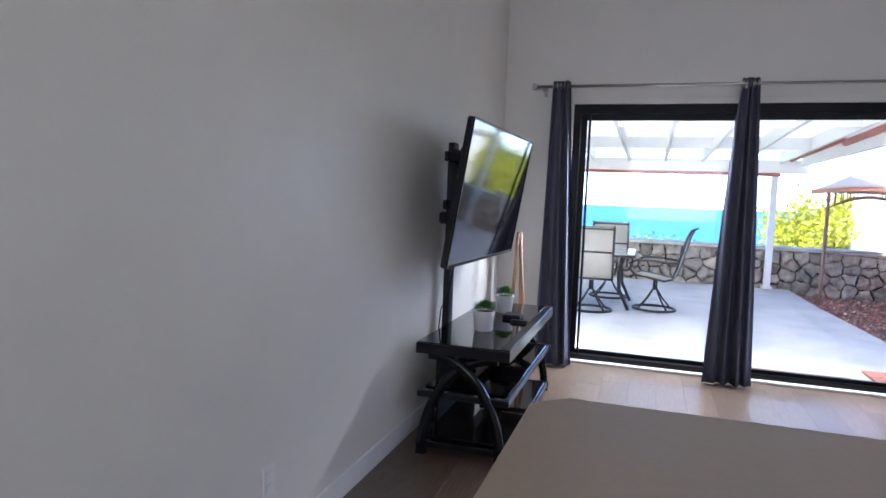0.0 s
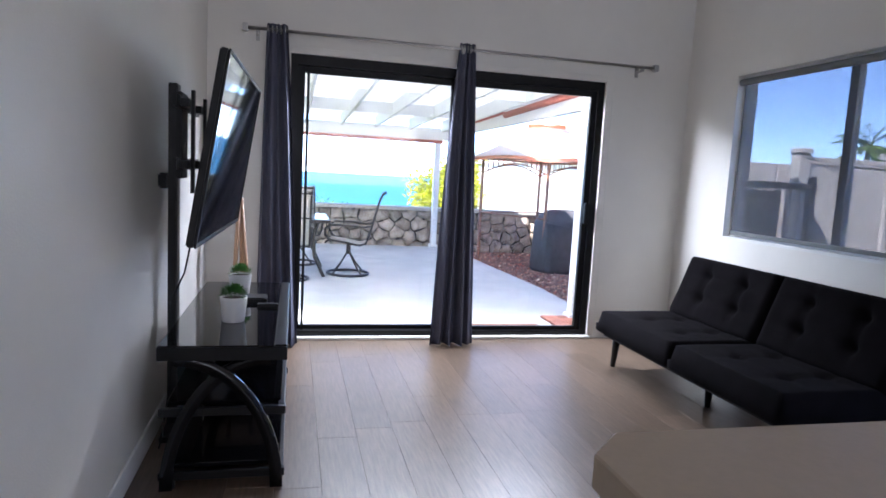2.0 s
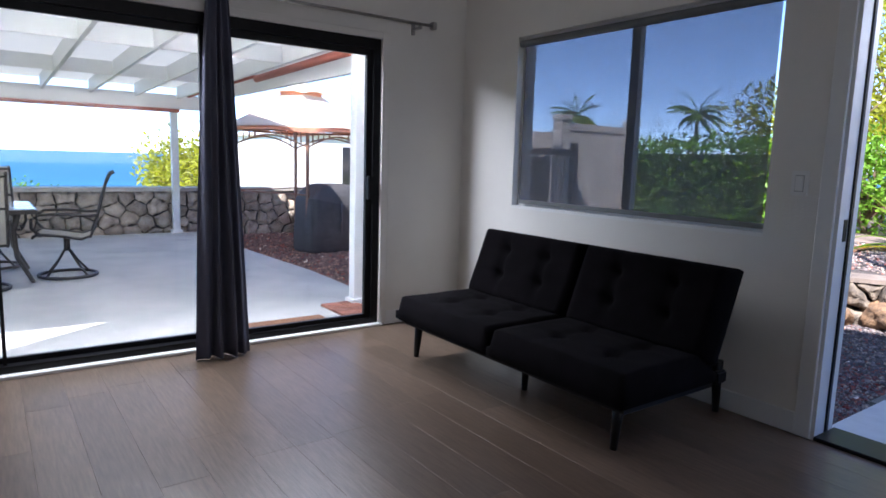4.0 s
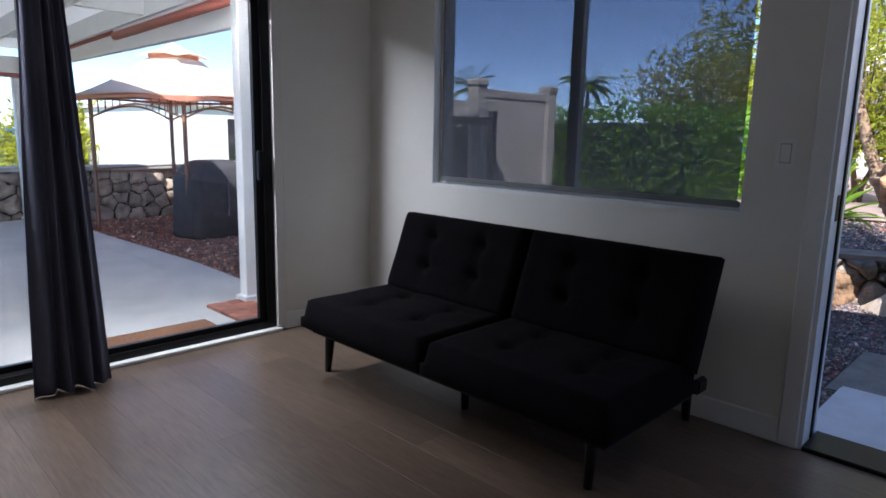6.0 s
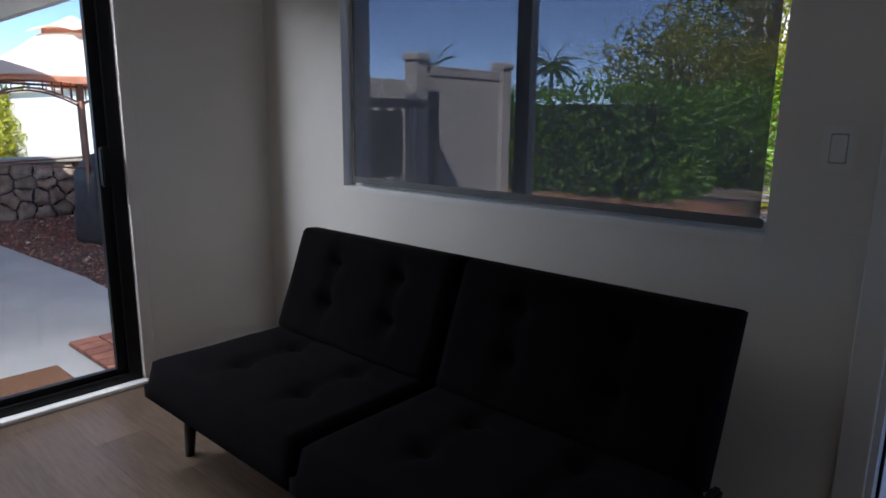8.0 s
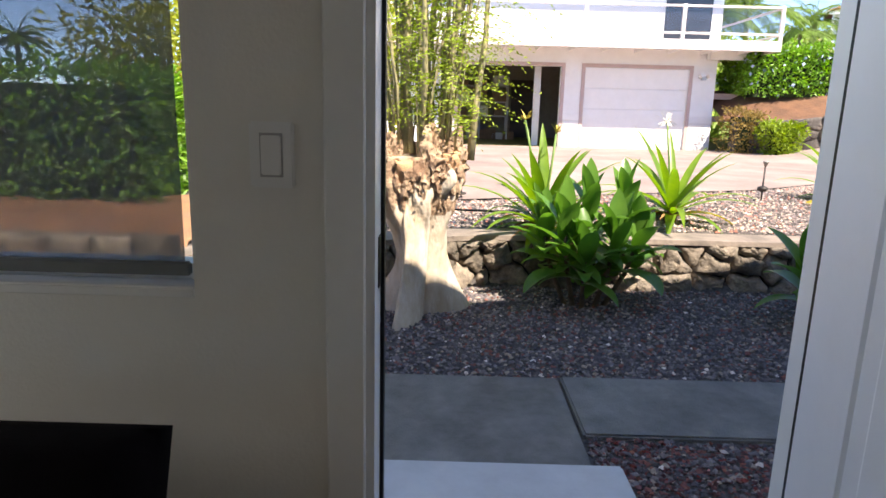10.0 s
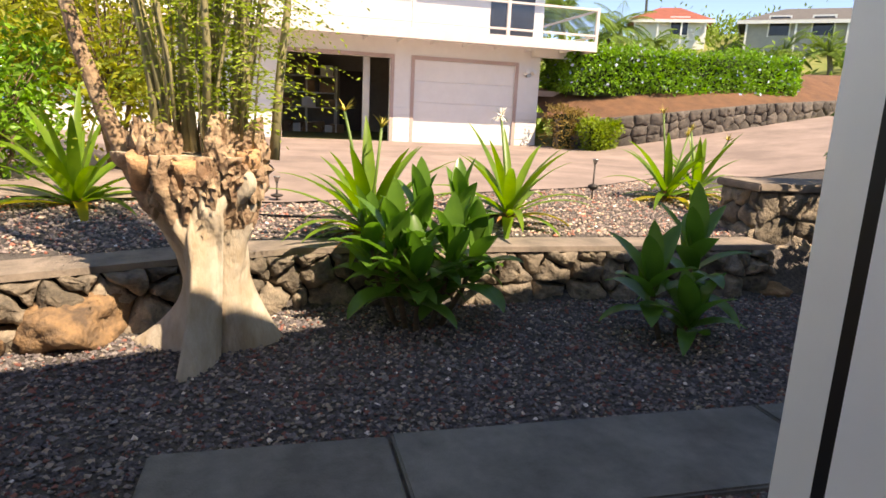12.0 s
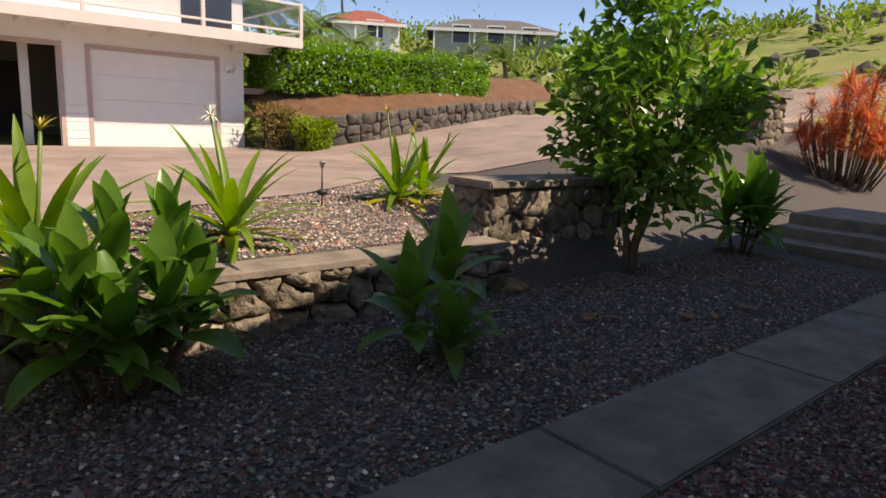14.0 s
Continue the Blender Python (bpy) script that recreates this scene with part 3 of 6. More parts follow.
def potted_plant(x, y, z):
    th = thing("potted_plant", "small white round pot with a bushy green artificial plant", "potted plant", (x, y, z), group="pots on the media stand")
    bm = bmesh.new()
    lathe(bm, [(0.043, 0.0), (0.048, 0.004), (0.058, 0.105), (0.058, 0.11), (0.053, 0.11), (0.052, 0.10)], 24)
    part("pot", bm, M_POT, th)
    bm = bmesh.new()
    lathe(bm, [(0.051, 0.09), (0.051, 0.102), (0.01, 0.104)], 16)
    part("soil", bm, M_SOIL, th)
    bm = bmesh.new()
    rg = random.Random(4)
    for i in range(420):
        a, e = rg.uniform(0, math.tau), rg.uniform(-0.05, 1.5)
        d = Vector((math.cos(a) * math.cos(e), math.sin(a) * math.cos(e), math.sin(e)))
        c = Vector((0, 0, 0.115)) + Vector((d.x * 0.05, d.y * 0.05, d.z * 0.032)) * rg.uniform(0.5, 1.1)
        leaf_strip(bm, c, d + Vector((rg.uniform(-0.5, 0.5), rg.uniform(-0.5, 0.5), rg.uniform(0, 0.5))), rg.uniform(0.015, 0.028), 0.006, 0.5, n=2)
    part("foliage", bm, M_FAKEGREEN, th)


potted_plant(0.185, 4.235, 0.575)
potted_plant(0.165, 4.84, 0.575)
sb = thing("streaming_box", "small black set-top box on the media stand", "set-top box")
part("case", rbox(0.20, 4.62, 0.575, 0.31, 4.74, 0.60, 0.006), M_PLASTIC, sb)
part("stick", rbox(0.27, 4.52, 0.576, 0.37, 4.555, 0.592, 0.004), M_PLASTIC, sb)
# cable hanging from the television
cb = tagged(new("power_cable"), "thin black cable hanging from the television", "cable")
bm = bmesh.new()
tube(bm, [(0.02, 4.25, 1.0), (0.0, 4.22, 0.86), (-0.02, 4.25, 0.78), (-0.075, 4.28, 0.66), (-0.085, 4.27, 0.5), (-0.075, 4.25, 0.3), (-0.10, 4.22, 0.08), (-0.11, 4.2, 0.02)], 0.004, 6)
part("cord", bm, M_PLASTIC, cb)

# wooden easel-like rod leaning in the corner behind the stand
M_WOOD = mat("tan_wood", (0.36, 0.20, 0.11), 0.5, var=0.2, scale=14, stretch=(1, 1, 0.1))
lp = thing("wooden_stand", "slim tan wooden tripod legs in the corner", "wooden stand")
for a, b in (((0.06, 5.46, 0), (0.10, 5.52, 1.05)), ((0.20, 5.50, 0), (0.11, 5.53, 1.05)), ((0.12, 5.72, 0), (0.11, 5.56, 1.05))):
    bm = bmesh.new()
    tube(bm, [a, b], 0.014, 8)
    part("leg", bm, M_WOOD, lp)


# futon
def puff(x0, x1, y0, y1, thick, tufts, nx=26, ny=30):
    """A tufted cushion lying flat: top bulges, dimples at tufts, rounded edges, closed underneath."""
    bm = bmesh.new()
    top, bot = [], []
    for i in range(nx + 1):
        rt, rb = [], []
        for j in range(ny + 1):
            u, v = i / nx, j / ny
            x, y = x0 + (x1 - x0) * u, y0 + (y1 - y0) * v
            e = min(u, 1 - u) * (x1 - x0), min(v, 1 - v) * (y1 - y0)
            r = 0.035
            edge = 1.0
            for q in e:
                if q < r:
                    edge *= math.sqrt(max(0.0, 1 - (1 - q / r) ** 2))
            z = thick * (0.42 + 0.58 * edge)
            for tx, ty in tufts:
                d2 = ((x - tx) ** 2 + (y - ty) ** 2)
                z -= 0.030 * math.exp(-d2 / 0.0011) + 0.016 * math.exp(-abs(y - ty) / 0.018 - ((x - tx) / 0.12) ** 2) + 0.014 * math.exp(-abs(x - tx) / 0.018 - ((y - ty) / 0.12) ** 2)
            z += 0.004 * noise.noise(Vector((x * 7, y * 7, thick)))
            rt.append(bm.verts.new((x, y, z)))
            rb.append(bm.verts.new((x, y, 0.0 if edge > 0.5 else thick * 0.12)))
        top.append(rt), bot.append(rb)
    for g, fl in ((top, False), (bot, True)):
        for i in range(nx):
            for j in range(ny):
                q = (g[i][j], g[i + 1][j], g[i + 1][j + 1], g[i][j + 1])
                bm.faces.new(q[::-1] if fl else q).smooth = True
    rim_t = [top[i][0] for i in range(nx + 1)] + [top[nx][j] for j in range(1, ny + 1)] + [top[i][ny] for i in range(nx - 1, -1, -1)] + [top[0][j] for j in range(ny - 1, 0, -1)]
    rim_b = [bot[i][0] for i in range(nx + 1)] + [bot[nx][j] for j in range(1, ny + 1)] + [bot[i][ny] for i in range(nx - 1, -1, -1)] + [bot[0][j] for j in range(ny - 1, 0, -1)]
    for k in range(len(rim_t)):
        k2 = (k + 1) % len(rim_t)
        bm.faces.new((rim_t[k], rim_b[k], rim_b[k2], rim_t[k2])).smooth = True
    return bm


def futon():
    th = thing("futon_sofa", "black velvet tufted futon sofa with two seat halves", "sofa")
    y0, ym, y1 = 3.62, 4.485, 5.36
    xf, xb = 2.50, 3.14
    for a, b in ((y0, ym - 0.004), (ym + 0.004, y1)):
        t = [(xx, a + (b - a) * k) for xx in (xf + 0.24, xf + 0.46) for k in (0.3, 0.7)]
        p = part("seat_cushion", puff(xf, xb + 0.02, a, b, 0.155, t), M_FABRIC, th)
        p.matrix_basis = Matrix.Translation((0, 0, 0.235))
        # backrest built flat, then tipped up against its hinge
        L = 0.462
        t = [(xx, a + (b - a) * k) for xx in (0.17, 0.33) for k in (0.3, 0.7)]
        p = part("backrest", puff(0, L, a, b, 0.15, t), M_FABRIC, th)
        p.matrix_basis = Matrix.Translation((xb + 0.03, 0, 0.32)) @ Matrix.Rotation(radians(-69), 4, "Y")
    part("under_frame", boxes((xf + 0.05, y0 + 0.03, 0.215, xb + 0.05, y1 - 0.03, 0.24)), M_PLASTIC, th)
    for y in (y0 - 0.01, y1 - 0.03):
        part("hinge_bracket", rbox(xb + 0.02, y, 0.24, xb + 0.10, y + 0.03, 0.30, 0.008), M_PLASTIC, th)
    for x, y, dx in ((2.64, 5.30, -0.02), (2.66, 3.76, -0.02), (3.42, 5.28, 0.02), (3.425, 3.77, 0.02), (2.81, 4.51, 0.0)):
        bm = bmesh.new()
        tube(bm, [(x + dx, y, 0.0), (x, y, 0.235 if x < 3.3 else 0.27)], 0.017, 12, 0.029)
        part("leg", bm, M_BLACK, th, "tapered black leg")


futon()


def curtain(xc, wt, wb, drift, seedv):
    th = thing("curtain", "dark grey-blue curtain panel bunched narrow on its rod", "curtain", group="curtains on the sliding door")
    rg = random.Random(seedv)
    bm = bmesh.new()
    n, m = 90, 26
    folds = 4.5
    rows = []
    for j in range(m + 1):
        v = j / m
        z = 2.215 - v * (2.215 - 0.006)
        w = wt + (wb - wt) * v ** 0.8
        amp = 0.026 + 0.026 * v
        row = []
        for i in range(n + 1):
            u = i / n
            ph = u * folds * math.tau
            x = xc + (u - 0.5) * w + 0.006 * math.sin(ph * 0.5 + v * 3 + seedv) + drift * v
            y = 5.985 - 0.10 * v ** 1.3 + amp * math.sin(ph + 0.9 * math.sin(v * 2.4 + seedv) + 0.8 * math.sin(u * 4 + seedv)) * (0.7 + 0.4 * math.sin(u * 7 + seedv * 2)) + 0.012 * v * math.sin(u * 9 + v * 5)
            row.append((x, y, z))
        rows.append(row)
    fr = [[bm.verts.new(p) for p in r] for r in rows]
    bk = [[bm.verts.new((p[0], p[1] + 0.003, p[2])) for p in r] for r in rows]
    for g in (fr, bk):
        for a, b in zip(g, g[1:]):
            for i in range(n):
                bm.faces.new((a[i], a[i + 1], b[i + 1], b[i])).smooth = True
    for r1, r2 in ((fr[0], bk[0]), (fr[-1], bk[-1])):
        for i in range(n):
            bm.faces.new((r1[i], r1[i + 1], r2[i + 1], r2[i]))
    part("cloth", bm, M_CURTAIN, th)
    for k in range(5):
        bm = bmesh.new()
        x = xc + (k - 2) * wt / 5
        tube(bm, [(x - 0.004, 5.985, 2.175), (x + 0.004, 5.985, 2.175)], 0.026, 14)
        part("grommet", bm, M_STEEL, th)


curtain(0.287, 0.14, 0.29, 0.05, 1)
curtain(1.63, 0.12, 0.33, -0.025, 2)
rod = thing("curtain_rod", "slim brushed steel curtain rod with square end caps", "curtain rod")
bm = bmesh.new()
tube(bm, [(0.09, 5.985, 2.175), (3.14, 5.985, 2.175)], 0.0105, 12)
part("pole", bm, M_STEEL, rod)
for x in (0.065, 3.135):
    part("finial", rbox(x, 5.96, 2.15, x + 0.035, 6.01, 2.20, 0.004), M_STEEL, rod)
for x in (0.16, 1.60, 3.04):
    part("bracket", boxes((x - 0.008, 5.99, 2.14, x + 0.008, 6.068, 2.155), (x - 0.012, 6.066, 2.11, x + 0.012, 6.08, 2.20), (x - 0.008, 5.97, 2.14, x + 0.008, 5.99, 2.165)), M_STEEL, rod)


# ---- the ground outside ----
M_GRAVEL = mat("lava_gravel_ground", (0.14, 0.12, 0.11), 0.95, second=(0.05, 0.043, 0.041), scale=40, bump=1.0, bscale=70)
M_CINDER = mat("red_cinder_ground", (0.30, 0.17, 0.125), 0.95, second=(0.13, 0.08, 0.065), scale=45, bump=1.0, bscale=80)
M_GRASS = mat("dry_grass_hill", (0.29, 0.27, 0.085), 0.95, second=(0.14, 0.19, 0.04), scale=0.5, bump=0.8, bscale=6)
M_SEA = mat("sea_water", (0.035, 0.14, 0.25), 0.6, second=(0.028, 0.115, 0.22), scale=0.004, bump=0.25, bscale=0.5, spec=0.08)


def wall_x(y):
    if y > 6.1:
        return 5.2
    return 7.42 - 0.41 * max(0.0, min(y, 4.6) - 2.9) - 1.02 * max(0.0, y - 4.6)


def ground_z(x, y):
    z = -0.14
    if y > 13.2:
        z -= 16 * smooth(13.2, 60, y)
    w = wall_x(y) + 0.16
    up = 0.42 + 0.10 * smooth(0, 2.4, x - w)
    step = smooth(0.0, 0.14, x - w) if y > -2.75 else smooth(-0.6, 2.6, x - w)
    z += up * step
    if x > 6:
        rise = 0.135 * max(0, -4.5 - y) * smooth(9, 12, x) + 0.03 * max(0, -3 - y) * smooth(6, 9, x)
        z += min(rise, 1.2 + 0.045 * max(0.0, -12 - y))
        z += 5.0 * smooth(22, 62, x) * (1 - smooth(0, 18, y))
    if y < -14:
        z += 5.5 * smooth(14, 42, -y) * (1 - smooth(20, 40, x) * 0.6) + 0.25 * noise.noise(Vector((x * 0.3, y * 0.3, 0)))
    if y < -40:
        z += (-40 - y) * 0.02
    return z


def sheet(xs, ys, zf, keep=None):
    bm = bmesh.new()
    g = [[bm.verts.new((x, y, zf(x, y))) for y in ys] for x in xs]
    for i in range(len(xs) - 1):
        for j in range(len(ys) - 1):
            if keep is None or keep((xs[i] + xs[i + 1]) / 2, (ys[j] + ys[j + 1]) / 2):
                bm.faces.new((g[i][j], g[i + 1][j], g[i + 1][j + 1], g[i][j + 1])).smooth = True
    loose = [v for v in bm.verts if not v.link_faces]
    bmesh.ops.delete(bm, geom=loose, context="VERTS")
    return bm


XS = [-3000, -600, -150, -40, -12, -4, 0, 2] + list(np.arange(3.67, 12, 0.22)) + list(np.arange(12, 26, 0.8)) + [27, 30, 34, 40, 50, 60, 90, 150, 400, 1500, 3000]
YS = [-3000, -900, -300, -120, -60, -40, -30, -24] + list(np.arange(-20, -7, 0.7)) + list(np.arange(-7, 6.1, 0.22)) + list(np.arange(6.22, 14.2, 0.5)) + [15, 17, 20, 24, 30, 38, 48, 60, 90, 140]
gr = setting("ground", sheet(XS, YS, ground_z, lambda x, y: not (-0.3 < x < 3.67 and -2.3 < y < 6.2)), M_GRASS, "ground of dark lava gravel, soil and dry grass")
gr.data.materials.append(M_GRAVEL)
gr.data.materials.append(M_CINDER)
for pl in gr.data.polygons:
    c = pl.center
    if 3 < c.x < 13 and -16 < c.y < 6.3 or -5 < c.x < 9 and 6 < c.y < 14:
        pl.material_index = 2 if c.y > 6.3 else 1
setting("water", sheet([-4500, -1500, -300, 0, 300, 1500, 4500], [110, 400, 1500, 4600], lambda x, y: -15.0), M_SEA, "blue ocean out to the horizon")


# ---- patio ----
PZ = -0.05
bm = bmesh.new()
edge = [(-9.0, 6.23), (3.0, 6.23), (3.36, 7.0), (3.42, 8.6), (3.30, 11.0), (3.28, 12.80), (-9.0, 12.80)]
lo = [bm.verts.new((x, y, PZ - 0.15)) for x, y in edge]
hi = [bm.verts.new((x, y, PZ)) for x, y in edge]
bm.faces.new(lo[::-1]), bm.faces.new(hi)
for k in range(len(edge)):
    bm.faces.new((lo[k], lo[(k + 1) % len(edge)], hi[(k + 1) % len(edge)], hi[k]))
setting("patio", bm, M_CONC, "pale smooth concrete patio slab")


def cells(width, height, size, rg, squash=1.25, boulders=False):
    """Irregular stone outlines that fill a wall face."""
    pts = []
    rows = max(2, round(height / size))
    rh = height / rows
    for r in range(rows):
        x = rg.uniform(-0.3, 0.3) * size
        while x < width + size * 0.3:
            s = size * squash * rg.uniform(0.55, 1.5)
            pts.append((x + s / 2, (r + 0.5 + rg.uniform(-0.33, 0.33)) * rh))
            x += s
    if boulders:
        # a course of large boulders at the foot, smaller stones packed above
        pts = []
        for v, lo, hi in ((0.27, 0.16, 0.44), (0.72, 0.10, 0.25), (0.90, 0.09, 0.22)):
            x = rg.uniform(-0.2, 0.0)
            while x < width + 0.1:
                s = rg.uniform(lo, hi)
                pts.append((x + s / 2, height * (v + rg.uniform(-0.09, 0.09))))
                x += s * (1.0 if v < 0.5 else 1.5)
    out = []
    for i, (px, py) in enumerate(pts):
        poly = [(0, 0), (width, 0), (width, height), (0, height)]
        for j, (qx, qy) in enumerate(pts):
            if i == j or abs(qx - px) > 4 * size:
                continue
            nx, ny = qx - px, (qy - py)
            mx, my = (px + qx) / 2, (py + qy) / 2
            res = []
            for k in range(len(poly)):
                a, b = poly[k], poly[(k + 1) % len(poly)]
                da, db = (a[0] - mx) * nx + (a[1] - my) * ny, (b[0] - mx) * nx + (b[1] - my) * ny
                if da <= 0:
                    res.append(a)
                if da * db < 0:
                    t = da / (da - db)
                    res.append((a[0] + (b[0] - a[0]) * t, a[1] + (b[1] - a[1]) * t))
            poly = res
            if not poly:
                break
        if len(poly) > 2:
            out.append(poly)
    return out


def stone(bm, poly, to_world, rg, depth=0.07, joint=0.006):
    """One rough stone: a knobbly rounded face over its outline."""
    cx, cy = sum(p[0] for p in poly) / len(poly), sum(p[1] for p in poly) / len(poly)
    pts = []
    for k in range(len(poly)):
        a, b = poly[k], poly[(k + 1) % len(poly)]
        L = math.hypot(b[0] - a[0], b[1] - a[1])
        m = 1 + int(L / 0.055)
        for i in range(m):
            w = 0.0 if i == 0 else min(0.016, L * 0.09)
            pts.append((a[0] + (b[0] - a[0]) * i / m + rg.uniform(-w, w), a[1] + (b[1] - a[1]) * i / m + rg.uniform(-w, w)))
    size = max(math.hypot(p[0] - cx, p[1] - cy) for p in pts)
    if size < 0.03:
        return False
    out = rg.uniform(0.45, 1.2) * depth
    tx, ty = rg.uniform(-0.35, 0.35) * depth / size, rg.uniform(-0.35, 0.35) * depth / size
    far = [math.hypot(x - cx, y - cy) for x, y in pts]
    mean = sum(far) / len(far)

    def ring(shrink, off, jag):
        r = []
        for (x, y), d in zip(pts, far):
            d = d or 1
            lim = min(d, 1.45 * mean)
            k = max(0.1, (lim * shrink - joint) / d)
            px, py = (x - cx) * k, (y - cy) * k
            r.append(bm.verts.new(to_world(cx + px, cy + py, off + (tx * px + ty * py + rg.uniform(-jag, jag) * depth if off > 0 else 0))))
        return r
    rings = [ring(1.0, -0.03, 0), ring(0.98, out * 0.35, 0.10), ring(0.86, out * 0.82, 0.16), ring(0.5, out * 1.05, 0.20)]
    top = bm.verts.new(to_world(cx + rg.uniform(-0.02, 0.02), cy + rg.uniform(-0.02, 0.02), out * 1.08))
    n = len(pts)
    for u, v in zip(rings, rings[1:]):
        for k in range(n):
            bm.faces.new((u[k], u[(k + 1) % n], v[(k + 1) % n], v[k])).smooth = True
    for k in range(n):
        bm.faces.new((rings[-1][k], rings[-1][(k + 1) % n], top)).smooth = True
    return True


def stone_face(parent, p0, p1, z0, height, size, seedv, as_parts=True, depth=0.06, material=None, zslope=0.0, boulders=False):
    """Stones on the face that runs from p0 to p1 (seen with p0 on the left when the face looks at you)."""
    rg = random.Random(seedv)
    p0, p1 = Vector((*p0, 0)), Vector((*p1, 0))
    u = (p1 - p0).normalized()
    nrm = Vector((u.y, -u.x, 0))
    L = (p1 - p0).length

    def to_world(a, b, c):
        return p0 + u * a + nrm * c + Vector((0, 0, z0 + b + zslope * a))
    if as_parts:
        for poly in cells(L, height, size, rg, 1.25, boulders):
            bm = bmesh.new()
            if stone(bm, poly, to_world, rg, depth):
                part("stone", bm, material or M_STONE, parent)
            else:
                bm.free()
    else:
        bm = bmesh.new()
        for poly in cells(L, height, size, rg, 1.25, boulders):
            stone(bm, poly, to_world, rg, depth)
        tagged(part("stones", bm, material or M_STONEF, parent), kind="stuff")


PW = setting("wall_patio", boxes((-10.0, 12.90, -0.4, 5.3, 13.2, 0.60)), M_JOINTSHADE, "low lava-rock wall round the patio")
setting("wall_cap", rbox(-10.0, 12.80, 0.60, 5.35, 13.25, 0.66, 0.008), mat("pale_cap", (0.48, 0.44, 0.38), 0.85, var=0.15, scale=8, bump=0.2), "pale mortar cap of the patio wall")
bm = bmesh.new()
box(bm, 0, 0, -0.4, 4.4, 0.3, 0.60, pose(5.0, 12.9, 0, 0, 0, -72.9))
PW2 = setting("wall_patio_side", bm, M_JOINTSHADE, "lava-rock wall turning beside the gravel")

# pergola
M_DECK = leaf_mat("translucent_roof_sheet", (0.8, 0.8, 0.78), 0.6, 0.0001, 0.38)
M_DECK.node_tree.nodes["Hue/Saturation/Value.001"].inputs["Value"].default_value = 1.1
def pergola():
    th = thing("pergola", "white timber patio cover with open joists and rust-red rails", "pergola")
    zb = 1.86
    part("far_beam", rbox(-9.0, 12.72, zb + 0.02, 3.42, 12.80, 2.10, 0.004, 1), M_WHITE_OLD, th)
    part("side_beam", rbox(3.30, 6.24, zb + 0.14, 3.36, 12.71, 2.26, 0.004, 1), M_WHITE_OLD, th)
    part("house_ledger", rbox(-9.0, 6.24, 2.16, 3.28, 6.29, 2.36, 0.004, 1), M_WHITE_OLD, th)
    for i in range(20):
        x = 3.0 - i * 0.6
        bm = bmesh.new()
        v = [bm.verts.new(p) for p in ((x - 0.02, 6.30, 2.18), (x + 0.02, 6.30, 2.18), (x + 0.02, 12.71, 2.04), (x - 0.02, 12.71, 2.04), (x - 0.02, 6.30, 2.36), (x + 0.02, 6.30, 2.36), (x + 0.02, 12.71, 2.22), (x - 0.02, 12.71, 2.22))]
        for f in ((3, 2, 1, 0), (4, 5, 6, 7), (0, 1, 5, 4), (1, 2, 6, 5), (2, 3, 7, 6), (3, 0, 4, 7)):
            bm.faces.new([v[k] for k in f])
        part("joist", bm, M_WHITE_OLD, th)
    for y in (8.4, 10.6):
        for i in range(11):
            x = 3.0 - i * 0.6
            z = 2.36 - (y - 6.3) * 0.0218
            part("blocking", boxes((x - 0.58, y, z - 0.17, x - 0.02, y + 0.035, z - 0.01)), M_WHITE_OLD, th)
    # unseen west end, stretched to x = -9 to keep sun off the patio
    bm = bmesh.new()
    v = [bm.verts.new(p) for p in ((-9.0, 6.24, 2.365), (3.45, 6.24, 2.365), (3.45, 12.95, 2.22), (-9.0, 12.95, 2.22), (-9.0, 6.24, 2.395), (3.45, 6.24, 2.395), (3.45, 12.95, 2.25), (-9.0, 12.95, 2.25))]
    for f in ((3, 2, 1, 0), (4, 5, 6, 7), (0, 1, 5, 4), (1, 2, 6, 5), (2, 3, 7, 6), (3, 0, 4, 7)):
        bm.faces.new([v[k] for k in f])
    part("roof_deck", bm, M_DECK, th, "pale translucent roof sheeting")
    bm = bmesh.new()
    tube(bm, [(-4.0, 12.66, zb - 0.005), (3.0, 12.66, zb - 0.005)], 0.03, 10)
    part("shade_roll", bm, M_RUST, th, "rolled rust-red blind under the beam")
    for ya, yb in ((6.5, 9.6), (9.75, 12.6)):
        bm = bmesh.new()
        tube(bm, [(3.14, ya, 2.16), (3.14, yb, 2.10)], 0.04, 10)
        part("shade_roll", bm, M_RUST, th)
    for x, y in ((2.93, 12.72), (-0.6, 12.72), (3.10, 7.0)):
        part("post", rbox(x - 0.05, y - 0.05, PZ, x + 0.05, y + 0.05, zb + (0.02 if y > 10 else 0.28), 0.005, 1), M_WHITE_OLD, th)
        part("post_base", rbox(x - 0.075, y - 0.075, PZ, x + 0.075, y + 0.075, PZ + 0.05, 0.006, 1), M_WHITE_OLD, th)


pergola()

# ---- front yard ----
for nm, b in (("porch", (3.69, 2.49, -0.3, 4.645, 3.44, -0.07)),):
    setting(nm, rbox(*b, 0.01), mat("porch_concrete", (0.52, 0.53, 0.54), 0.8, var=0.08, scale=5, bump=0.1), "pale painted concrete porch step")
WK = setting("pavement", boxes((4.71, -9, -0.4, 5.0, -8.8, -0.3)), M_WALKCONC, "grey concrete walk of large slabs beside gravel")
SLABS = [(4.66, 2.585, 5.575, 3.525)] + [(4.965, 2.568 - 1.835 * (i + 1) + 0.014, 5.595, 2.568 - 1.835 * i) for i in range(5)]
for x0, y0, x1, y1 in SLABS:
    part("slab", rbox(x0, y0, -0.28, x1, y1, -0.115, 0.010, 2), M_WALKCONC, WK)

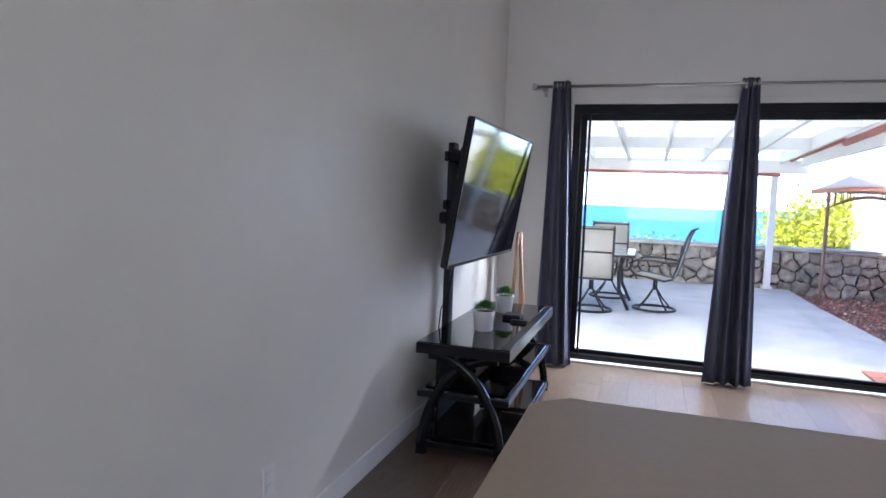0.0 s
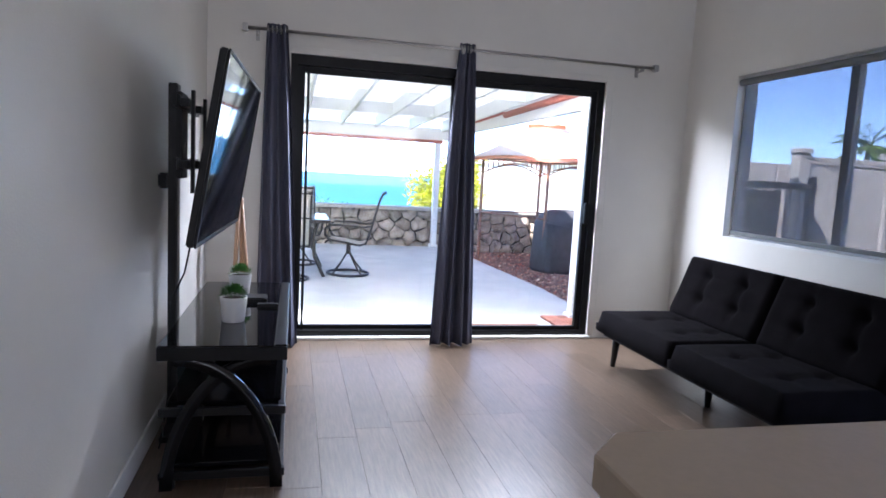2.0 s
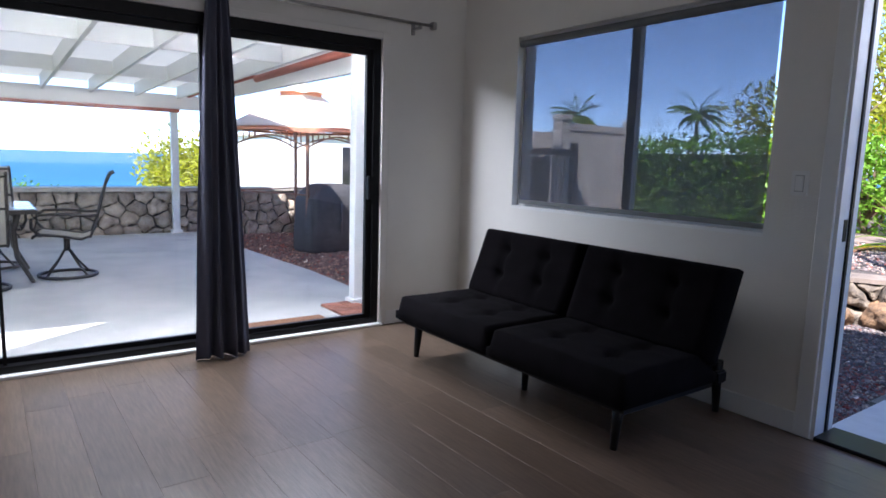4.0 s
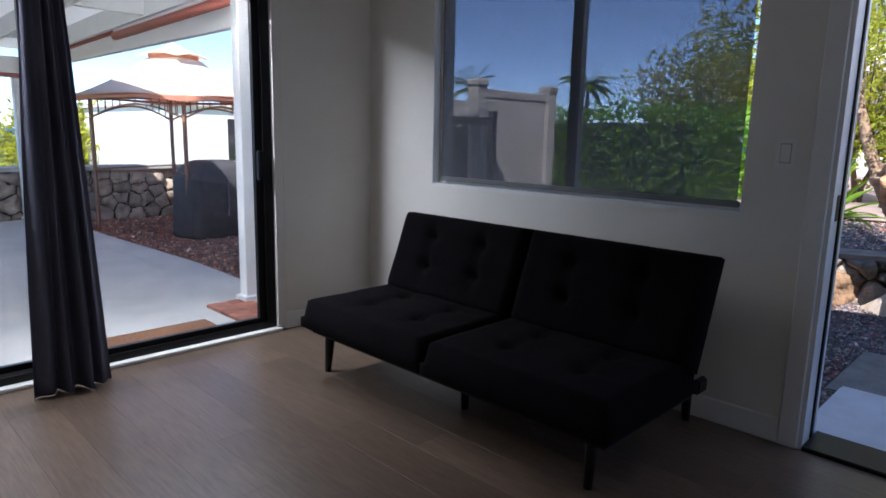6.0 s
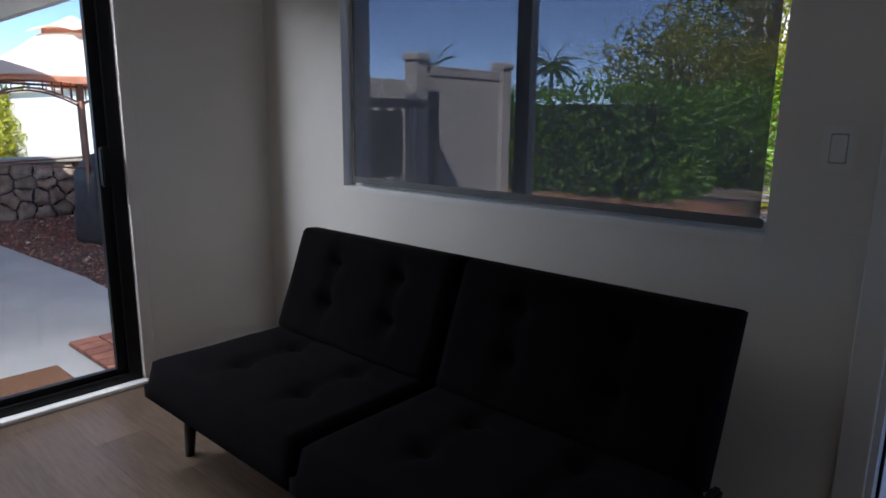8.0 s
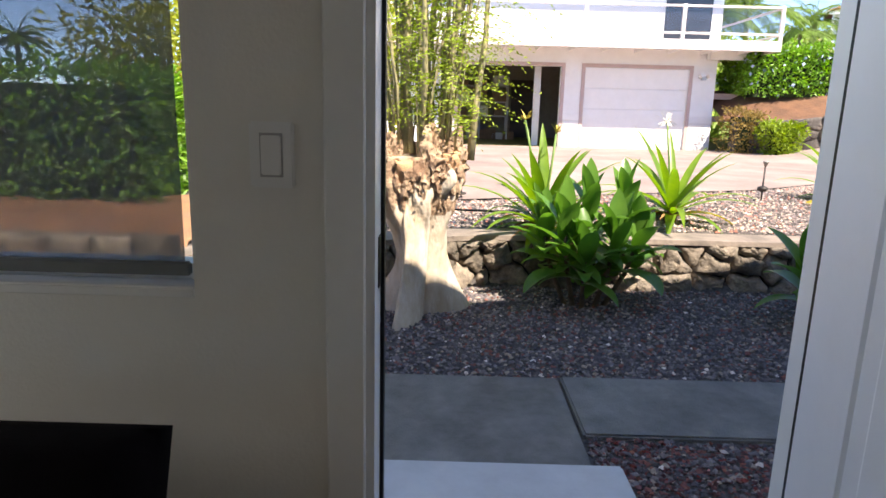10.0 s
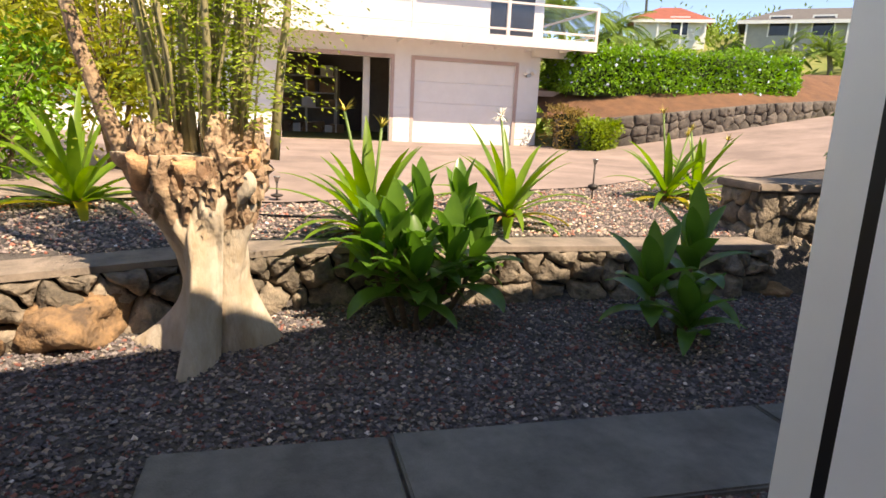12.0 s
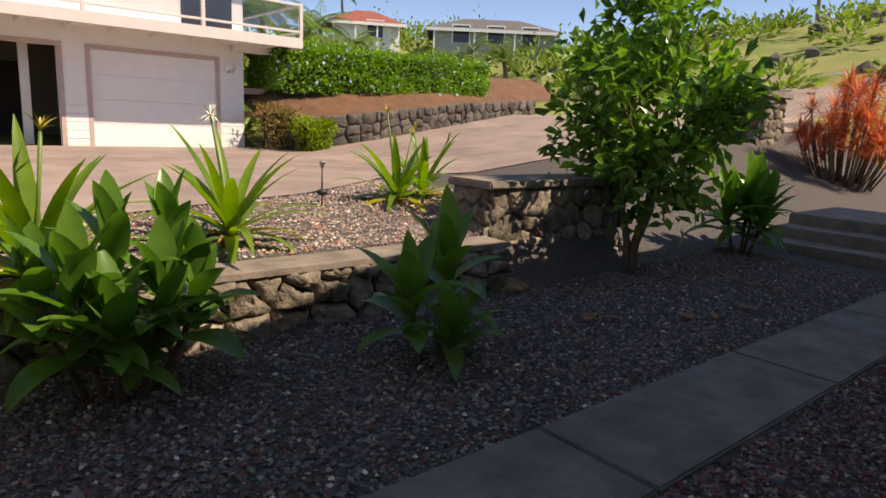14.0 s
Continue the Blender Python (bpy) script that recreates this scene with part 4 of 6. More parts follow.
LW = setting("wall_garden", boxes((7.53, -0.95, -0.4, 7.72, 2.9, 0.20)), M_JOINTSHADE, "low dark lava-rock garden wall with a flat cap")
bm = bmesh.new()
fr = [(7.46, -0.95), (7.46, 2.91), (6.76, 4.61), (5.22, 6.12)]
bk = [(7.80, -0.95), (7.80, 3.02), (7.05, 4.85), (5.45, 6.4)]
for z0, z1, inset, nm, mt, lab in ((0.245, 0.285, 0.0, "wall_cap", M_CAP, "weathered flat concrete cap of the garden wall"), (-0.4, 0.244, 0.10, "wall_garden_bend", M_JOINTSHADE, "lava-rock garden wall bending past the tree")):
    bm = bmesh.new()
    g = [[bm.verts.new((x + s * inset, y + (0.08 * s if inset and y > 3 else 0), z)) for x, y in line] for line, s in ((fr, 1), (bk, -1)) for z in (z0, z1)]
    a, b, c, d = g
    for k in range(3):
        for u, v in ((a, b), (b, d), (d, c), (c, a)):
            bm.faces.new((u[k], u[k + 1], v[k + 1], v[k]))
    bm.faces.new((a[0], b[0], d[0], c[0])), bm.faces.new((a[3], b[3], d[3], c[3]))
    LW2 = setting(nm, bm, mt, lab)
BX0, BX1, BY0, BY1 = 7.76, 8.30, -2.95, -0.98
LB = setting("wall_block", boxes((BX0 + 0.06, BY0, -0.4, BX1, BY1 - 0.06, 0.69)), M_MORTAR, "tall lava-rock end of the garden wall")
setting("wall_cap", rbox(BX0 - 0.03, BY0 - 0.02, 0.69, BX1 + 0.02, BY1 + 0.03, 0.76, 0.015), M_CAP, "flat concrete cap of the tall wall end")

# driveway
bm = bmesh.new()
edge_pts = [(8.9, 9.0), (9.0, 3.0), (9.6, 1.2), (10.3, -0.6), (11.2, -1.8), (12.1, -3.0), (11.6, -6.0), (10.9, -10.0), (10.6, -14.0)]
def drive_edge(y):
    for (xa, ya), (xb, yb) in zip(edge_pts, edge_pts[1:]):
        if yb <= y <= ya:
            return xa + (xb - xa) * (ya - y) / (ya - yb)
    return 10.6 if y < -14 else 8.9
ysd = list(np.arange(-24, 9.01, 0.5))
rows = []
for y in ysd:
    xe = drive_edge(y)
    xr = 19.75 if y > -4.2 else 17.85
    rows.append([bm.verts.new((xe + (xr - xe) * k / 12, y, ground_z(xe + (xr - xe) * k / 12, y) + 0.02)) for k in range(13)])
for a, b in zip(rows, rows[1:]):
    for k in range(12):
        bm.faces.new((a[k], a[k + 1], b[k + 1], b[k])).smooth = True
setting("road", bm, M_DRIVE, "weathered pinkish concrete driveway")


# ---- house with garages ----
def garage_house():
    th = thing("house", "two-storey white house with two garage doors and a balcony", "house")
    X = 19.8
    z0 = 0.36
    g1, g2 = (0.28, 2.98), (-3.08, -0.34)
    ztop = z0 + 2.13
    yl, yr = 9.0, -3.78
    for b in ((X, g1[1], z0 - 0.3, X + 0.2, yl, 6.2), (X, g2[1], z0 - 0.3, X + 0.2, g1[0], 6.2), (X, yr, z0 - 0.3, X + 0.2, g2[0], 6.2), (X, g1[0], ztop, X + 0.2, g1[1], 6.2), (X, g2[0], ztop, X + 0.2, g2[1], 6.2), (X + 0.2, yr, z0 - 0.3, X + 8, yr + 0.2, 6.2), (X + 0.2, yl - 0.2, z0 - 0.3, X + 8, yl, 6.2), (X + 7.8, yr + 0.2, z0 - 0.3, X + 8, yl - 0.2, 6.2)):
        part("wall", boxes(b), M_WHITE, th)
    for y0, y1 in ((g2[1] + 0.09, g1[0] - 0.09), (yr, g2[0] - 0.09), (g1[1] + 0.09, g1[1] + 1.5)):
        for k in range(5):
            part("siding_board", rbox(X - 0.022, y0, z0 + 0.02 + k * 0.18, X, y1, z0 + 0.19 + k * 0.18, 0.006, 1), M_WHITE, th)
    for y0, y1 in (g1, g2):
        part("garage_trim", boxes((X - 0.03, y0 - 0.09, z0, X, y0, ztop + 0.09), (X - 0.03, y1, z0, X, y1 + 0.09, ztop + 0.09), (X - 0.03, y0, ztop, X, y1, ztop + 0.09)), M_MAUVE, th, "mauve painted door trim")
    d = part("garage_door", boxes((X + 0.05, g2[0], z0, X + 0.09, g2[1], ztop)), M_WHITE, th, "closed white panelled garage door")
    for k in range(4):
        part("door_panel", rbox(X + 0.03, g2[0] + 0.01, z0 + 0.01 + k * 0.53, X + 0.055, g2[1] - 0.01, z0 + 0.53 + k * 0.53, 0.006, 1), M_WHITE, d)
    part("garage_floor", boxes((X + 0.2, g1[0] - 1.5, z0 - 0.1, X + 6, g1[1] + 1.5, z0 + 0.01)), M_CONC, th)
    M_DIM = mat("garage_interior", (0.30, 0.27, 0.24), 0.8, var=0.1)
    for b in ((X + 0.21, g1[0] - 1.2, z0 + 0.01, X + 5, g1[0] - 1.1, 2.9), (X + 0.21, g1[1] + 1.1, z0 + 0.01, X + 5, g1[1] + 1.2, 2.9), (X + 4.9, g1[0] - 1.1, z0 + 0.01, X + 5, g1[1] + 1.1, 2.9), (X + 0.21, g1[0] - 1.2, 2.9, X + 5, g1[1] + 1.2, 3.0)):
        part("inner_wall", boxes(b), M_DIM, th)
    part("inner_door", boxes((X + 4.84, g1[0] + 0.0, z0 + 0.02, X + 4.89, g1[0] + 0.85, 2.35)), mat("dark_inner_door", (0.06, 0.035, 0.03), 0.5, var=0.2), th, "dark inner door")
    part("white_post", boxes((X + 0.8, g1[0] + 0.42, z0 + 0.02, X + 0.9, g1[0] + 0.60, ztop + 0.3)), M_WHITE, th)
    # deck
    dz = 2.86
    dx = 1.3
    yR, yL = -4.75, 9.0
    part("deck_floor", boxes((X - dx + 0.04, yR + 0.04, dz + 0.10, X, yL, dz + 0.2), (X, yR + 0.04, dz + 0.10, X + 3, yr, dz + 0.2)), M_WHITE, th)
    part("deck_fascia", rbox(X - dx, yR, dz, X - dx + 0.04, yL, dz + 0.24, 0.006, 1), M_MAUVEP, th, "pale mauve fascia board")
    part("deck_fascia", rbox(X - dx + 0.04, yR, dz, X + 3, yR + 0.04, dz + 0.24, 0.006, 1), M_MAUVEP, th)
    for k in range(16):
        part("deck_joist", boxes((X - dx + 0.04, yL - 0.3 - k * 0.86, dz + 0.01, X - 0.0, yL - 0.26 - k * 0.86, dz + 0.1)), M_WHITE, th)
    part("deck_beam", rbox(X - 0.28, yR + 0.15, dz - 0.12, X - 0.03, yr + 0.3, dz + 0.1, 0.006, 1), M_WHITE, th)
    for z in (dz + 0.36, dz + 0.98):
        part("rail", rbox(X - dx + 0.005, yR, z, X - dx + 0.055, yL, z + 0.05, 0.006, 1), M_MAUVEP, th)
        part("rail", rbox(X - dx + 0.055, yR, z, X + 3, yR + 0.05, z + 0.05, 0.006, 1), M_MAUVEP, th)
    for k in range(6):
        y = yR + k * 2.35
        part("rail_post", rbox(X - dx, y, dz + 0.24, X - dx + 0.07, y + 0.08, dz + 1.05, 0.006, 1), M_MAUVEP, th)
        if k < 5:
            g = part("rail_glass", boxes((X - dx + 0.03, y + 0.1, dz + 0.42, X - dx + 0.036, y + 2.33, dz + 0.97)), M_RAILGLASS, th, "frosted balcony glass")
    # upper glazing and stair
    part("upper_window", boxes((X - 0.02, -3.5, dz + 0.35, X, -2.3, 5.0)), M_DARKGLASS, th, "dark upper sliding window")
    part("roof", boxes((X - 1.6, yR - 0.4, 6.2, X + 8.5, yL + 0.5, 6.45)), M_MAUVE, th)
    part("stair_block", boxes((X + 0.3, yr - 1.0, z0 + 0.8, X + 3, yr - 0.02, z0 + 0.95), (X + 0.3, yr - 1.0, z0 + 1.4, X + 3, yr - 0.02, z0 + 1.55)), M_MAUVE, th)
    lamp = part("wall_lamp", rbox(X - 0.10, -3.50, 2.22, X, -3.38, 2.32, 0.01), M_STEEL, th, "small twin security floodlight")
    for y in (-3.56, -3.36):
        bm = bmesh.new()
        tube(bm, [(X - 0.06, y + 0.03, 2.30), (X - 0.22, y, 2.36)], 0.04, 10, 0.065)
        part("lamp_head", bm, M_WHITE, lamp)


M_MAUVEP = mat("pale_mauve_paint", (0.66, 0.57, 0.54), 0.6, var=0.04, scale=4)
M_RAILGLASS = glass_mat("tinted_rail_glass", (0.86, 0.84, 0.84), 0.05)
M_DARKGLASS = mat("dark_window_glass", (0.03, 0.03, 0.035), 0.05, var=0.2, scale=1)
garage_house()


# ---- patio things ----
M_SLING = mat("tan_sling_fabric", (0.36, 0.32, 0.27), 0.8, var=0.08, scale=30, bump=0.15, bscale=400)
M_BRONZE = mat("dark_bronze_metal", (0.045, 0.038, 0.034), 0.45, metal=0.4, var=0.2, scale=12)
for i, (xa, xb, sz, sd_) in enumerate(((-2.2, 5.02, 0.19, 11),)):
    stone_face(PW, (xa, 12.90), (xb, 12.90), -0.16, 0.76, sz, sd_, depth=0.07, material=M_STONEP)
stone_face(PW2, (5.0, 12.9), (6.2, 9.0), -0.2, 0.8, 0.2, 12, depth=0.06, material=M_STONEP)


def patio_chair(x, y, rz):
    th = thing("patio_chair", "high-backed sling swivel patio chair in dark bronze metal", "patio chair", (x, y, PZ), rz, "chairs round the patio table")
    # local: sitter looks along +x
    prof = [(0.27, 0.43), (0.22, 0.455), (0.05, 0.435), (-0.14, 0.40), (-0.22, 0.43), (-0.27, 0.56), (-0.32, 0.76), (-0.37, 0.95), (-0.41, 1.04), (-0.45, 1.06)]
    bm = bmesh.new()
    L = [[bm.verts.new((px, s * 0.235, pz + o)) for px, pz in prof] for s, o in ((-1, 0), (1, 0))]
    M2 = [[bm.verts.new((px, s * 0.235, pz - 0.006)) for px, pz in prof] for s in (-1, 1)]
    for k in range(len(prof) - 1):
        bm.faces.new((L[0][k], L[1][k], L[1][k + 1], L[0][k + 1])).smooth = True
        bm.faces.new((M2[0][k + 1], M2[1][k + 1], M2[1][k], M2[0][k])).smooth = True
    part("sling", bm, M_SLING, th, "tan woven sling")
    for s in (-1, 1):
        bm = bmesh.new()
        tube(bm, [(px, s * 0.25, pz) for px, pz in prof], 0.014, 8)
        part("side_frame", bm, M_BRONZE, th)
        bm = bmesh.new()
        tube(bm, [(0.20, s * 0.27, 0.44), (0.27, s * 0.29, 0.52), (0.27, s * 0.29, 0.60), (0.20, s * 0.29, 0.645), (0.0, s * 0.29, 0.65), (-0.2, s * 0.28, 0.63), (-0.29, s * 0.26, 0.64)], 0.015, 8)
        part("armrest", bm, M_BRONZE, th)
    for k in (0, 4, 6, 8):
        bm = bmesh.new()
        tube(bm, [(prof[k][0], -0.25, prof[k][1] - 0.01), (prof[k][0], 0.25, prof[k][1] - 0.01)], 0.012, 8)
        part("cross_bar", bm, M_BRONZE, th)
    bm = bmesh.new()
    tube(bm, [(0, 0, 0.26), (0, 0, 0.40)], 0.03, 12)
    part("swivel", bm, M_BRONZE, th)
    bm = bmesh.new()
    tube(bm, [(0.26 * math.cos(a * math.tau / 24), 0.26 * math.sin(a * math.tau / 24), 0.018) for a in range(25)], 0.016, 8, cap=False)
    part("base_ring", bm, M_BRONZE, th)
    for k in range(4):
        a = math.pi / 4 + k * math.pi / 2
        bm = bmesh.new()
        tube(bm, [(0.25 * math.cos(a), 0.25 * math.sin(a), 0.02), (0.12 * math.cos(a), 0.12 * math.sin(a), 0.15), (0.03 * math.cos(a), 0.03 * math.sin(a), 0.27)], 0.012, 6)
        part("base_leg", bm, M_BRONZE, th)
    return th


c1 = patio_chair(1.12, 9.45, 172)
copy_thing(c1, pose(0.36, 9.0, PZ, 0, 0, 92))
copy_thing(c1, pose(0.50, 10.3, PZ, 0, 0, -85))
copy_thing(c1, pose(-0.75, 9.7, PZ, 0, 0, 8))


def patio_table():
    th = thing("patio_table", "dark bronze patio table with a pale glass top", "patio table", (0.30, 9.62, PZ))
    part("tabletop", rbox(-0.75, -0.52, 0.70, 0.55, 0.52, 0.712, 0.004), mat("frosted_table_glass", (0.40, 0.44, 0.45), 0.15, var=0.05), th, "pale frosted glass top")
    part("top_frame", boxes((-0.77, -0.54, 0.665, 0.57, -0.50, 0.70), (-0.77, 0.50, 0.665, 0.57, 0.54, 0.70), (-0.77, -0.50, 0.665, -0.73, 0.50, 0.70), (0.53, -0.50, 0.665, 0.57, 0.50, 0.70)), M_BRONZE, th)
    for x, y in ((-0.62, -0.42), (0.42, -0.42), (-0.62, 0.42), (0.42, 0.42)):
        s = 1 if x > 0 else -1
        bm = bmesh.new()
        tube(bm, [(x, y, 0.68), (x - s * 0.05, y, 0.5), (x - s * 0.03, y, 0.25), (x + s * 0.09, y, 0.0)], 0.028, 8, 0.02)
        part("leg", bm, M_BRONZE, th)


patio_table()


def gazebo():
    th = thing("gazebo", "small metal grill gazebo with a white two-tier canopy", "gazebo", (4.48, 11.43, 0.0), -333.2)
    x0, x1, y0, y1 = -0.72, 0.72, -0.72, 0.72
    GZ = -0.14
    M_LEG = mat("rust_brown_metal", (0.27, 0.13, 0.085), 0.55, var=0.2, scale=10)
    M_CANVAS = leaf_mat("cream_canvas", (0.82, 0.75, 0.66), 0.85, 0.0001, 0.3)
    M_VAL = leaf_mat("terracotta_lining", (0.70, 0.42, 0.31), 0.85, 0.0001, 0.4)
    for x in (x0, x1):
        for y in (y0, y1):
            bm = boxes((x - 0.018, y - 0.018, GZ, x + 0.018, y + 0.018, 1.62))
            part("leg", bm, M_LEG, th)
            part("foot_plate", boxes((x - 0.07, y - 0.07, GZ - 0.02, x + 0.07, y + 0.07, GZ + 0.008)), M_LEG, th)
    for a, b in (((x0, y0), (x1, y0)), ((x1, y0), (x1, y1)), ((x1, y1), (x0, y1)), ((x0, y1), (x0, y0))):
        A, B = Vector((*a, 0)), Vector((*b, 0))
        bm = bmesh.new()
        tube(bm, [A + Vector((0, 0, 1.58)), B + Vector((0, 0, 1.58))], 0.014, 6)
        tube(bm, [A.lerp(B, k / 12) + Vector((0, 0, 1.34 + 0.17 * math.sin(math.pi * k / 12))) for k in range(13)], 0.012, 6)
        for k in (1, 2, 3, 4, 6, 8, 9, 10, 11):
            p = A.lerp(B, k / 12)
            tube(bm, [p + Vector((0, 0, 1.34 + 0.17 * math.sin(math.pi * k / 12))), p + Vector((0, 0, 1.58))], 0.008, 5)
        part("side_arch", bm, M_LEG, th)
        bm = bmesh.new()
        tube(bm, [A + Vector((0, 0, 0.68)), B + Vector((0, 0, 0.68))], 0.010, 6)
        part("side_rail", bm, M_LEG, th)
    def tier(nm, cx, cy, r, z0, z1, rt, material, sag, n=10):
        bm = bmesh.new()
        for th_ in (0.0, -0.012):
            rings = []
            for k in range(n + 1):
                u = k / n
                rr = r + (rt - r) * u
                z = z0 + (z1 - z0) * u - sag * math.sin(math.pi * u) + th_
                ring = []
                for e in range(4):
                    for q in range(6):
                        f = q / 6
                        ca, cb = [(-1, -1), (1, -1), (1, 1), (-1, 1)][e], [(-1, -1), (1, -1), (1, 1), (-1, 1)][(e + 1) % 4]
                        px, py = ca[0] + (cb[0] - ca[0]) * f, ca[1] + (cb[1] - ca[1]) * f
                        dip = 0.05 * math.sin(math.pi * f) * (1 - u)
                        ring.append(bm.verts.new((cx + px * rr, cy + py * rr, z + dip)))
                rings.append(ring)
            for a, b in zip(rings, rings[1:]):
                for q in range(24):
                    bm.faces.new((a[q], a[(q + 1) % 24], b[(q + 1) % 24], b[q])).smooth = True
        return part(nm, bm, material, th)
    cx, cy = 0.0, 0.0
    tier("canopy", cx, cy, 0.88, 1.60, 2.12, 0.24, M_CANVAS, 0.05)
    tier("vent_skirt", cx, cy, 0.22, 2.10, 2.18, 0.22, M_VAL, 0.0, 2)
    tier("top_canopy", cx, cy, 0.33, 2.14, 2.33, 0.02, M_CANVAS, 0.02)
    tier("valance", cx, cy, 0.885, 1.545, 1.61, 0.885, M_VAL, 0.0, 2)
    tier("lining", cx, cy, 0.86, 1.585, 2.07, 0.22, M_VAL, 0.05)


gazebo()


def grill():
    th = thing("covered_grill", "barbecue grill under a black fitted fabric cover", "grill", (4.57, 10.62, -0.14), 8)
    bm = bmesh.new()
    secs = [(0.0, 0.45, 0.29), (0.05, 0.47, 0.31), (0.3, 0.46, 0.30), (0.62, 0.45, 0.29), (0.76, 0.44, 0.28), (0.85, 0.38, 0.26), (0.94, 0.29, 0.20), (0.97, 0.19, 0.12)]
    rings = []
    n = 48
    for z, a, b in secs:
        ring = []
        for k in range(n):
            t = k / n * math.tau
            c, s = math.cos(t), math.sin(t)
            e = 0.35
            x = a * math.copysign(abs(c) ** e, c)
            y = b * math.copysign(abs(s) ** e, s)
            w = 1 + 0.045 * noise.noise(Vector((c * 3, s * 3, z * 2.2))) + 0.02 * math.sin(9 * t + z * 5) * (1 - z)
            ring.append(bm.verts.new((x * w, y * w, z + 0.015 * noise.noise(Vector((c * 4, s * 4, 7))))))
        rings.append(ring)
    for u, v in zip(rings, rings[1:]):
        for k in range(n):
            bm.faces.new((u[k], u[(k + 1) % n], v[(k + 1) % n], v[k])).smooth = True
    bm.faces.new(rings[-1]), bm.faces.new(rings[0][::-1])
    part("cover", bm, mat("black_grill_cover", (0.055, 0.053, 0.056), 0.65, var=0.25, scale=7, bump=0.5, bscale=14), th)
    bm = bmesh.new()
    tube(bm, [(0.0, -0.305, 0.74), (0.01, -0.315, 0.5), (0.0, -0.31, 0.28)], 0.012, 6)
    part("strap", bm, mat("grey_strap", (0.10, 0.10, 0.11), 0.7, var=0.1), th)


grill()

# door mat and brick strip outside the sliding door
dm = thing("door_mat", "brown coir door mat on the patio", "door mat")
part("mat", rbox(1.75, 6.33, PZ, 2.62, 6.72, PZ + 0.015, 0.006), mat("coir", (0.30, 0.14, 0.07), 0.95, var=0.25, scale=60, bump=0.8, bscale=300), dm)
BRK = setting("pavement_bricks", boxes((2.77, 6.40, PZ - 0.06, 3.09, 7.04, PZ + 0.002)), M_MORTAR, "strip of red bricks at the patio edge")
M_BRICK = mat("red_brick", (0.34, 0.13, 0.085), 0.85, var=0.2, scale=25, bump=0.4, rnd=0.25)
for i in range(6):
    for j in range(2):
        part("brick", rbox(2.775 + j * 0.157, 6.405 + i * 0.106, PZ - 0.03, 2.925 + j * 0.157, 6.503 + i * 0.106, PZ + 0.02, 0.004, 1), M_BRICK, BRK)

# neighbour's white building beyond the wall
nb = thing("neighbour_building", "plain white neighbouring house wall beyond the garden", "building")
part("wall", boxes((7.35, 19.0, -6.0, 16.0, 27.0, 1.80)), M_WHITE, nb)
part("roof", boxes((7.25, 18.9, 1.80, 16.1, 27.1, 1.88)), M_MAUVEP, nb)
part("window", boxes((9.0, 18.97, 0.4, 10.2, 18.99, 1.5)), M_DARKGLASS, nb)

# white vinyl fence and railing
# an even, duller off-white than the other white parts
M_VINYL = mat("dull_vinyl", (0.58, 0.56, 0.53), 0.6, var=0.08, scale=5)
def vinyl_fence():
    th = thing("vinyl_fence", "white vinyl panel fence with capped posts", "fence")
    for x in (5.08, 6.12):
        part("post", rbox(x - 0.06, 6.47, -0.2, x + 0.06, 6.59, 1.64, 0.004, 1), M_VINYL, th)
        part("post_cap", rbox(x - 0.075, 6.455, 1.64, x + 0.075, 6.605, 1.70, 0.012, 1), M_VINYL, th)
    for k in range(6):
        part("board", rbox(5.145 + k * 0.152, 6.505, 0.0, 5.293 + k * 0.152, 6.535, 1.55, 0.004, 1), M_VINYL, th)
    part("rail", rbox(5.14, 6.495, 1.55, 6.06, 6.565, 1.62, 0.004, 1), M_VINYL, th)
    part("rail", rbox(5.14, 6.48, 0.12, 6.06, 6.58, 0.2, 0.004, 1), M_VINYL, th)


vinyl_fence()
rl = thing("railing", "white baluster railing with a dark top rail", "railing")
M_DKRAIL = mat("dark_rail_paint", (0.08, 0.075, 0.07), 0.5, var=0.1)
part("top_rail", rbox(3.74, 6.24, 1.30, 5.0, 6.30, 1.36, 0.005, 1), M_DKRAIL, rl)
part("bottom_rail", rbox(3.74, 6.25, 0.30, 5.0, 6.29, 0.36, 0.005, 1), M_DKRAIL, rl)
part("end_post", rbox(4.96, 6.24, -0.2, 5.02, 6.30, 1.42, 0.005, 1), M_DKRAIL, rl)
part("end_post", rbox(3.73, 6.24, -0.2, 3.79, 6.30, 1.42, 0.005, 1), M_DKRAIL, rl)
for k in range(9):
    part("baluster", boxes((3.86 + k * 0.125, 6.255, 0.36, 3.90 + k * 0.125, 6.285, 1.30)), M_VINYL, rl)
part("panel", rbox(4.2, 6.20, 0.86, 4.62, 6.23, 1.28, 0.004, 1), M_DKRAIL, rl, "dark hanging box on the rail")
fw = thing("far_fence", "pale fence panels behind the railing", "fence")
for k in range(7):
    part("panel", rbox(4.0 + k * 0.42, 8.0, -0.2, 4.4 + k * 0.42, 8.04, 1.62, 0.006, 1), M_VINYL, fw)

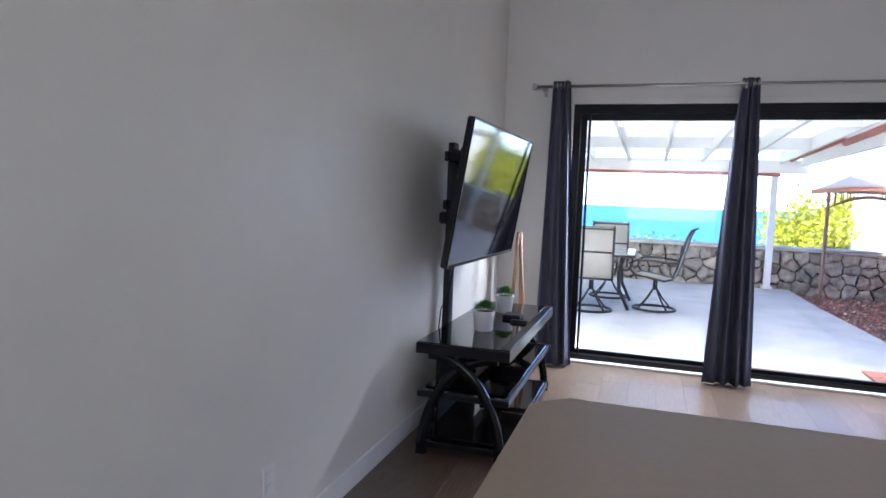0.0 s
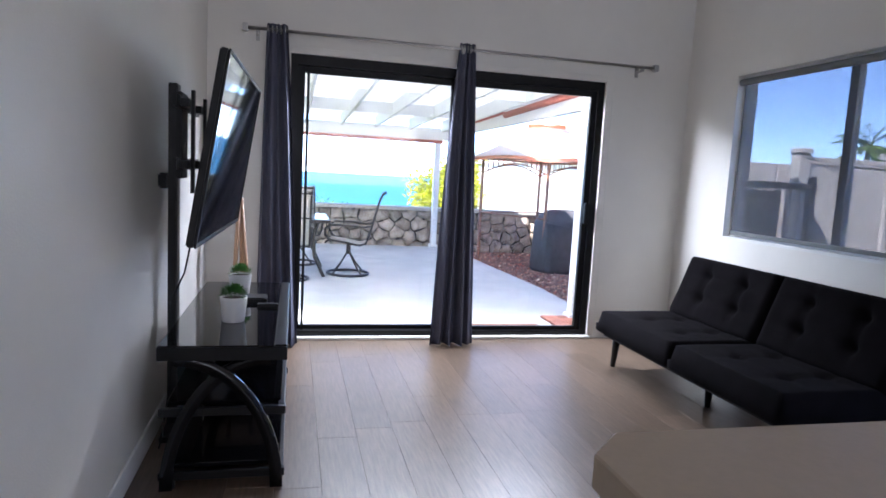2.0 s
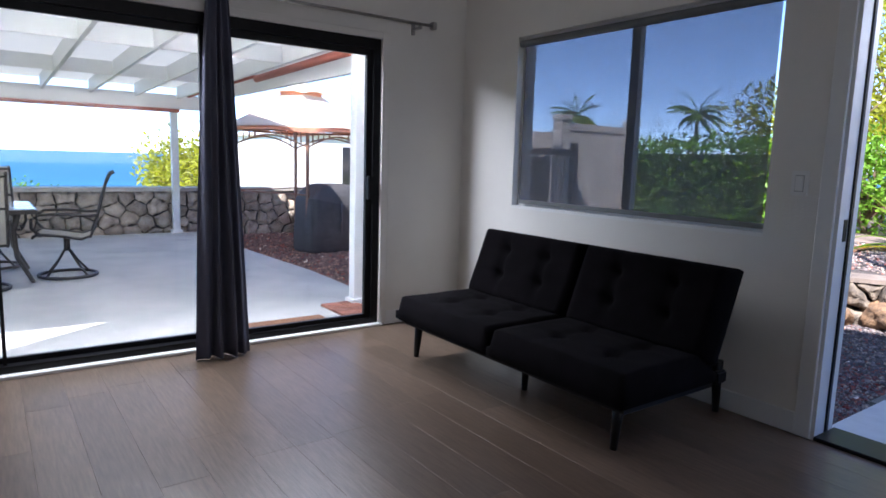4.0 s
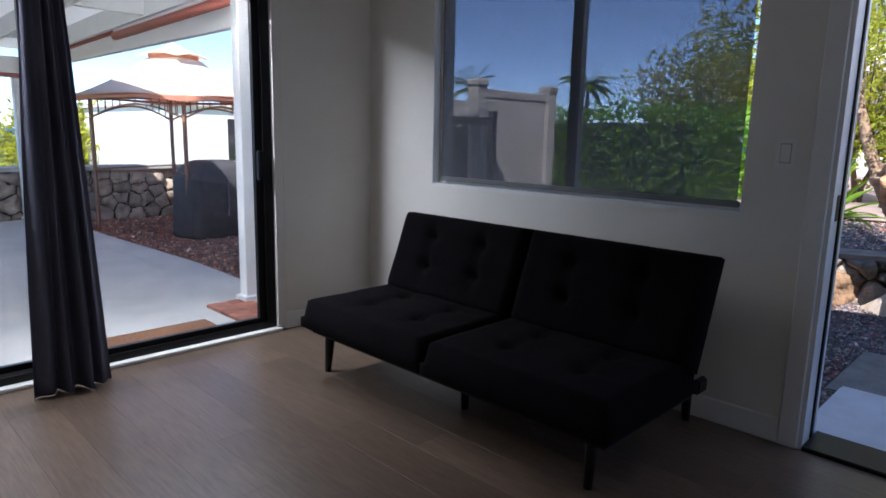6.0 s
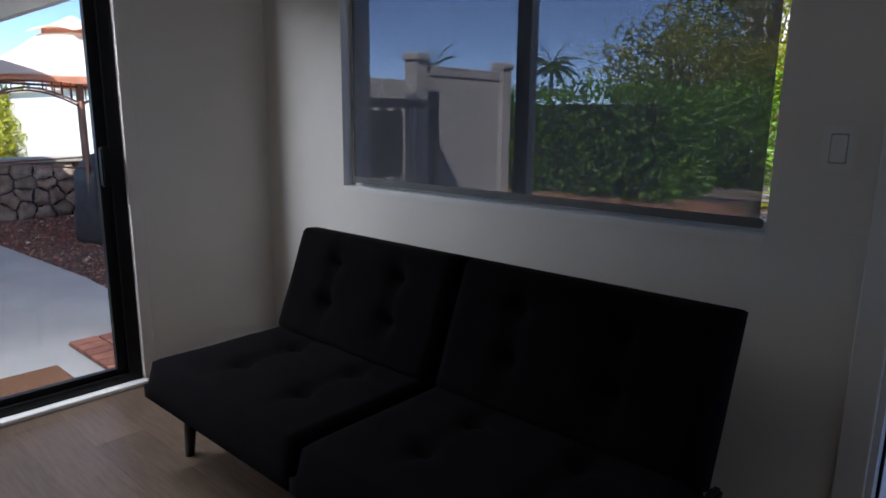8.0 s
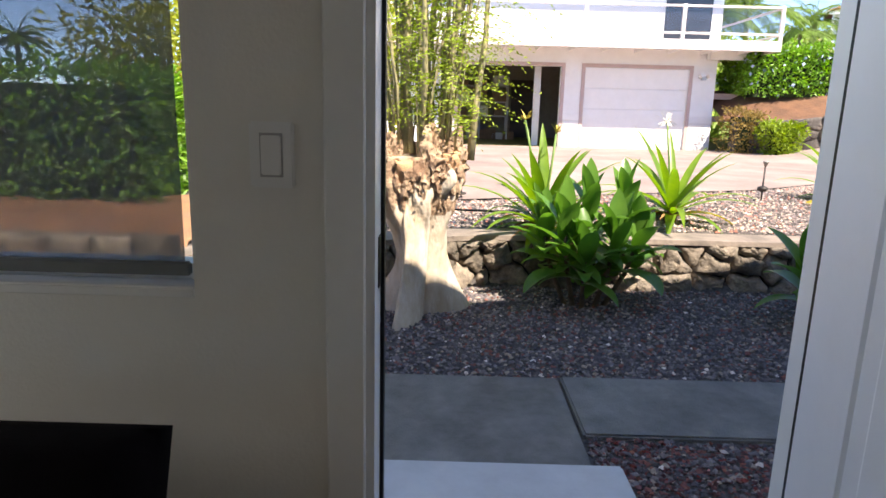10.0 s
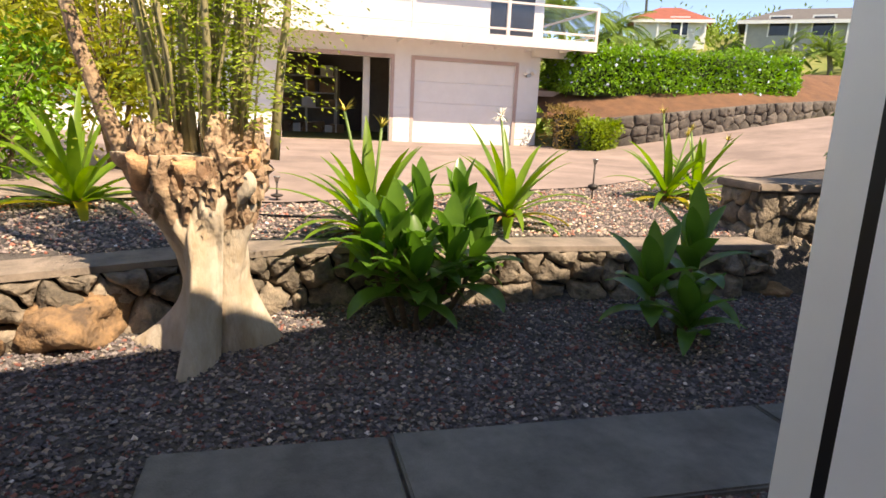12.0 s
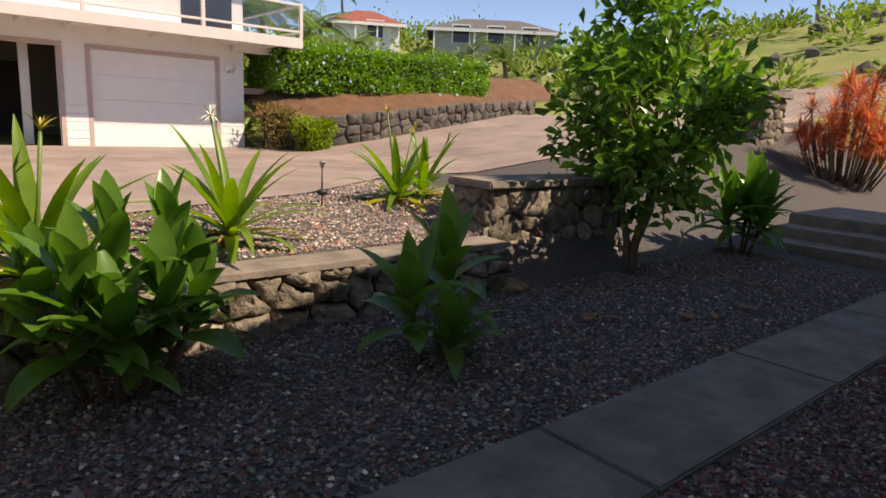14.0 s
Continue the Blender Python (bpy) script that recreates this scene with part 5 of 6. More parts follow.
# bare soil bank with a few stones below the hedge
setting("soil_bank", sheet([5.7 + 0.35 * k for k in range(9)], [5.0 + 0.35 * k for k in range(9)], lambda x, y: ground_z(x, y) + 0.02 + 0.03 * noise.noise(Vector((x * 2, y * 2, 1)))), mat("orange_soil", (0.42, 0.20, 0.10), 0.95, second=(0.26, 0.14, 0.085), scale=3, bump=0.6, bscale=40), "bare orange soil bank below the hedge")
SB = setting("wall_soil", boxes((6.36, 4.95, 0.0, 6.5, 6.1, 0.42)), M_MORTAR, "short row of pale stones holding the soil bank")
stone_face(SB, (6.36, 6.1), (6.36, 4.95), 0.02, 0.42, 0.2, 61, depth=0.08)

# ---- garden wall stones ----
stone_face(LW, (7.52, 2.9), (7.52, -0.95), -0.2, 0.445, 0.21, 21, depth=0.10, boulders=True)
stone_face(LW2, (6.80, 4.6), (7.50, 2.9), -0.2, 0.445, 0.23, 22, depth=0.10, boulders=True)
stone_face(LW2, (5.25, 6.05), (6.80, 4.6), -0.2, 0.445, 0.23, 23, depth=0.10, boulders=True)
stone_face(LB, (BX0 + 0.06, BY1 - 0.06), (BX0 + 0.06, BY0), -0.2, 0.89, 0.20, 24, depth=0.06)
stone_face(LB, (BX1, BY1 - 0.06), (BX0 + 0.06, BY1 - 0.06), 0.0, 0.69, 0.19, 25, depth=0.06)


def boulder(x, y, z, r, sq, material, seedv):
    th = tagged(new("boulder"), "weathered lava boulder lying on the gravel", "boulder", "boulders in the yard")
    bm = bmesh.new()
    bmesh.ops.create_icosphere(bm, subdivisions=4, radius=1)
    for v in bm.verts:
        d = 1 + 0.12 * abs(noise.noise(v.co * 5.2 + Vector((seedv, 3, 0)))) + 0.07 * noise.noise(v.co * 9.0) + 0.42 * noise.noise(v.co * 1.3 + Vector((seedv * 7, 0, 0))) + 0.10 * noise.noise(v.co * 3.4 + Vector((0, seedv * 5, 0)))
        v.co = Vector((v.co.x * r * d, v.co.y * r * sq * d, v.co.z * r * 0.75 * d))
    for f in bm.faces:
        f.smooth = True
    ob = part("rock", bm, material, th)
    th.matrix_basis = pose(x, y, z, 0, 0, seedv * 40)


M_BOULDER = mat("ochre_boulder", (0.36, 0.215, 0.11), 0.9, second=(0.12, 0.08, 0.055), scale=9, bump=1.0, bscale=30)
boulder(6.99, 4.18, -0.03, 0.235, 1.3, M_BOULDER, 1)
boulder(6.66, 4.62, -0.06, 0.19, 1.1, M_BOULDER, 2)
boulder(7.45, -0.98, -0.12, 0.10, 1.2, M_BOULDER, 3)
boulder(7.75, -5.9, -0.05, 0.22, 1.4, M_CAP, 4)
boulder(8.2, -3.3, -0.0, 0.2, 1.3, M_STONEF, 5)
boulder(8.5, -3.9, 0.05, 0.17, 1.2, M_STONEF, 6)

# hedge wall and bank
HW = setting("wall_hedge", boxes((17.95, -4.8, 0.0, 18.2, -4.4, 0.9)), M_MORTAR, "dark lava-rock retaining wall below a hedge")
hw_pts = [(18.9, -3.95), (17.95, -4.6), (17.7, -6.5), (17.85, -9.5), (18.4, -13.0)]
for i, (a, b) in enumerate(zip(hw_pts, hw_pts[1:])):
    L = math.hypot(b[0] - a[0], b[1] - a[1])
    za, zb = ground_z(*a), ground_z(*b)
    bm = bmesh.new()
    u = Vector((b[0] - a[0], b[1] - a[1], 0)).normalized()
    nn = Vector((-u.y, u.x, 0))
    v = [bm.verts.new(Vector((*p, z)) + nn * o) for z_off in (0,) for p, z, o in ((a, za - 0.3, 0), (b, zb - 0.3, 0), (b, zb - 0.3, 0.3), (a, za - 0.3, 0.3), (a, 1.15 + max(0, za - 0.36) * 0.75, 0), (b, 1.15 + max(0, zb - 0.36) * 0.75, 0), (b, 1.15 + max(0, zb - 0.36) * 0.75, 0.3), (a, 1.15 + max(0, za - 0.36) * 0.75, 0.3))]
    for f in ((3, 2, 1, 0), (4, 5, 6, 7), (0, 1, 5, 4), (1, 2, 6, 5), (2, 3, 7, 6), (3, 0, 4, 7)):
        bm.faces.new([v[k] for k in f])
    part("core", bm, M_MORTAR, HW)
    h0 = 1.17 - za + max(0, za - 0.36) * 0.75
    stone_face(HW, a, b, za - 0.0, max(0.35, h0), 0.26, 31 + i, as_parts=False, depth=0.08, zslope=(zb - za) / L * 0.75)
M_BANK = mat("red_soil_bank", (0.20, 0.095, 0.05), 0.95, second=(0.12, 0.06, 0.035), scale=2.5, bump=0.7, bscale=15)
bm = bmesh.new()
rows = []
for i, (x, y) in enumerate([(18.9, -3.95), (18.1, -4.6), (17.9, -6.5), (18.05, -9.5), (18.6, -13.0), (20.0, -17.0)]):
    zw = 1.12 + max(0, ground_z(x, y) - 0.36) * 0.75
    rows.append([bm.verts.new((x + 0.1 + k * 0.5, y + (0 if i else 0.0), zw + 0.85 * smooth(0, 5, k) + 0.04 * noise.noise(Vector((x + k, y, 1))))) for k in range(9)])
for a, b in zip(rows, rows[1:]):
    for k in range(8):
        bm.faces.new((a[k], a[k + 1], b[k + 1], b[k])).smooth = True
setting("bank", bm, M_BANK, "bare red soil bank under the hedge")
PB = thing("stone_pillar", "square dark lava-rock gate pillar with a flat cap", "pillar", (10.75, -12.15, 0))
part("core", boxes((-0.35, -0.55, 0.3, 0.7, 0.5, 2.12)), M_MORTAR, PB)
part("cap", rbox(-0.5, -0.65, 2.12, 0.8, 0.66, 2.24, 0.02), M_CAP, PB)
for i, (a, b) in enumerate((((0.7, 0.5), (-0.35, 0.5)), ((-0.35, 0.5), (-0.35, -0.55)))):
    stone_face(PB, a, b, 0.5, 1.62, 0.24, 41 + i, as_parts=True, depth=0.07)
# path steps to the south
for k in range(3):
    st = setting("step", rbox(5.6 - 0.1 * k, -7.0 - k * 0.45, -0.4, 7.4, -5.35 - k * 0.45, -0.02 + k * 0.14, 0.015), M_CAP, "dark stone garden step")


# ---- plants ----
def leaf_cloud(name, P, D, L, W, material, parent, label="", fold=0.25, droop=0.25, fat=0.45):
    """Many small folded leaves as one joined mesh: places P, directions D, lengths L, widths W."""
    P, D = np.asarray(P, float), np.asarray(D, float)
    D /= np.linalg.norm(D, axis=1)[:, None]
    n = len(P)
    rs = np.random.RandomState(n)
    R = rs.normal(size=(n, 3))
    S = np.cross(D, R)
    S /= np.linalg.norm(S, axis=1)[:, None]
    N = np.cross(S, D)
    N *= np.where(N[:, 2:] < 0, -1, 1)
    L, W = np.broadcast_to(L, n)[:, None], np.broadcast_to(W, n)[:, None]
    mid = P + D * L * fat - N * W * fold
    V = np.stack([P, mid + S * W / 2 + N * W * fold, mid, mid - S * W / 2 + N * W * fold, P + D * L - N * L * droop], 1).reshape(-1, 3)
    base = np.arange(n)[:, None] * 5
    F = np.concatenate([base + np.array(t) for t in ([0, 1, 2], [0, 2, 3], [1, 4, 2], [2, 4, 3])], 1).reshape(-1, 3)
    me = bpy.data.meshes.new(name)
    me.from_pydata(V.tolist(), [], F.tolist())
    me.materials.append(material)
    ob = new(name, me)
    ob.parent = parent
    tagged(ob, label, kind="stuff")
    return ob


M_LILY = leaf_mat("lily_leaf_green", (0.23, 0.36, 0.035), 0.33, 0.45, 0.42, second=(0.13, 0.25, 0.03))
M_LILYY = leaf_mat("yellowing_lily_leaf", (0.42, 0.36, 0.02), 0.4, 0.25, 0.4)
M_DEAD = mat("dead_leaf_brown", (0.28, 0.13, 0.05), 0.85, var=0.3, scale=12)
M_TI = leaf_mat("ti_leaf_green", (0.15, 0.30, 0.045), 0.30, 0.4, 0.38, second=(0.085, 0.20, 0.033))
M_STALK = mat("green_stalk", (0.12, 0.2, 0.04), 0.5, var=0.2)
M_STEM = mat("brown_stem", (0.16, 0.11, 0.07), 0.85, var=0.3, scale=15, bump=0.4)
M_PETAL = mat("white_petal", (0.8, 0.76, 0.66), 0.5, var=0.05)
M_BUD = mat("yellow_bud", (0.55, 0.45, 0.10), 0.6, var=0.2)


def lily(x, y, z, n, length, seedv, flower=None, width=0.095, label="spider lily with long arching strap leaves"):
    th = thing("spider_lily", label, "plant", (x, y, z), group="strap-leaved lilies")
    rg = random.Random(seedv)
    for i in range(n):
        u = i / n
        a = i * 2.399 + rg.uniform(-0.3, 0.3)
        e = radians(74 - 66 * u ** 0.9 + rg.uniform(-8, 8))
        d = (math.cos(a) * math.cos(e), math.sin(a) * math.cos(e), math.sin(e))
        bm = bmesh.new()
        leaf_strip(bm, (d[0] * 0.03, d[1] * 0.03, 0.04 + 0.10 * (1 - u)), d, length * rg.uniform(0.72, 1.08) * (1.0 if u < 0.75 else 0.85), width * rg.uniform(0.8, 1.15), 0.55 + 0.85 * u * rg.uniform(0.6, 1.3), 0.13, 8, tip=0.4)
        part("leaf", bm, M_LILYY if u > 0.82 and i % 2 else M_LILY, th)
    bm = bmesh.new()
    tube(bm, [(0, 0, -0.05), (0, 0, 0.08), (0, 0, 0.18)], 0.06, 10, 0.035)
    part("base", bm, M_DEAD, th, "dry brown leaf base")
    for i in range(7):
        a = rg.uniform(0, math.tau)
        bm = bmesh.new()
        leaf_strip(bm, (0, 0, 0.07), (math.cos(a), math.sin(a), 0.1), rg.uniform(0.2, 0.38), 0.05, 0.9, 0.3, 5, tip=0.4)
        for v in bm.verts:
            v.co.z = max(0.004, v.co.z)
        part("dead_leaf", bm, M_DEAD, th)
    for fx, fy, fh, kind in flower or ():
        bm = bmesh.new()
        tube(bm, [(0.02, 0.02, 0.1), (fx * 0.5, fy * 0.5, fh * 0.55), (fx, fy, fh)], 0.011, 6)
        st = part("flower_stalk", bm, M_STALK, th)
        bm = bmesh.new()
        for k in range(22 if kind == "white" else 14):
            a, e = rg.uniform(0, math.tau), rg.uniform(-0.4 if kind == "white" else 0.5, 1.4)
            leaf_strip(bm, (fx, fy, fh), (math.cos(a) * math.cos(e), math.sin(a) * math.cos(e), math.sin(e)), rg.uniform(0.07, 0.13), 0.014, 0.7, 0.2, 4, tip=0.4)
        part("flower_head", bm, M_PETAL if kind == "white" else M_BUD, st)


def ti_plant(x, y, z, stems, seedv, leaf=0.35, width=0.125, label="glossy dark green broad-leaved ti plant"):
    th = thing("ti_plant", label, "plant", (x, y, z), group="broad-leaved ti plants")
    rg = random.Random(seedv)
    for sx, sy, sh, n in stems:
        bm = bmesh.new()
        tube(bm, [(sx * 0.35, sy * 0.35, -0.05), (sx * 0.8, sy * 0.8, sh * 0.5), (sx, sy, sh)], 0.020, 7, 0.014)
        stem = part("stem", bm, M_STEM, th)
        for i in range(n):
            u = i / n
            a = i * 2.399 + rg.uniform(-0.3, 0.3)
            e = radians(80 - 74 * u + rg.uniform(-10, 10))
            d = (math.cos(a) * math.cos(e), math.sin(a) * math.cos(e), math.sin(e))
            bm = bmesh.new()
            zb = sh + 0.02 - 0.62 * sh * u
            leaf_strip(bm, (sx, sy, zb), d, leaf * rg.uniform(0.75, 1.1), width * rg.uniform(0.8, 1.15), 0.45 + 0.9 * u, 0.16, 9, tip=0.12, taper=0.66)
            part("leaf", bm, M_TI, stem)


lily(7.62, 2.40, 0.285, 34, 0.78, 5, [(-0.12, 0.20, 0.92, "yellow"), (-0.06, -0.06, 0.82, "yellow")], 0.095)
ti_plant(6.98, 2.17, -0.14, [(0.0, 0.0, 0.74, 16), (-0.10, 0.18, 0.60, 15), (0.10, -0.28, 0.76, 16), (-0.12, -0.18, 0.52, 15), (0.10, 0.30, 0.56, 14), (-0.18, 0.04, 0.42, 14), (0.02, -0.38, 0.50, 14)], 6, 0.37, 0.14)
lily(8.25, 1.12, 0.31, 25, 0.80, 7, [(0.0, 0.12, 0.90, "white")])
lily(9.45, -1.2, 0.34, 20, 0.85, 8, [(0.0, 0.16, 0.98, "yellow"), (0.03, -0.2, 0.74, "yellow")])
lily(9.7, -1.75, 0.35, 20, 0.85, 9, [(0.0, -0.35, 0.70, "yellow"), (0.06, 0.12, 0.80, "yellow")])
lily(8.75, 4.6, 0.30, 30, 1.05, 10, None, 0.09)
lily(10.2, 4.0, 0.33, 14, 0.5, 12)
ti_plant(6.58, 0.56, -0.14, [(0.12, -0.18, 0.56, 13), (-0.02, 0.20, 0.40, 12), (-0.16, 0.0, 0.16, 11)], 13, 0.44, 0.14)
ti_plant(7.20, -4.55, -0.12, [(0.0, 0.0, 0.66, 20), (0.12, 0.22, 0.58, 18), (0.05, -0.28, 0.62, 18), (-0.15, -0.1, 0.5, 16)], 14, 0.56, 0.15, "bright green broad-leaved plant beside the garden steps")

# pollarded tree with shoots
M_BARK = mat("pale_tree_bark", (0.58, 0.51, 0.42), 0.85, second=(0.40, 0.30, 0.20), scale=5, bump=0.6, bscale=34, stretch=(1, 1, 0.5))
M_CUT = mat("sawn_wood_end", (0.52, 0.30, 0.16), 0.85, var=0.25, scale=25, bump=0.4)
M_BURL = mat("brown_burl_wood", (0.50, 0.36, 0.24), 0.9, second=(0.22, 0.13, 0.08), scale=9, bump=1.0, bscale=26)
M_SHOOT = mat("grey_green_shoot", (0.30, 0.26, 0.14), 0.7, var=0.3, scale=9)
M_FEATHER = leaf_mat("feathery_leaf_green", (0.29, 0.37, 0.05), 0.5, 0.5, 0.5)


def pollard_tree(x, y, z):
    th = thing("pollard_tree", "gnarled pale tree trunk cut back, with tall leafy shoots", "tree", (x, y, z))
    rg = random.Random(77)
    # buttress legs: bearing, reach at the ground, half-width, height at which it merges
    legs = ((2.80, 0.27, 0.34, 0.72), (-1.05, 0.30, 0.40, 0.70), (1.08, 0.44, 0.26, 0.44))
    bm = bmesh.new()
    n, rows = 96, []
    m = 48
    for j in range(m + 1):
        zz = -0.07 + 1.17 * j / m
        top = smooth(0.36, 1.04, zz)
        row = []
        for k in range(n):
            a = k / n * math.tau
            c, s_ = math.cos(a), math.sin(a)
            r = 0.128 + 0.037 * top
            for la, reach, wide, hh in legs:
                da = (a - la + math.pi) % math.tau - math.pi
                f = max(0.0, 1 - max(zz, 0.0) / hh)
                r += (reach * f ** 1.9 + 0.05 * (1 - top)) * math.exp(-abs(da / wide) ** 1.6)
            r -= 0.04 * max(0.0, 1 - zz / 0.5)
            for ga, gd in ((-2.25, 0.075), (1.95, 0.06), (0.1, 0.05)):
                da = (a - ga + math.pi) % math.tau - math.pi
                r -= gd * math.exp(-(da / 0.26) ** 2) * (1 - smooth(0.55, 0.95, zz))
            r *= 1 + top * (0.14 + 0.72 * s_ * s_)
            w = 1 + 0.05 * noise.noise(Vector((c * 2.2, s_ * 2.2, zz * 0.9))) + 0.17 * noise.noise(Vector((c * 5.5, s_ * 5.5, zz * 1.2 + 4))) + (0.30 * noise.noise(Vector((c * 2.4, s_ * 2.4, zz * 4.2))) + 0.26 * noise.noise(Vector((c * 5, s_ * 5, zz * 7))) + 0.14 * noise.noise(Vector((c * 11, s_ * 11, zz * 14)))) * top
            row.append(bm.verts.new((c * r * w + 0.03 * zz, s_ * r * w + 0.05 * top, zz)))
        rows.append(row)
    for a, b in zip(rows, rows[1:]):
        for k in range(n):
            bm.faces.new((a[k], a[(k + 1) % n], b[(k + 1) % n], b[k])).smooth = True
    bm.faces.new(rows[-1])
    trunk = part("trunk", bm, M_BARK, th)
    trunk.data.materials.append(M_BURL)
    for f in trunk.data.polygons:
        f.material_index = int(f.center.z > 0.92 + 0.5 * noise.noise(f.center * 4))

    def knob(c, r, stretch, seedv):
        s = bmesh.ops.create_icosphere(bm, subdivisions=3, radius=1.0)
        off = Vector((seedv * 3.1, seedv * 1.7, 0))
        for v in s["verts"]:
            d = 1 + 0.75 * noise.noise(v.co * 1.4 + off) + 0.50 * noise.noise(v.co * 3.2 + off)
            v.co = Vector((v.co.x * r * d, v.co.y * r * d, v.co.z * r * d * stretch)) + c
    # knuckles where old limbs were cut, large on the rim and small between
    bm = bmesh.new()
    for i in range(22):
        a = i / 22 * math.tau + rg.uniform(-0.2, 0.2)
        zz = rg.uniform(0.93, 1.13)
        knob(Vector((0.03 + math.cos(a) * 0.15, 0.05 + math.sin(a) * 0.27, zz)), rg.uniform(0.05, 0.085), rg.uniform(1.1, 2.2), i)
    for i in range(70):
        a, zz = rg.uniform(0, math.tau), rg.uniform(0.82, 1.17)
        q = 0.75 + 0.3 * smooth(0.7, 1.0, zz)
        knob(Vector((0.03 + math.cos(a) * 0.175 * q, 0.05 + math.sin(a) * 0.285 * q, zz)), rg.uniform(0.02, 0.042), rg.uniform(1.2, 3.2), 40 + i)
    part("burl_mass", bm, M_BURL, trunk, "rough brown knuckles of old cuts")
    for yy, xx, zz, rr in ((0.30, -0.12, 1.10, 0.07), (0.10, -0.17, 1.08, 0.055), (-0.20, -0.10, 1.13, 0.06)):
        bm = bmesh.new()
        tube(bm, [(xx + 0.06, yy, zz - 0.16), (xx + 0.02, yy, zz - 0.05), (xx, yy, zz)], rr, 14, rr * 1.05)
        part("cut_stump", bm, M_CUT, trunk, "sawn reddish stump end")
    bm = bmesh.new()
    tube(bm, [(0.08, 0.26, 0.78), (0.11, 0.38, 0.98), (0.14, 0.50, 1.25), (0.15, 0.62, 1.62), (0.13, 0.72, 2.15)], 0.065, 10, 0.03)
    part("limb", bm, M_BURL, trunk)
    P, D = [], []
    for i in range(46):
        a, r = rg.uniform(0, math.tau), math.sqrt(rg.uniform(0, 1))
        b = Vector((0.04 + math.cos(a) * 0.20 * r, 0.02 + math.sin(a) * 0.27 * r, 1.12))
        if i == 0:
            b = Vector((0.0, -0.36, 1.08))
        H = rg.uniform(1.5, 2.6)
        out = Vector((math.cos(a) * 0.28, math.sin(a) * 0.5, 0)) * r * rg.uniform(0.4, 1.4)
        pts = [b + out * (k / 5) ** 1.4 + Vector((0.03 * math.sin(k * 1.7 + i), 0.03 * math.cos(k * 1.3 + i), H * k / 5)) for k in range(6)]
        bm = bmesh.new()
        tube(bm, pts, rg.uniform(0.006, 0.012) if i % 4 else rg.uniform(0.02, 0.032), 6, 0.004)
        part("shoot", bm, M_SHOOT, trunk)
        for q in range(19):
            u = rg.uniform(0.12, 1.0)
            j = min(4, int(u * 5))
            p = pts[j].lerp(pts[j + 1], u * 5 - j)
            aa = rg.uniform(0, math.tau)
            d = Vector((math.cos(aa), math.sin(aa), rg.uniform(-0.1, 0.5)))
            ln = rg.uniform(0.22, 0.50)
            for m in range(18):
                t = m / 17
                pp = p + d * ln * t + Vector((0, 0, -0.25 * ln * t * t * 2))
                sd2 = Vector((-d.y, d.x, 0)) * (1 if m % 2 else -1)
                P.append(pp), D.append(sd2 + d * 0.6 + Vector((rg.uniform(-0.3, 0.3), rg.uniform(-0.3, 0.3), rg.uniform(-0.6, 0.2))))
    leaf_cloud("leaves", P, D, np.random.RandomState(3).uniform(0.024, 0.046, len(P)), 0.0125, M_FEATHER, trunk, "fine feathery green leaves")


pollard_tree(6.68, 3.38, -0.14)

# bushy fruit tree
M_BROADLEAF = leaf_mat("glossy_broad_leaf", (0.16, 0.30, 0.04), 0.28, 0.55, 0.36, second=(0.085, 0.19, 0.03))


def broadleaf_tree(name, x, y, z, R, zc, zr, nleaf, seedv, trunk_h, label, material, leaf=0.15, width=0.07, lean=(0, 0), trunk_r=0.045, clumps=60):
    th = thing(name, label, "tree", (x, y, z))
    rg = random.Random(seedv)
    bm = bmesh.new()
    for k in range(3 if trunk_r < 0.08 else 1):
        a = k * 2.1 + 0.7
        tube(bm, [(0.03 * math.cos(a), 0.03 * math.sin(a), -0.08), (0.05 * math.cos(a), 0.05 * math.sin(a), trunk_h * 0.5), (lean[0] * 0.4 + 0.16 * math.cos(a), lean[1] * 0.4 + 0.16 * math.sin(a), trunk_h), (lean[0] + 0.3 * R * math.cos(a), lean[1] + 0.3 * R * math.sin(a), zc)], trunk_r, 8, trunk_r * 0.4)
    tr = part("trunk", bm, M_STEM, th)
    P, D = [], []
    for c in range(clumps):
        a, b = rg.uniform(0, math.tau), rg.uniform(-1, 1)
        rr = rg.uniform(0.45, 1.08)
        q = math.sqrt(1 - b * b)
        o = Vector((math.cos(a) * q, math.sin(a) * q, b))
        cpos = Vector((lean[0] + o.x * R * rr, lean[1] + o.y * R * rr, zc + o.z * zr * rr))
        start = Vector((lean[0] * 0.7, lean[1] * 0.7, max(trunk_h, zc - zr * 0.7)))
        if c % 2 == 0:
            bm = bmesh.new()
            tube(bm, [start, start.lerp(cpos, 0.5) + Vector((0, 0, 0.08 * zr)), cpos], 0.014 * (1 if trunk_r < 0.08 else 2.5), 5, 0.005)
            part("branch", bm, M_STEM, tr)
        for m in range(nleaf // clumps):
            d = Vector((rg.gauss(0, 1), rg.gauss(0, 1), rg.gauss(0.35, 0.8)))
            d = d.normalized() + o * 0.5
            P.append(cpos + Vector((rg.gauss(0, 1), rg.gauss(0, 1), rg.gauss(0, 1))) * R * 0.125), D.append(d)
    leaf_cloud("leaves", P, D, np.random.RandomState(seedv).uniform(0.7, 1.15, len(P)) * leaf, width, material, tr, "glossy green leaves", fat=0.6)
    return th


broadleaf_tree("fruit_tree", 7.32, -2.5, -0.14, 0.86, 1.62, 1.0, 3200, 21, 0.62, "small glossy-leaved green fruit tree with a forked trunk", M_BROADLEAF, 0.175, 0.08, (0.05, -0.24), clumps=80)

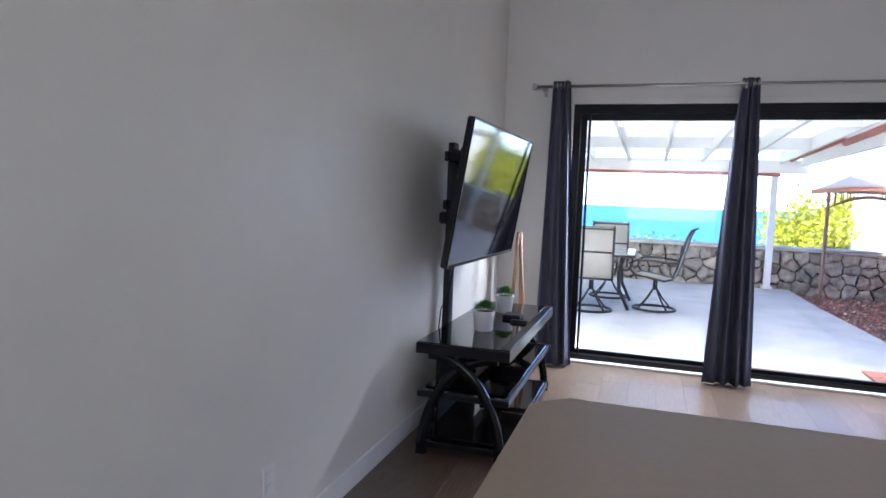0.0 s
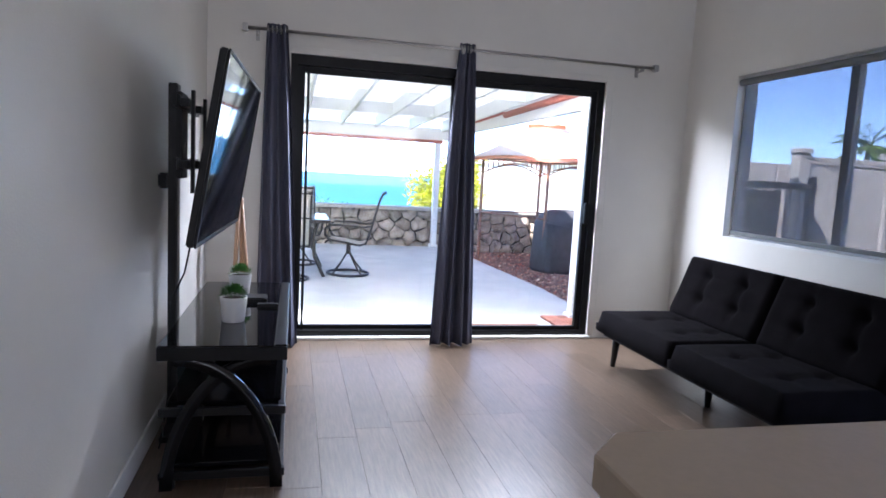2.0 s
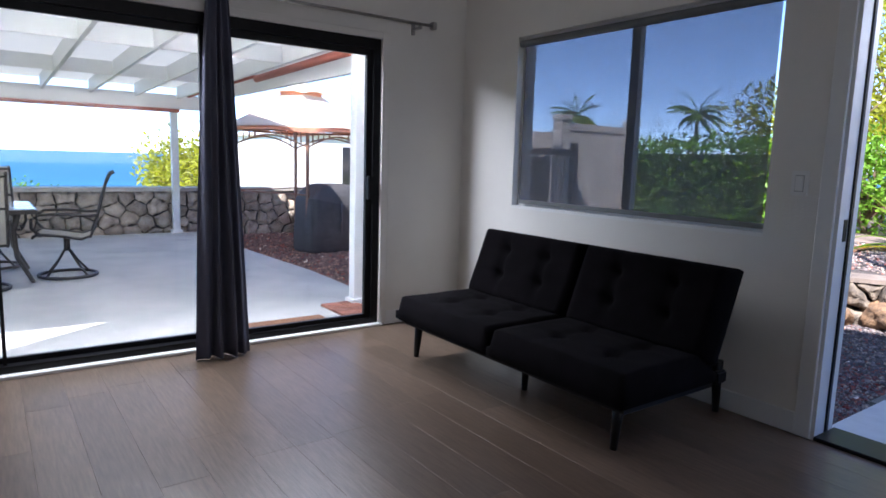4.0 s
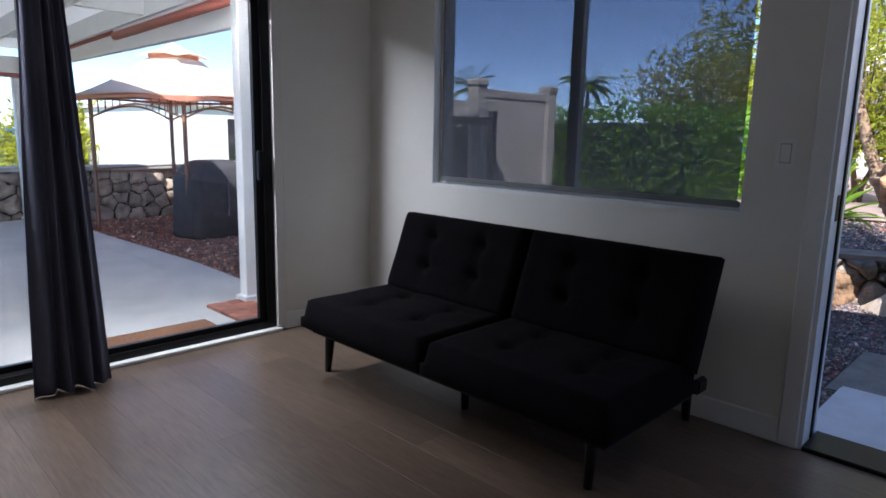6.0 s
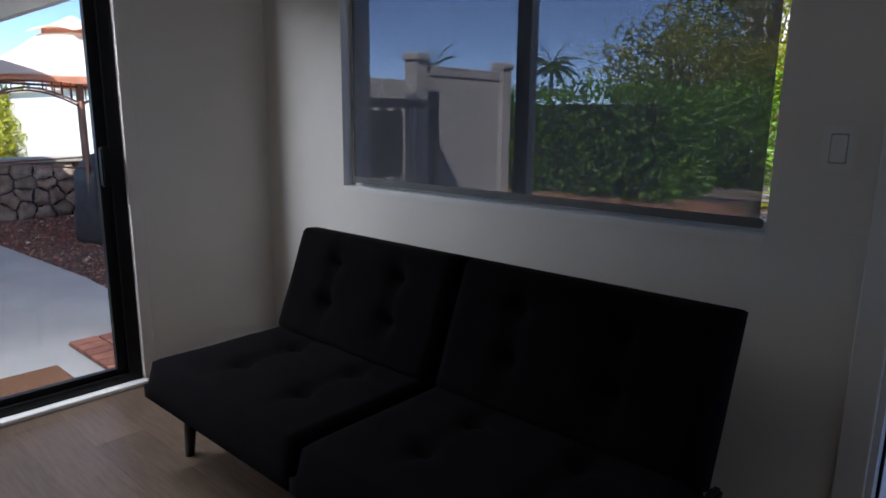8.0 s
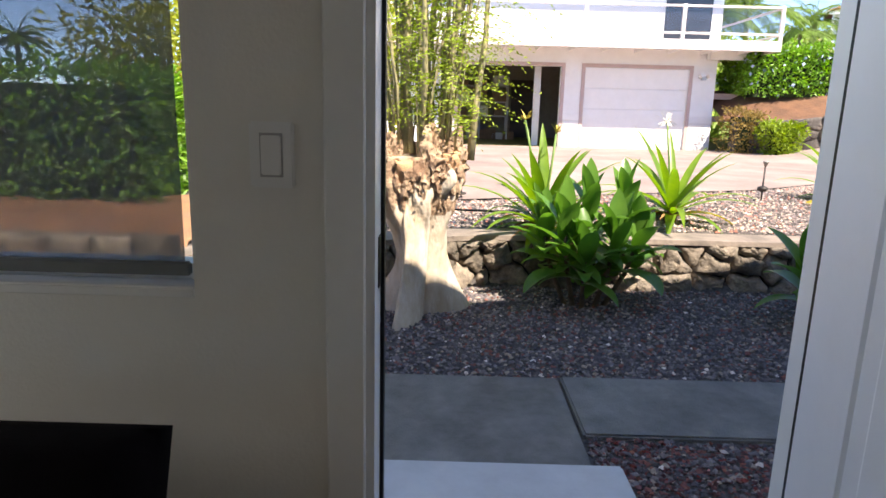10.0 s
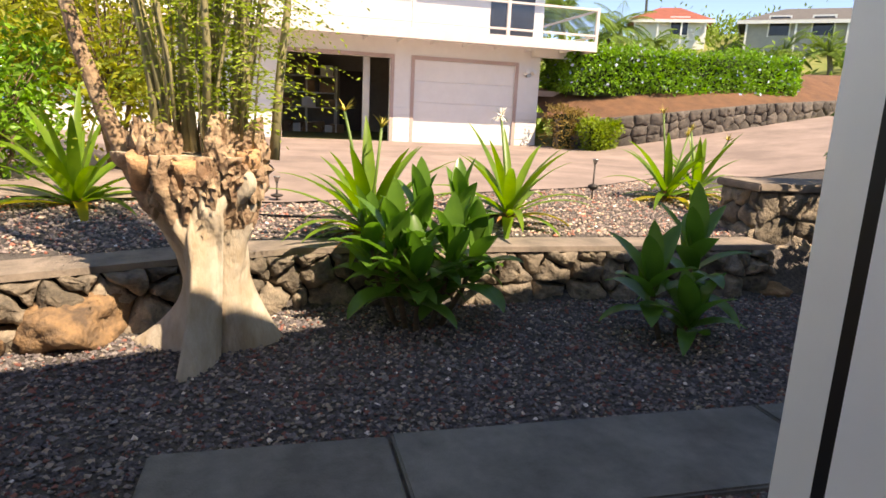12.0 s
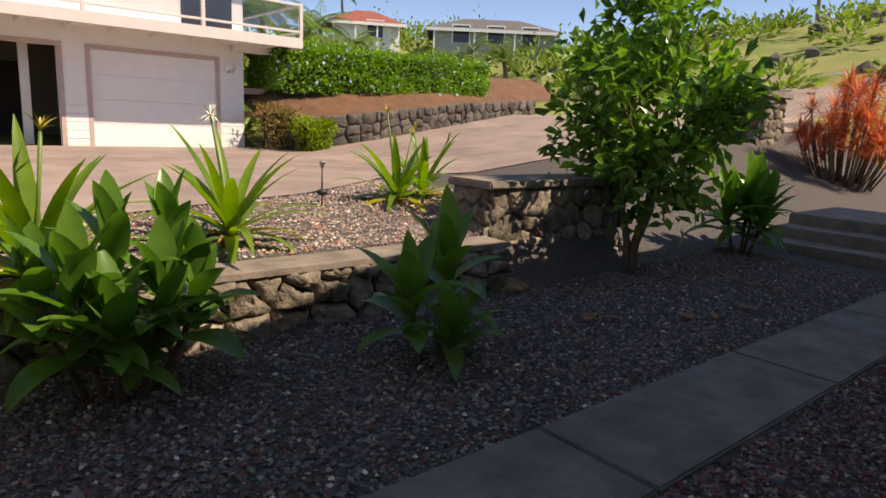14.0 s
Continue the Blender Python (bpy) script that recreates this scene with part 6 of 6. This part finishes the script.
# clipped hedge with blue flowers
M_HEDGE = leaf_mat("hedge_leaf_green", (0.21, 0.38, 0.035), 0.45, 0.45, 0.35, second=(0.13, 0.27, 0.03))
M_BLUE = mat("pale_blue_petal", (0.50, 0.56, 0.80), 0.6, var=0.1)
# near-black fill whose colour stands in for the shade inside hedges
M_CORE = mat("leaf_shade_core", (0.018, 0.03, 0.008), 0.95, var=0.4, scale=4)


def hedge(name, x0, x1, y0, y1, zf, h, n, seedv, label, flowers=0, material=None, leaf=0.11, core=True):
    th = thing(name, label, "hedge")
    rs = np.random.RandomState(seedv)
    P, D = [], []
    cx, cy = (x0 + x1) / 2, (y0 + y1) / 2
    while len(P) < n:
        px, py, pz = rs.uniform(x0, x1), rs.uniform(y0, y1), rs.uniform(0, 1)
        side = rs.randint(0, 5)
        if side == 0:
            pz = 1.0
        elif side < 3:
            px = x0
        elif side == 3:
            py = y0
        else:
            py = y1
        bump = 0.22 * noise.noise(Vector((px * 0.9, py * 0.9, pz * 2))) + 0.10 * noise.noise(Vector((px * 2.7, py * 2.7, pz * 4)))
        o = Vector(((px - cx) / (x1 - x0), (py - cy) / (y1 - y0), pz - 0.4))
        P.append((px + o.x * bump * 2 + rs.normal() * 0.05, py + o.y * bump * 2 + rs.normal() * 0.05, zf(py) + pz * h + bump * (1.3 if side == 0 else 0.4) + rs.normal() * 0.04))
        D.append((o.x * 2 + rs.normal(), o.y * 2 + rs.normal(), o.z + 0.5 + rs.normal()))
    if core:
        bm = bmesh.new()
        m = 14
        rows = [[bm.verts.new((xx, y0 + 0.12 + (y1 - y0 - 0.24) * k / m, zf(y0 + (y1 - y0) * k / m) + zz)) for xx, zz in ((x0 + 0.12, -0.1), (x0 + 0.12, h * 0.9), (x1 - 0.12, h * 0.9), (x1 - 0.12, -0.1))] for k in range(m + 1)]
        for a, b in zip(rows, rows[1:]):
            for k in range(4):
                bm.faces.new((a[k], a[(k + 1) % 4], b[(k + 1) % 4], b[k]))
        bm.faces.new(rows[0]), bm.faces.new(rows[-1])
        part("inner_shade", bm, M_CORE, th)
    leaf_cloud("leaves", P, D, rs.uniform(0.7, 1.2, len(P)) * leaf, leaf * 0.5, material or M_HEDGE, th)
    if flowers:
        idx = rs.choice(len(P), flowers)
        PP = np.array([P[i] for i in idx]) + rs.normal(size=(flowers, 3)) * 0.03 + np.array((-0.05, 0, 0.03))
        leaf_cloud("blossom", PP, rs.normal(size=(flowers, 3)), 0.10, 0.09, M_BLUE, th, "pale blue flower clusters")


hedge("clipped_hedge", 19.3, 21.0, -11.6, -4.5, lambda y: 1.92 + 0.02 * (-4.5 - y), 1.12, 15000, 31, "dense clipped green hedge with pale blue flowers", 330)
M_LIME = leaf_mat("lime_shrub_leaf", (0.22, 0.30, 0.03), 0.5, 0.35, 0.4)
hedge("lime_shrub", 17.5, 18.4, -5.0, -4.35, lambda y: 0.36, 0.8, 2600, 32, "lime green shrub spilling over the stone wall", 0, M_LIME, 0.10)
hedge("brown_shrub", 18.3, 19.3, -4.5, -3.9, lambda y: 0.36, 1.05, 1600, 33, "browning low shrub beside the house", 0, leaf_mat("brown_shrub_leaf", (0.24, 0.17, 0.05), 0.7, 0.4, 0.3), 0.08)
# greenery in the raised corner by the fence
M_YGREEN = leaf_mat("yellow_green_leaf", (0.30, 0.31, 0.035), 0.5, 0.45, 0.45)
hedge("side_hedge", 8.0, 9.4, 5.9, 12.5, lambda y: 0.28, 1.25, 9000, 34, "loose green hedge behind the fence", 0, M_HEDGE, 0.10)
broadleaf_tree("garden_tree", 11.0, 6.9, 0.3, 1.2, 1.45, 0.85, 3600, 35, 1.0, "bright yellow-green leafy tree behind the garden wall", M_YGREEN, 0.13, 0.05, (0, 0), 0.09, 130)
broadleaf_tree("garden_bush", 10.3, 5.75, 0.3, 0.75, 0.75, 0.85, 3000, 38, 0.3, "dense dark green bush beside the driveway", M_HEDGE, 0.10, 0.05, (0, 0), 0.04, 110)
broadleaf_tree("garden_tree", 13.2, 6.4, 0.3, 1.5, 2.4, 1.7, 5200, 39, 0.9, "tall yellow-green leafy tree beside the white house", M_YGREEN, 0.14, 0.06, (0, 0), 0.09, 140)
broadleaf_tree("garden_tree", 11.3, 4.9, 0.3, 1.15, 1.75, 1.3, 4200, 37, 0.6, "bright yellow-green leafy bush above the garden wall", M_YGREEN, 0.13, 0.05, (0, 0), 0.05, 110)

# trees beyond the patio
for tx, ty, tz, R, zc, zr, sd_, mt, lb in ((6.8, 26, -4.0, 2.0, 4.4, 1.3, 41, M_YGREEN, "yellow-green tree below the patio wall"), (9.8, 31, -5.0, 1.9, 5.3, 1.2, 42, M_YGREEN, "yellow-green tree below the patio wall"), (13.8, 34, -6.0, 2.0, 6.0, 1.4, 43, M_BROADLEAF, "dark green tree below the patio wall"), (1.0, 38, -8.0, 2.6, 6.3, 0.9, 44, M_BROADLEAF, "green treetops below the patio wall")):
    broadleaf_tree("tree", tx, ty, tz, R, zc, zr, 4200, sd_, 2.0, lb, mt, 0.24, 0.11, (0, 0), 0.12, 120)

# red bush
M_REDLEAF = leaf_mat("red_orange_leaf", (0.56, 0.20, 0.10), 0.45, 0.45, 0.35, second=(0.40, 0.10, 0.05))


def spiky_bush(x, y, z):
    th = thing("red_bromeliad", "spiky orange-red dracaena clump with pale stems", "plant", (x, y, z))
    rg = random.Random(51)
    stems, k = [], 0
    for i in range(64):
        a, r = rg.uniform(0, math.tau), math.sqrt(rg.uniform(0, 1))
        hx, hy = math.cos(a) * r * 1.0, math.sin(a) * r * 1.0
        hz = 0.90 + (rg.uniform(-0.3, 1.0)) * 1.25 * math.sqrt(max(0.05, 1 - r * r * 0.8))
        bm = bmesh.new()
        tube(bm, [(hx * 0.5, hy * 0.5, -0.05), (hx * 0.8, hy * 0.8, hz * 0.5), (hx, hy, hz)], 0.022, 6, 0.016)
        part("stem", bm, M_STEM, th)
        bm = bmesh.new()
        for q in range(46):
            aa, e = rg.uniform(0, math.tau), rg.uniform(-0.5, 1.45)
            leaf_strip(bm, (hx, hy, hz - 0.1 + 0.2 * rg.random()), (math.cos(aa) * math.cos(e), math.sin(aa) * math.cos(e), math.sin(e)), rg.uniform(0.32, 0.5), 0.023, 0.35, 0.2, 3, tip=0.5)
        part("leaf_head", bm, M_REDLEAF, th)


spiky_bush(8.75, -12.1, 0.3)

# palms
M_PALM = leaf_mat("palm_leaf", (0.13, 0.20, 0.04), 0.45, 0.4, 0.35)
M_PTRUNK = mat("palm_trunk", (0.24, 0.20, 0.16), 0.9, var=0.3, scale=10, bump=0.5)


def palm(x, y, z, h, fr, seedv, nf=16):
    th = thing("palm_tree", "tall palm with feathery arching fronds", "palm", (x, y, z), group="palms on the hill")
    rg = random.Random(seedv)
    bm = bmesh.new()
    tube(bm, [(0, 0, -0.3), (0.1, 0.05, h * 0.5), (0.25, 0.1, h)], 0.16, 9, 0.10)
    part("trunk", bm, M_PTRUNK, th)
    for i in range(nf):
        a, e = i * 2.399, radians(rg.uniform(0, 75))
        d = Vector((math.cos(a) * math.cos(e), math.sin(a) * math.cos(e), math.sin(e)))
        p = Vector((0.25, 0.1, h))
        bm = bmesh.new()
        pts = [p]
        for k in range(9):
            d = (d + Vector((0, 0, -0.16))).normalized()
            p = p + d * fr / 9
            pts.append(p)
        tube(bm, pts, 0.03, 4, 0.008)
        for k in range(1, 10):
            dd = (pts[k] - pts[k - 1]).normalized()
            s = dd.cross(Vector((0, 0, 1))).normalized()
            for m in range(3):
                q = pts[k - 1].lerp(pts[k], m / 3)
                for sg in (-1, 1):
                    leaf_strip(bm, q, s * sg + dd * 0.7 + Vector((0, 0, -0.35)), fr * 0.24 * math.sin(math.pi * min(1, (k + 2) / 12)), 0.07, 0.5, 0.1, 2, tip=0.5)
        part("frond", bm, M_PALM, th)


for i, (x, y, h, fr) in enumerate(((27.0, -6.6, 4.0, 2.4), (29.0, -8.6, 4.0, 2.6), (31.0, -6.6, 4.6, 2.8), (40.0, -16.5, 2.2, 2.4), (42.5, -18.6, 2.4, 2.6), (41.0, -20.2, 1.6, 2.2), (31.6, -20.5, 1.2, 1.9), (32.3, -22.6, 1.3, 2.0), (31.4, -24.6, 1.1, 1.9), (60.0, -30.5, 4.5, 2.2), (23.5, -47.0, 4.2, 3.4), (24.0, 24.0, 5.2, 1.6), (31.0, 22.0, 5.0, 1.8))):
    palm(x, y, ground_z(x, y), h, fr, 60 + i)


# distant houses
def hill_house(x, y, z, w, d, h, rz, wall, roof, label):
    th = thing("hill_house", label, "house", (x, y, z), rz)
    part("wall", boxes((-d / 2, -w / 2, -2.0, d / 2, w / 2, h)), wall, th)
    bm = bmesh.new()
    o = 0.6
    lo = [bm.verts.new(p) for p in ((-d / 2 - o, -w / 2 - o, h), (d / 2 + o, -w / 2 - o, h), (d / 2 + o, w / 2 + o, h), (-d / 2 - o, w / 2 + o, h))]
    hi = [bm.verts.new(p) for p in ((0, -w / 2 + d * 0.35, h + 1.3), (0, w / 2 - d * 0.35, h + 1.3))]
    for f in ((lo[0], lo[1], hi[0]), (lo[1], lo[2], hi[1], hi[0]), (lo[2], lo[3], hi[1]), (lo[3], lo[0], hi[0], hi[1]), (lo[3], lo[2], lo[1], lo[0])):
        bm.faces.new(f)
    part("roof", bm, roof, th)
    part("fascia", boxes((-d / 2 - o - 0.05, -w / 2 - o, h - 0.2, -d / 2 - o, w / 2 + o, h + 0.02), (-d / 2 - o, w / 2 + o, h - 0.2, d / 2 + o, w / 2 + o + 0.05, h + 0.02)), M_WHITE, th)
    for k in range(int(w // 2.6)):
        yy = -w / 2 + 1.2 + k * 2.6
        wn_ = part("window", boxes((-d / 2 - 0.03, yy, 0.7, -d / 2, yy + 1.2, 1.9)), M_DARKGLASS, th)
        part("window_frame", boxes((-d / 2 - 0.06, yy - 0.1, 0.6, -d / 2 - 0.031, yy, 2.0), (-d / 2 - 0.06, yy + 1.2, 0.6, -d / 2 - 0.031, yy + 1.3, 2.0), (-d / 2 - 0.06, yy, 1.9, -d / 2 - 0.031, yy + 1.2, 2.0)), M_WHITE, wn_)
    for k in range(4):
        part("porch_post", boxes((-d / 2 - o + 0.05, -w / 2 + k * w / 3 - 0.06, -1.5, -d / 2 - o + 0.17, -w / 2 + k * w / 3 + 0.06, h - 0.2)), M_WHITE, th)


M_ROOFG = mat("grey_roof", (0.13, 0.12, 0.115), 0.8, var=0.15, scale=3, bump=0.3, bscale=12)
M_ROOFR = mat("red_roof", (0.30, 0.09, 0.06), 0.8, var=0.15, scale=3, bump=0.3, bscale=12)
M_SIDING = mat("grey_siding", (0.36, 0.36, 0.35), 0.7, var=0.06, scale=4)
hill_house(42.6, -33.8, 6.6, 9, 6.5, 1.6, -40, M_SIDING, M_ROOFG, "grey hillside house with a hipped roof and porch")
hill_house(49.9, -26.5, 6.9, 5, 5, 1.7, -30, M_WHITE, M_ROOFR, "small white hillside house with a red roof")

# scrub on the hill
M_SCRUB = leaf_mat("scrub_leaf", (0.18, 0.26, 0.04), 0.6, 0.45, 0.3)
rg_s = random.Random(90)
P, D = [], []
for i in range(150):
    bx, by = rg_s.uniform(23, 62), rg_s.uniform(-52, -2.5)
    if i > 100:
        bx, by = rg_s.uniform(6, 30), rg_s.uniform(-50, -19)
    br_ = rg_s.uniform(0.5, 1.3) * (1 + (bx - 23) / 60)
    bz = ground_z(bx, by)
    for k in range(110):
        o = Vector((rg_s.gauss(0, 1), rg_s.gauss(0, 1), abs(rg_s.gauss(0, 0.9))))
        P.append((bx + o.x * br_ * 0.6, by + o.y * br_ * 0.6, bz + o.z * br_ * 0.55)), D.append(o.normalized() + Vector((rg_s.uniform(-0.5, 0.5), rg_s.uniform(-0.5, 0.5), 0.3)))
scr = tagged(new("hill_scrub"), "tangled green scrub over the dry hillside", "scrub", kind="stuff")
leaf_cloud("leaves", P, D, 0.42, 0.2, M_SCRUB, scr)
rocks = bmesh.new()
for i in range(60):
    bx, by = rg_s.uniform(8, 34), rg_s.uniform(-45, -17)
    s_ = bmesh.ops.create_icosphere(rocks, subdivisions=1, radius=rg_s.uniform(0.2, 0.6))
    for v in s_["verts"]:
        v.co = v.co * (1 + 0.4 * noise.noise(v.co * 3 + Vector((i, 0, 0)))) + Vector((bx, by, ground_z(bx, by)))
tagged(part("lava_rocks", rocks, M_STONEF), "dark lava rocks strewn on the hillside", "rock", kind="stuff")


# ---- small yard things ----
def path_light(x, y, z, h, rz):
    th = thing("path_light", "small dark metal low-voltage path light on a stake", "garden light", (x, y, z), rz, "path lights in the gravel")
    bm = bmesh.new()
    tube(bm, [(0, 0, -0.06), (0, 0, h)], 0.009, 7)
    part("stake", bm, M_BRONZE, th)
    bm = bmesh.new()
    lathe(bm, [(0.03, h * 0.35), (0.055, h * 0.40), (0.055, h * 0.46), (0.02, h * 0.5)], 14)
    part("lamp_body", bm, M_BRONZE, th)
    bm = bmesh.new()
    lathe(bm, [(0.012, h), (0.03, h + 0.05), (0.034, h + 0.06), (0.01, h + 0.05)], 12)
    part("lamp_cup", bm, M_STEEL, th)


path_light(9.45, -0.28, 0.33, 0.42, 0)
path_light(9.1, 3.05, 0.33, 0.20, 30)
hs = tagged(new("garden_hose"), "dark drip hose lying along the gravel", "hose")
bm = bmesh.new()
tube(bm, [(8.6 + 0.25 * math.sin(k * 0.6), 4.2 - k * 0.18, 0.335 + 0.012 * math.sin(k)) for k in range(14)], 0.012, 6)
part("hose", bm, M_PLASTIC, hs)
rgl = random.Random(9)
for i in range(9):
    th = tagged(new("fallen_leaf"), "dry brown fallen leaf on the gravel", "leaf", "fallen leaves")
    bm = bmesh.new()
    a = rgl.uniform(0, math.tau)
    leaf_strip(bm, (0, 0, 0.0), (math.cos(a), math.sin(a), 0.08), 0.15, 0.07, 0.1, 0.15, 4, tip=0.2)
    part("blade", bm, M_DEAD, th)
    th.matrix_basis = pose(rgl.uniform(6.0, 7.3), rgl.uniform(-3.6, 0.2), -0.105)

# garage contents
gs = thing("garage_shelving", "open shelving stacked with boxes inside the garage", "shelving", (23.6, 2.2, 0.38))
M_BOX1 = mat("cardboard", (0.30, 0.19, 0.11), 0.8, var=0.2, scale=5)
for x in (0, 0.55):
    for y in (-0.9, 0.0, 1.0):
        part("upright", boxes((x, y, 0, x + 0.05, y + 0.05, 2.0)), M_WHITE, gs)
for z in (0.75, 1.2, 1.7):
    part("shelf", boxes((0, -0.9, z, 0.6, 1.05, z + 0.03)), M_WHITE, gs)
rgb_ = random.Random(3)
for k in range(16):
    zb = (0.0, 0.0, 0.78, 1.23, 1.73)[k % 5]
    y = -0.85 + (k // 5) * 0.6 + rgb_.uniform(0, 0.1) - (0.0 if k % 5 else 0.3)
    bx = thing("storage_box", "cardboard storage box on the garage shelving", "box", (23.62, 2.2 + y, 0.381 + zb), 0, "boxes in the garage")
    part("carton", rbox(0, 0, 0, 0.45, rgb_.uniform(0.3, 0.45), rgb_.uniform(0.22, 0.36), 0.008, 1), (M_BOX1, M_WHITE, M_BOX1)[k % 3], bx)


# ---- loose gravel ----
def gravel_mat(name, shift):
    m = mat(name, (0.1, 0.1, 0.1), 0.9, bump=0.6, bscale=90)
    n, l = m.node_tree.nodes, m.node_tree.links
    geo = n.new("ShaderNodeNewGeometry")
    rp = n.new("ShaderNodeValToRGB")
    rp.color_ramp.interpolation = "CONSTANT"
    cols = [(0.0, (0.055, 0.05, 0.052)), (0.3, (0.10, 0.09, 0.09)), (0.5, (0.075, 0.066, 0.07)), (0.68, (0.13, 0.12, 0.115)), (0.8, (0.12, 0.05, 0.04)), (0.9, (0.19, 0.16, 0.13)), (0.99, (0.40, 0.37, 0.34))]
    while len(rp.color_ramp.elements) < len(cols):
        rp.color_ramp.elements.new(0.5)
    for e, (p, c) in zip(rp.color_ramp.elements, cols):
        e.position, e.color = p, (*[min(1, v * s) for v, s in zip(c, shift)], 1)
    l.new(geo.outputs["Random Per Island"], rp.inputs["Fac"])
    l.new(rp.outputs[0], n["Principled BSDF"].inputs["Base Color"])
    return m


def gravel(name, label, count, x0, x1, y0, y1, ok, size, material, seedv):
    rs = np.random.RandomState(seedv)
    xs, ys = rs.uniform(x0, x1, count), rs.uniform(y0, y1, count)
    keep = np.array([ok(x, y) for x, y in zip(xs, ys)])
    xs, ys = xs[keep], ys[keep]
    n = len(xs)
    base = np.array([(1, 0, 0), (-1, 0, 0), (0, 1, 0), (0, -1, 0), (0, 0, 1), (0, 0, -1)], float)
    fc = np.array([(0, 2, 4), (2, 1, 4), (1, 3, 4), (3, 0, 4), (2, 0, 5), (1, 2, 5), (3, 1, 5), (0, 3, 5)])
    s = size * rs.uniform(0.5, 1.4, n) ** 1.2
    V = (base[None] + rs.uniform(-0.35, 0.35, (n, 6, 3))) * (s[:, None, None] * np.stack([rs.uniform(0.8, 1.3, n), rs.uniform(0.7, 1.1, n), rs.uniform(0.45, 0.8, n)], 1)[:, None, :])
    a = rs.uniform(0, math.tau, n)
    ca, sa = np.cos(a)[:, None], np.sin(a)[:, None]
    X, Y = V[:, :, 0] * ca - V[:, :, 1] * sa, V[:, :, 0] * sa + V[:, :, 1] * ca
    z = np.array([ground_z(x, y) for x, y in zip(xs, ys)]) + rs.uniform(0.0, 0.012, n)
    V = np.stack([X + xs[:, None], Y + ys[:, None], V[:, :, 2] + z[:, None]], 2).reshape(-1, 3)
    F = (np.arange(n)[:, None, None] * 6 + fc[None]).reshape(-1, 3)
    me = bpy.data.meshes.new(name)
    me.from_pydata(V.tolist(), [], F.tolist())
    me.materials.append(material)
    tagged(new(name, me), label, "gravel", kind="stuff")


def off_paving(x, y):
    if x < 4.66 and 2.48 < y < 3.45 or x < 3.72:
        return False
    if x < wall_x(y) + 0.05 and not any(a - 0.01 < x < c + 0.01 and b - 0.02 < y < d + 0.02 for a, b, c, d in SLABS):
        return True
    return False


gravel("lava_gravel", "dark grey and reddish crushed lava gravel", 95000, 3.7, 7.5, -4.8, 5.2, off_paving, 0.0128, gravel_mat("lava_gravel_mix", (2.15, 2.05, 2.05)), 1)
gravel("red_gravel", "rust-red crushed lava gravel beside the slabs", 24000, 3.72, 5.7, -4.0, 4.6, lambda x, y: off_paving(x, y) and x < 5.4 + 0.12 * math.sin(3 * y) + 0.2 * noise.noise(Vector((x * 4, y * 4, 0))), 0.012, gravel_mat("red_gravel_mix", (1.9, 0.85, 0.8)), 4)
gravel("terrace_gravel", "grey crushed gravel above the garden wall", 44000, 7.3, 11.5, -2.6, 5.4, lambda x, y: wall_x(y) + 0.42 < x < drive_edge(y) and not (BX0 < x < BX1 and BY0 < y < BY1), 0.013, gravel_mat("grey_gravel_mix", (4.1, 3.65, 3.3)), 2)
gravel("patio_gravel", "brown crushed gravel round the gazebo", 11000, 3.2, 5.9, 7.2, 12.8, lambda x, y: 3.44 - 0.02 * (y - 8) < x < 5.0 + (12.9 - y) * 0.3, 0.018, gravel_mat("brown_gravel_mix", (3.3, 2.2, 1.75)), 3)

# ---- floor planks ----
def plank_mat():
    m = mat("grey_oak_plank", (0.150, 0.105, 0.074), 0.31, second=(0.092, 0.063, 0.043), scale=9, bump=0.05, bscale=120, stretch=(9, 0.7, 1), rnd=0.18, rvar=0.08)
    return m


M_PLANK = plank_mat()
FLOOR = [o for o in scene.objects if o.name == "floor"][0]
pw, pl_ = 0.184, 1.22
shared = {}
rgp = random.Random(2)
x = WX0
while x < WX1 - 0.01:
    w = min(pw, WX1 - x)
    y = WY0 - rgp.uniform(0, 1.0)
    while y < WY1:
        a, b = max(y, WY0), min(y + pl_, WY1)
        key = (round(w, 3), round(b - a, 3))
        if b - a > 0.02:
            if key not in shared:
                shared[key] = mesh_of("plank", rbox(0.0002, 0.0002, 0, w - 0.0002, b - a - 0.0002, 0.012, 0.0005, 1), M_PLANK)
            ob = new("plank", shared[key])
            ob.parent = FLOOR
            ob.location = (x, a, -0.012)
        y += pl_
    x += pw
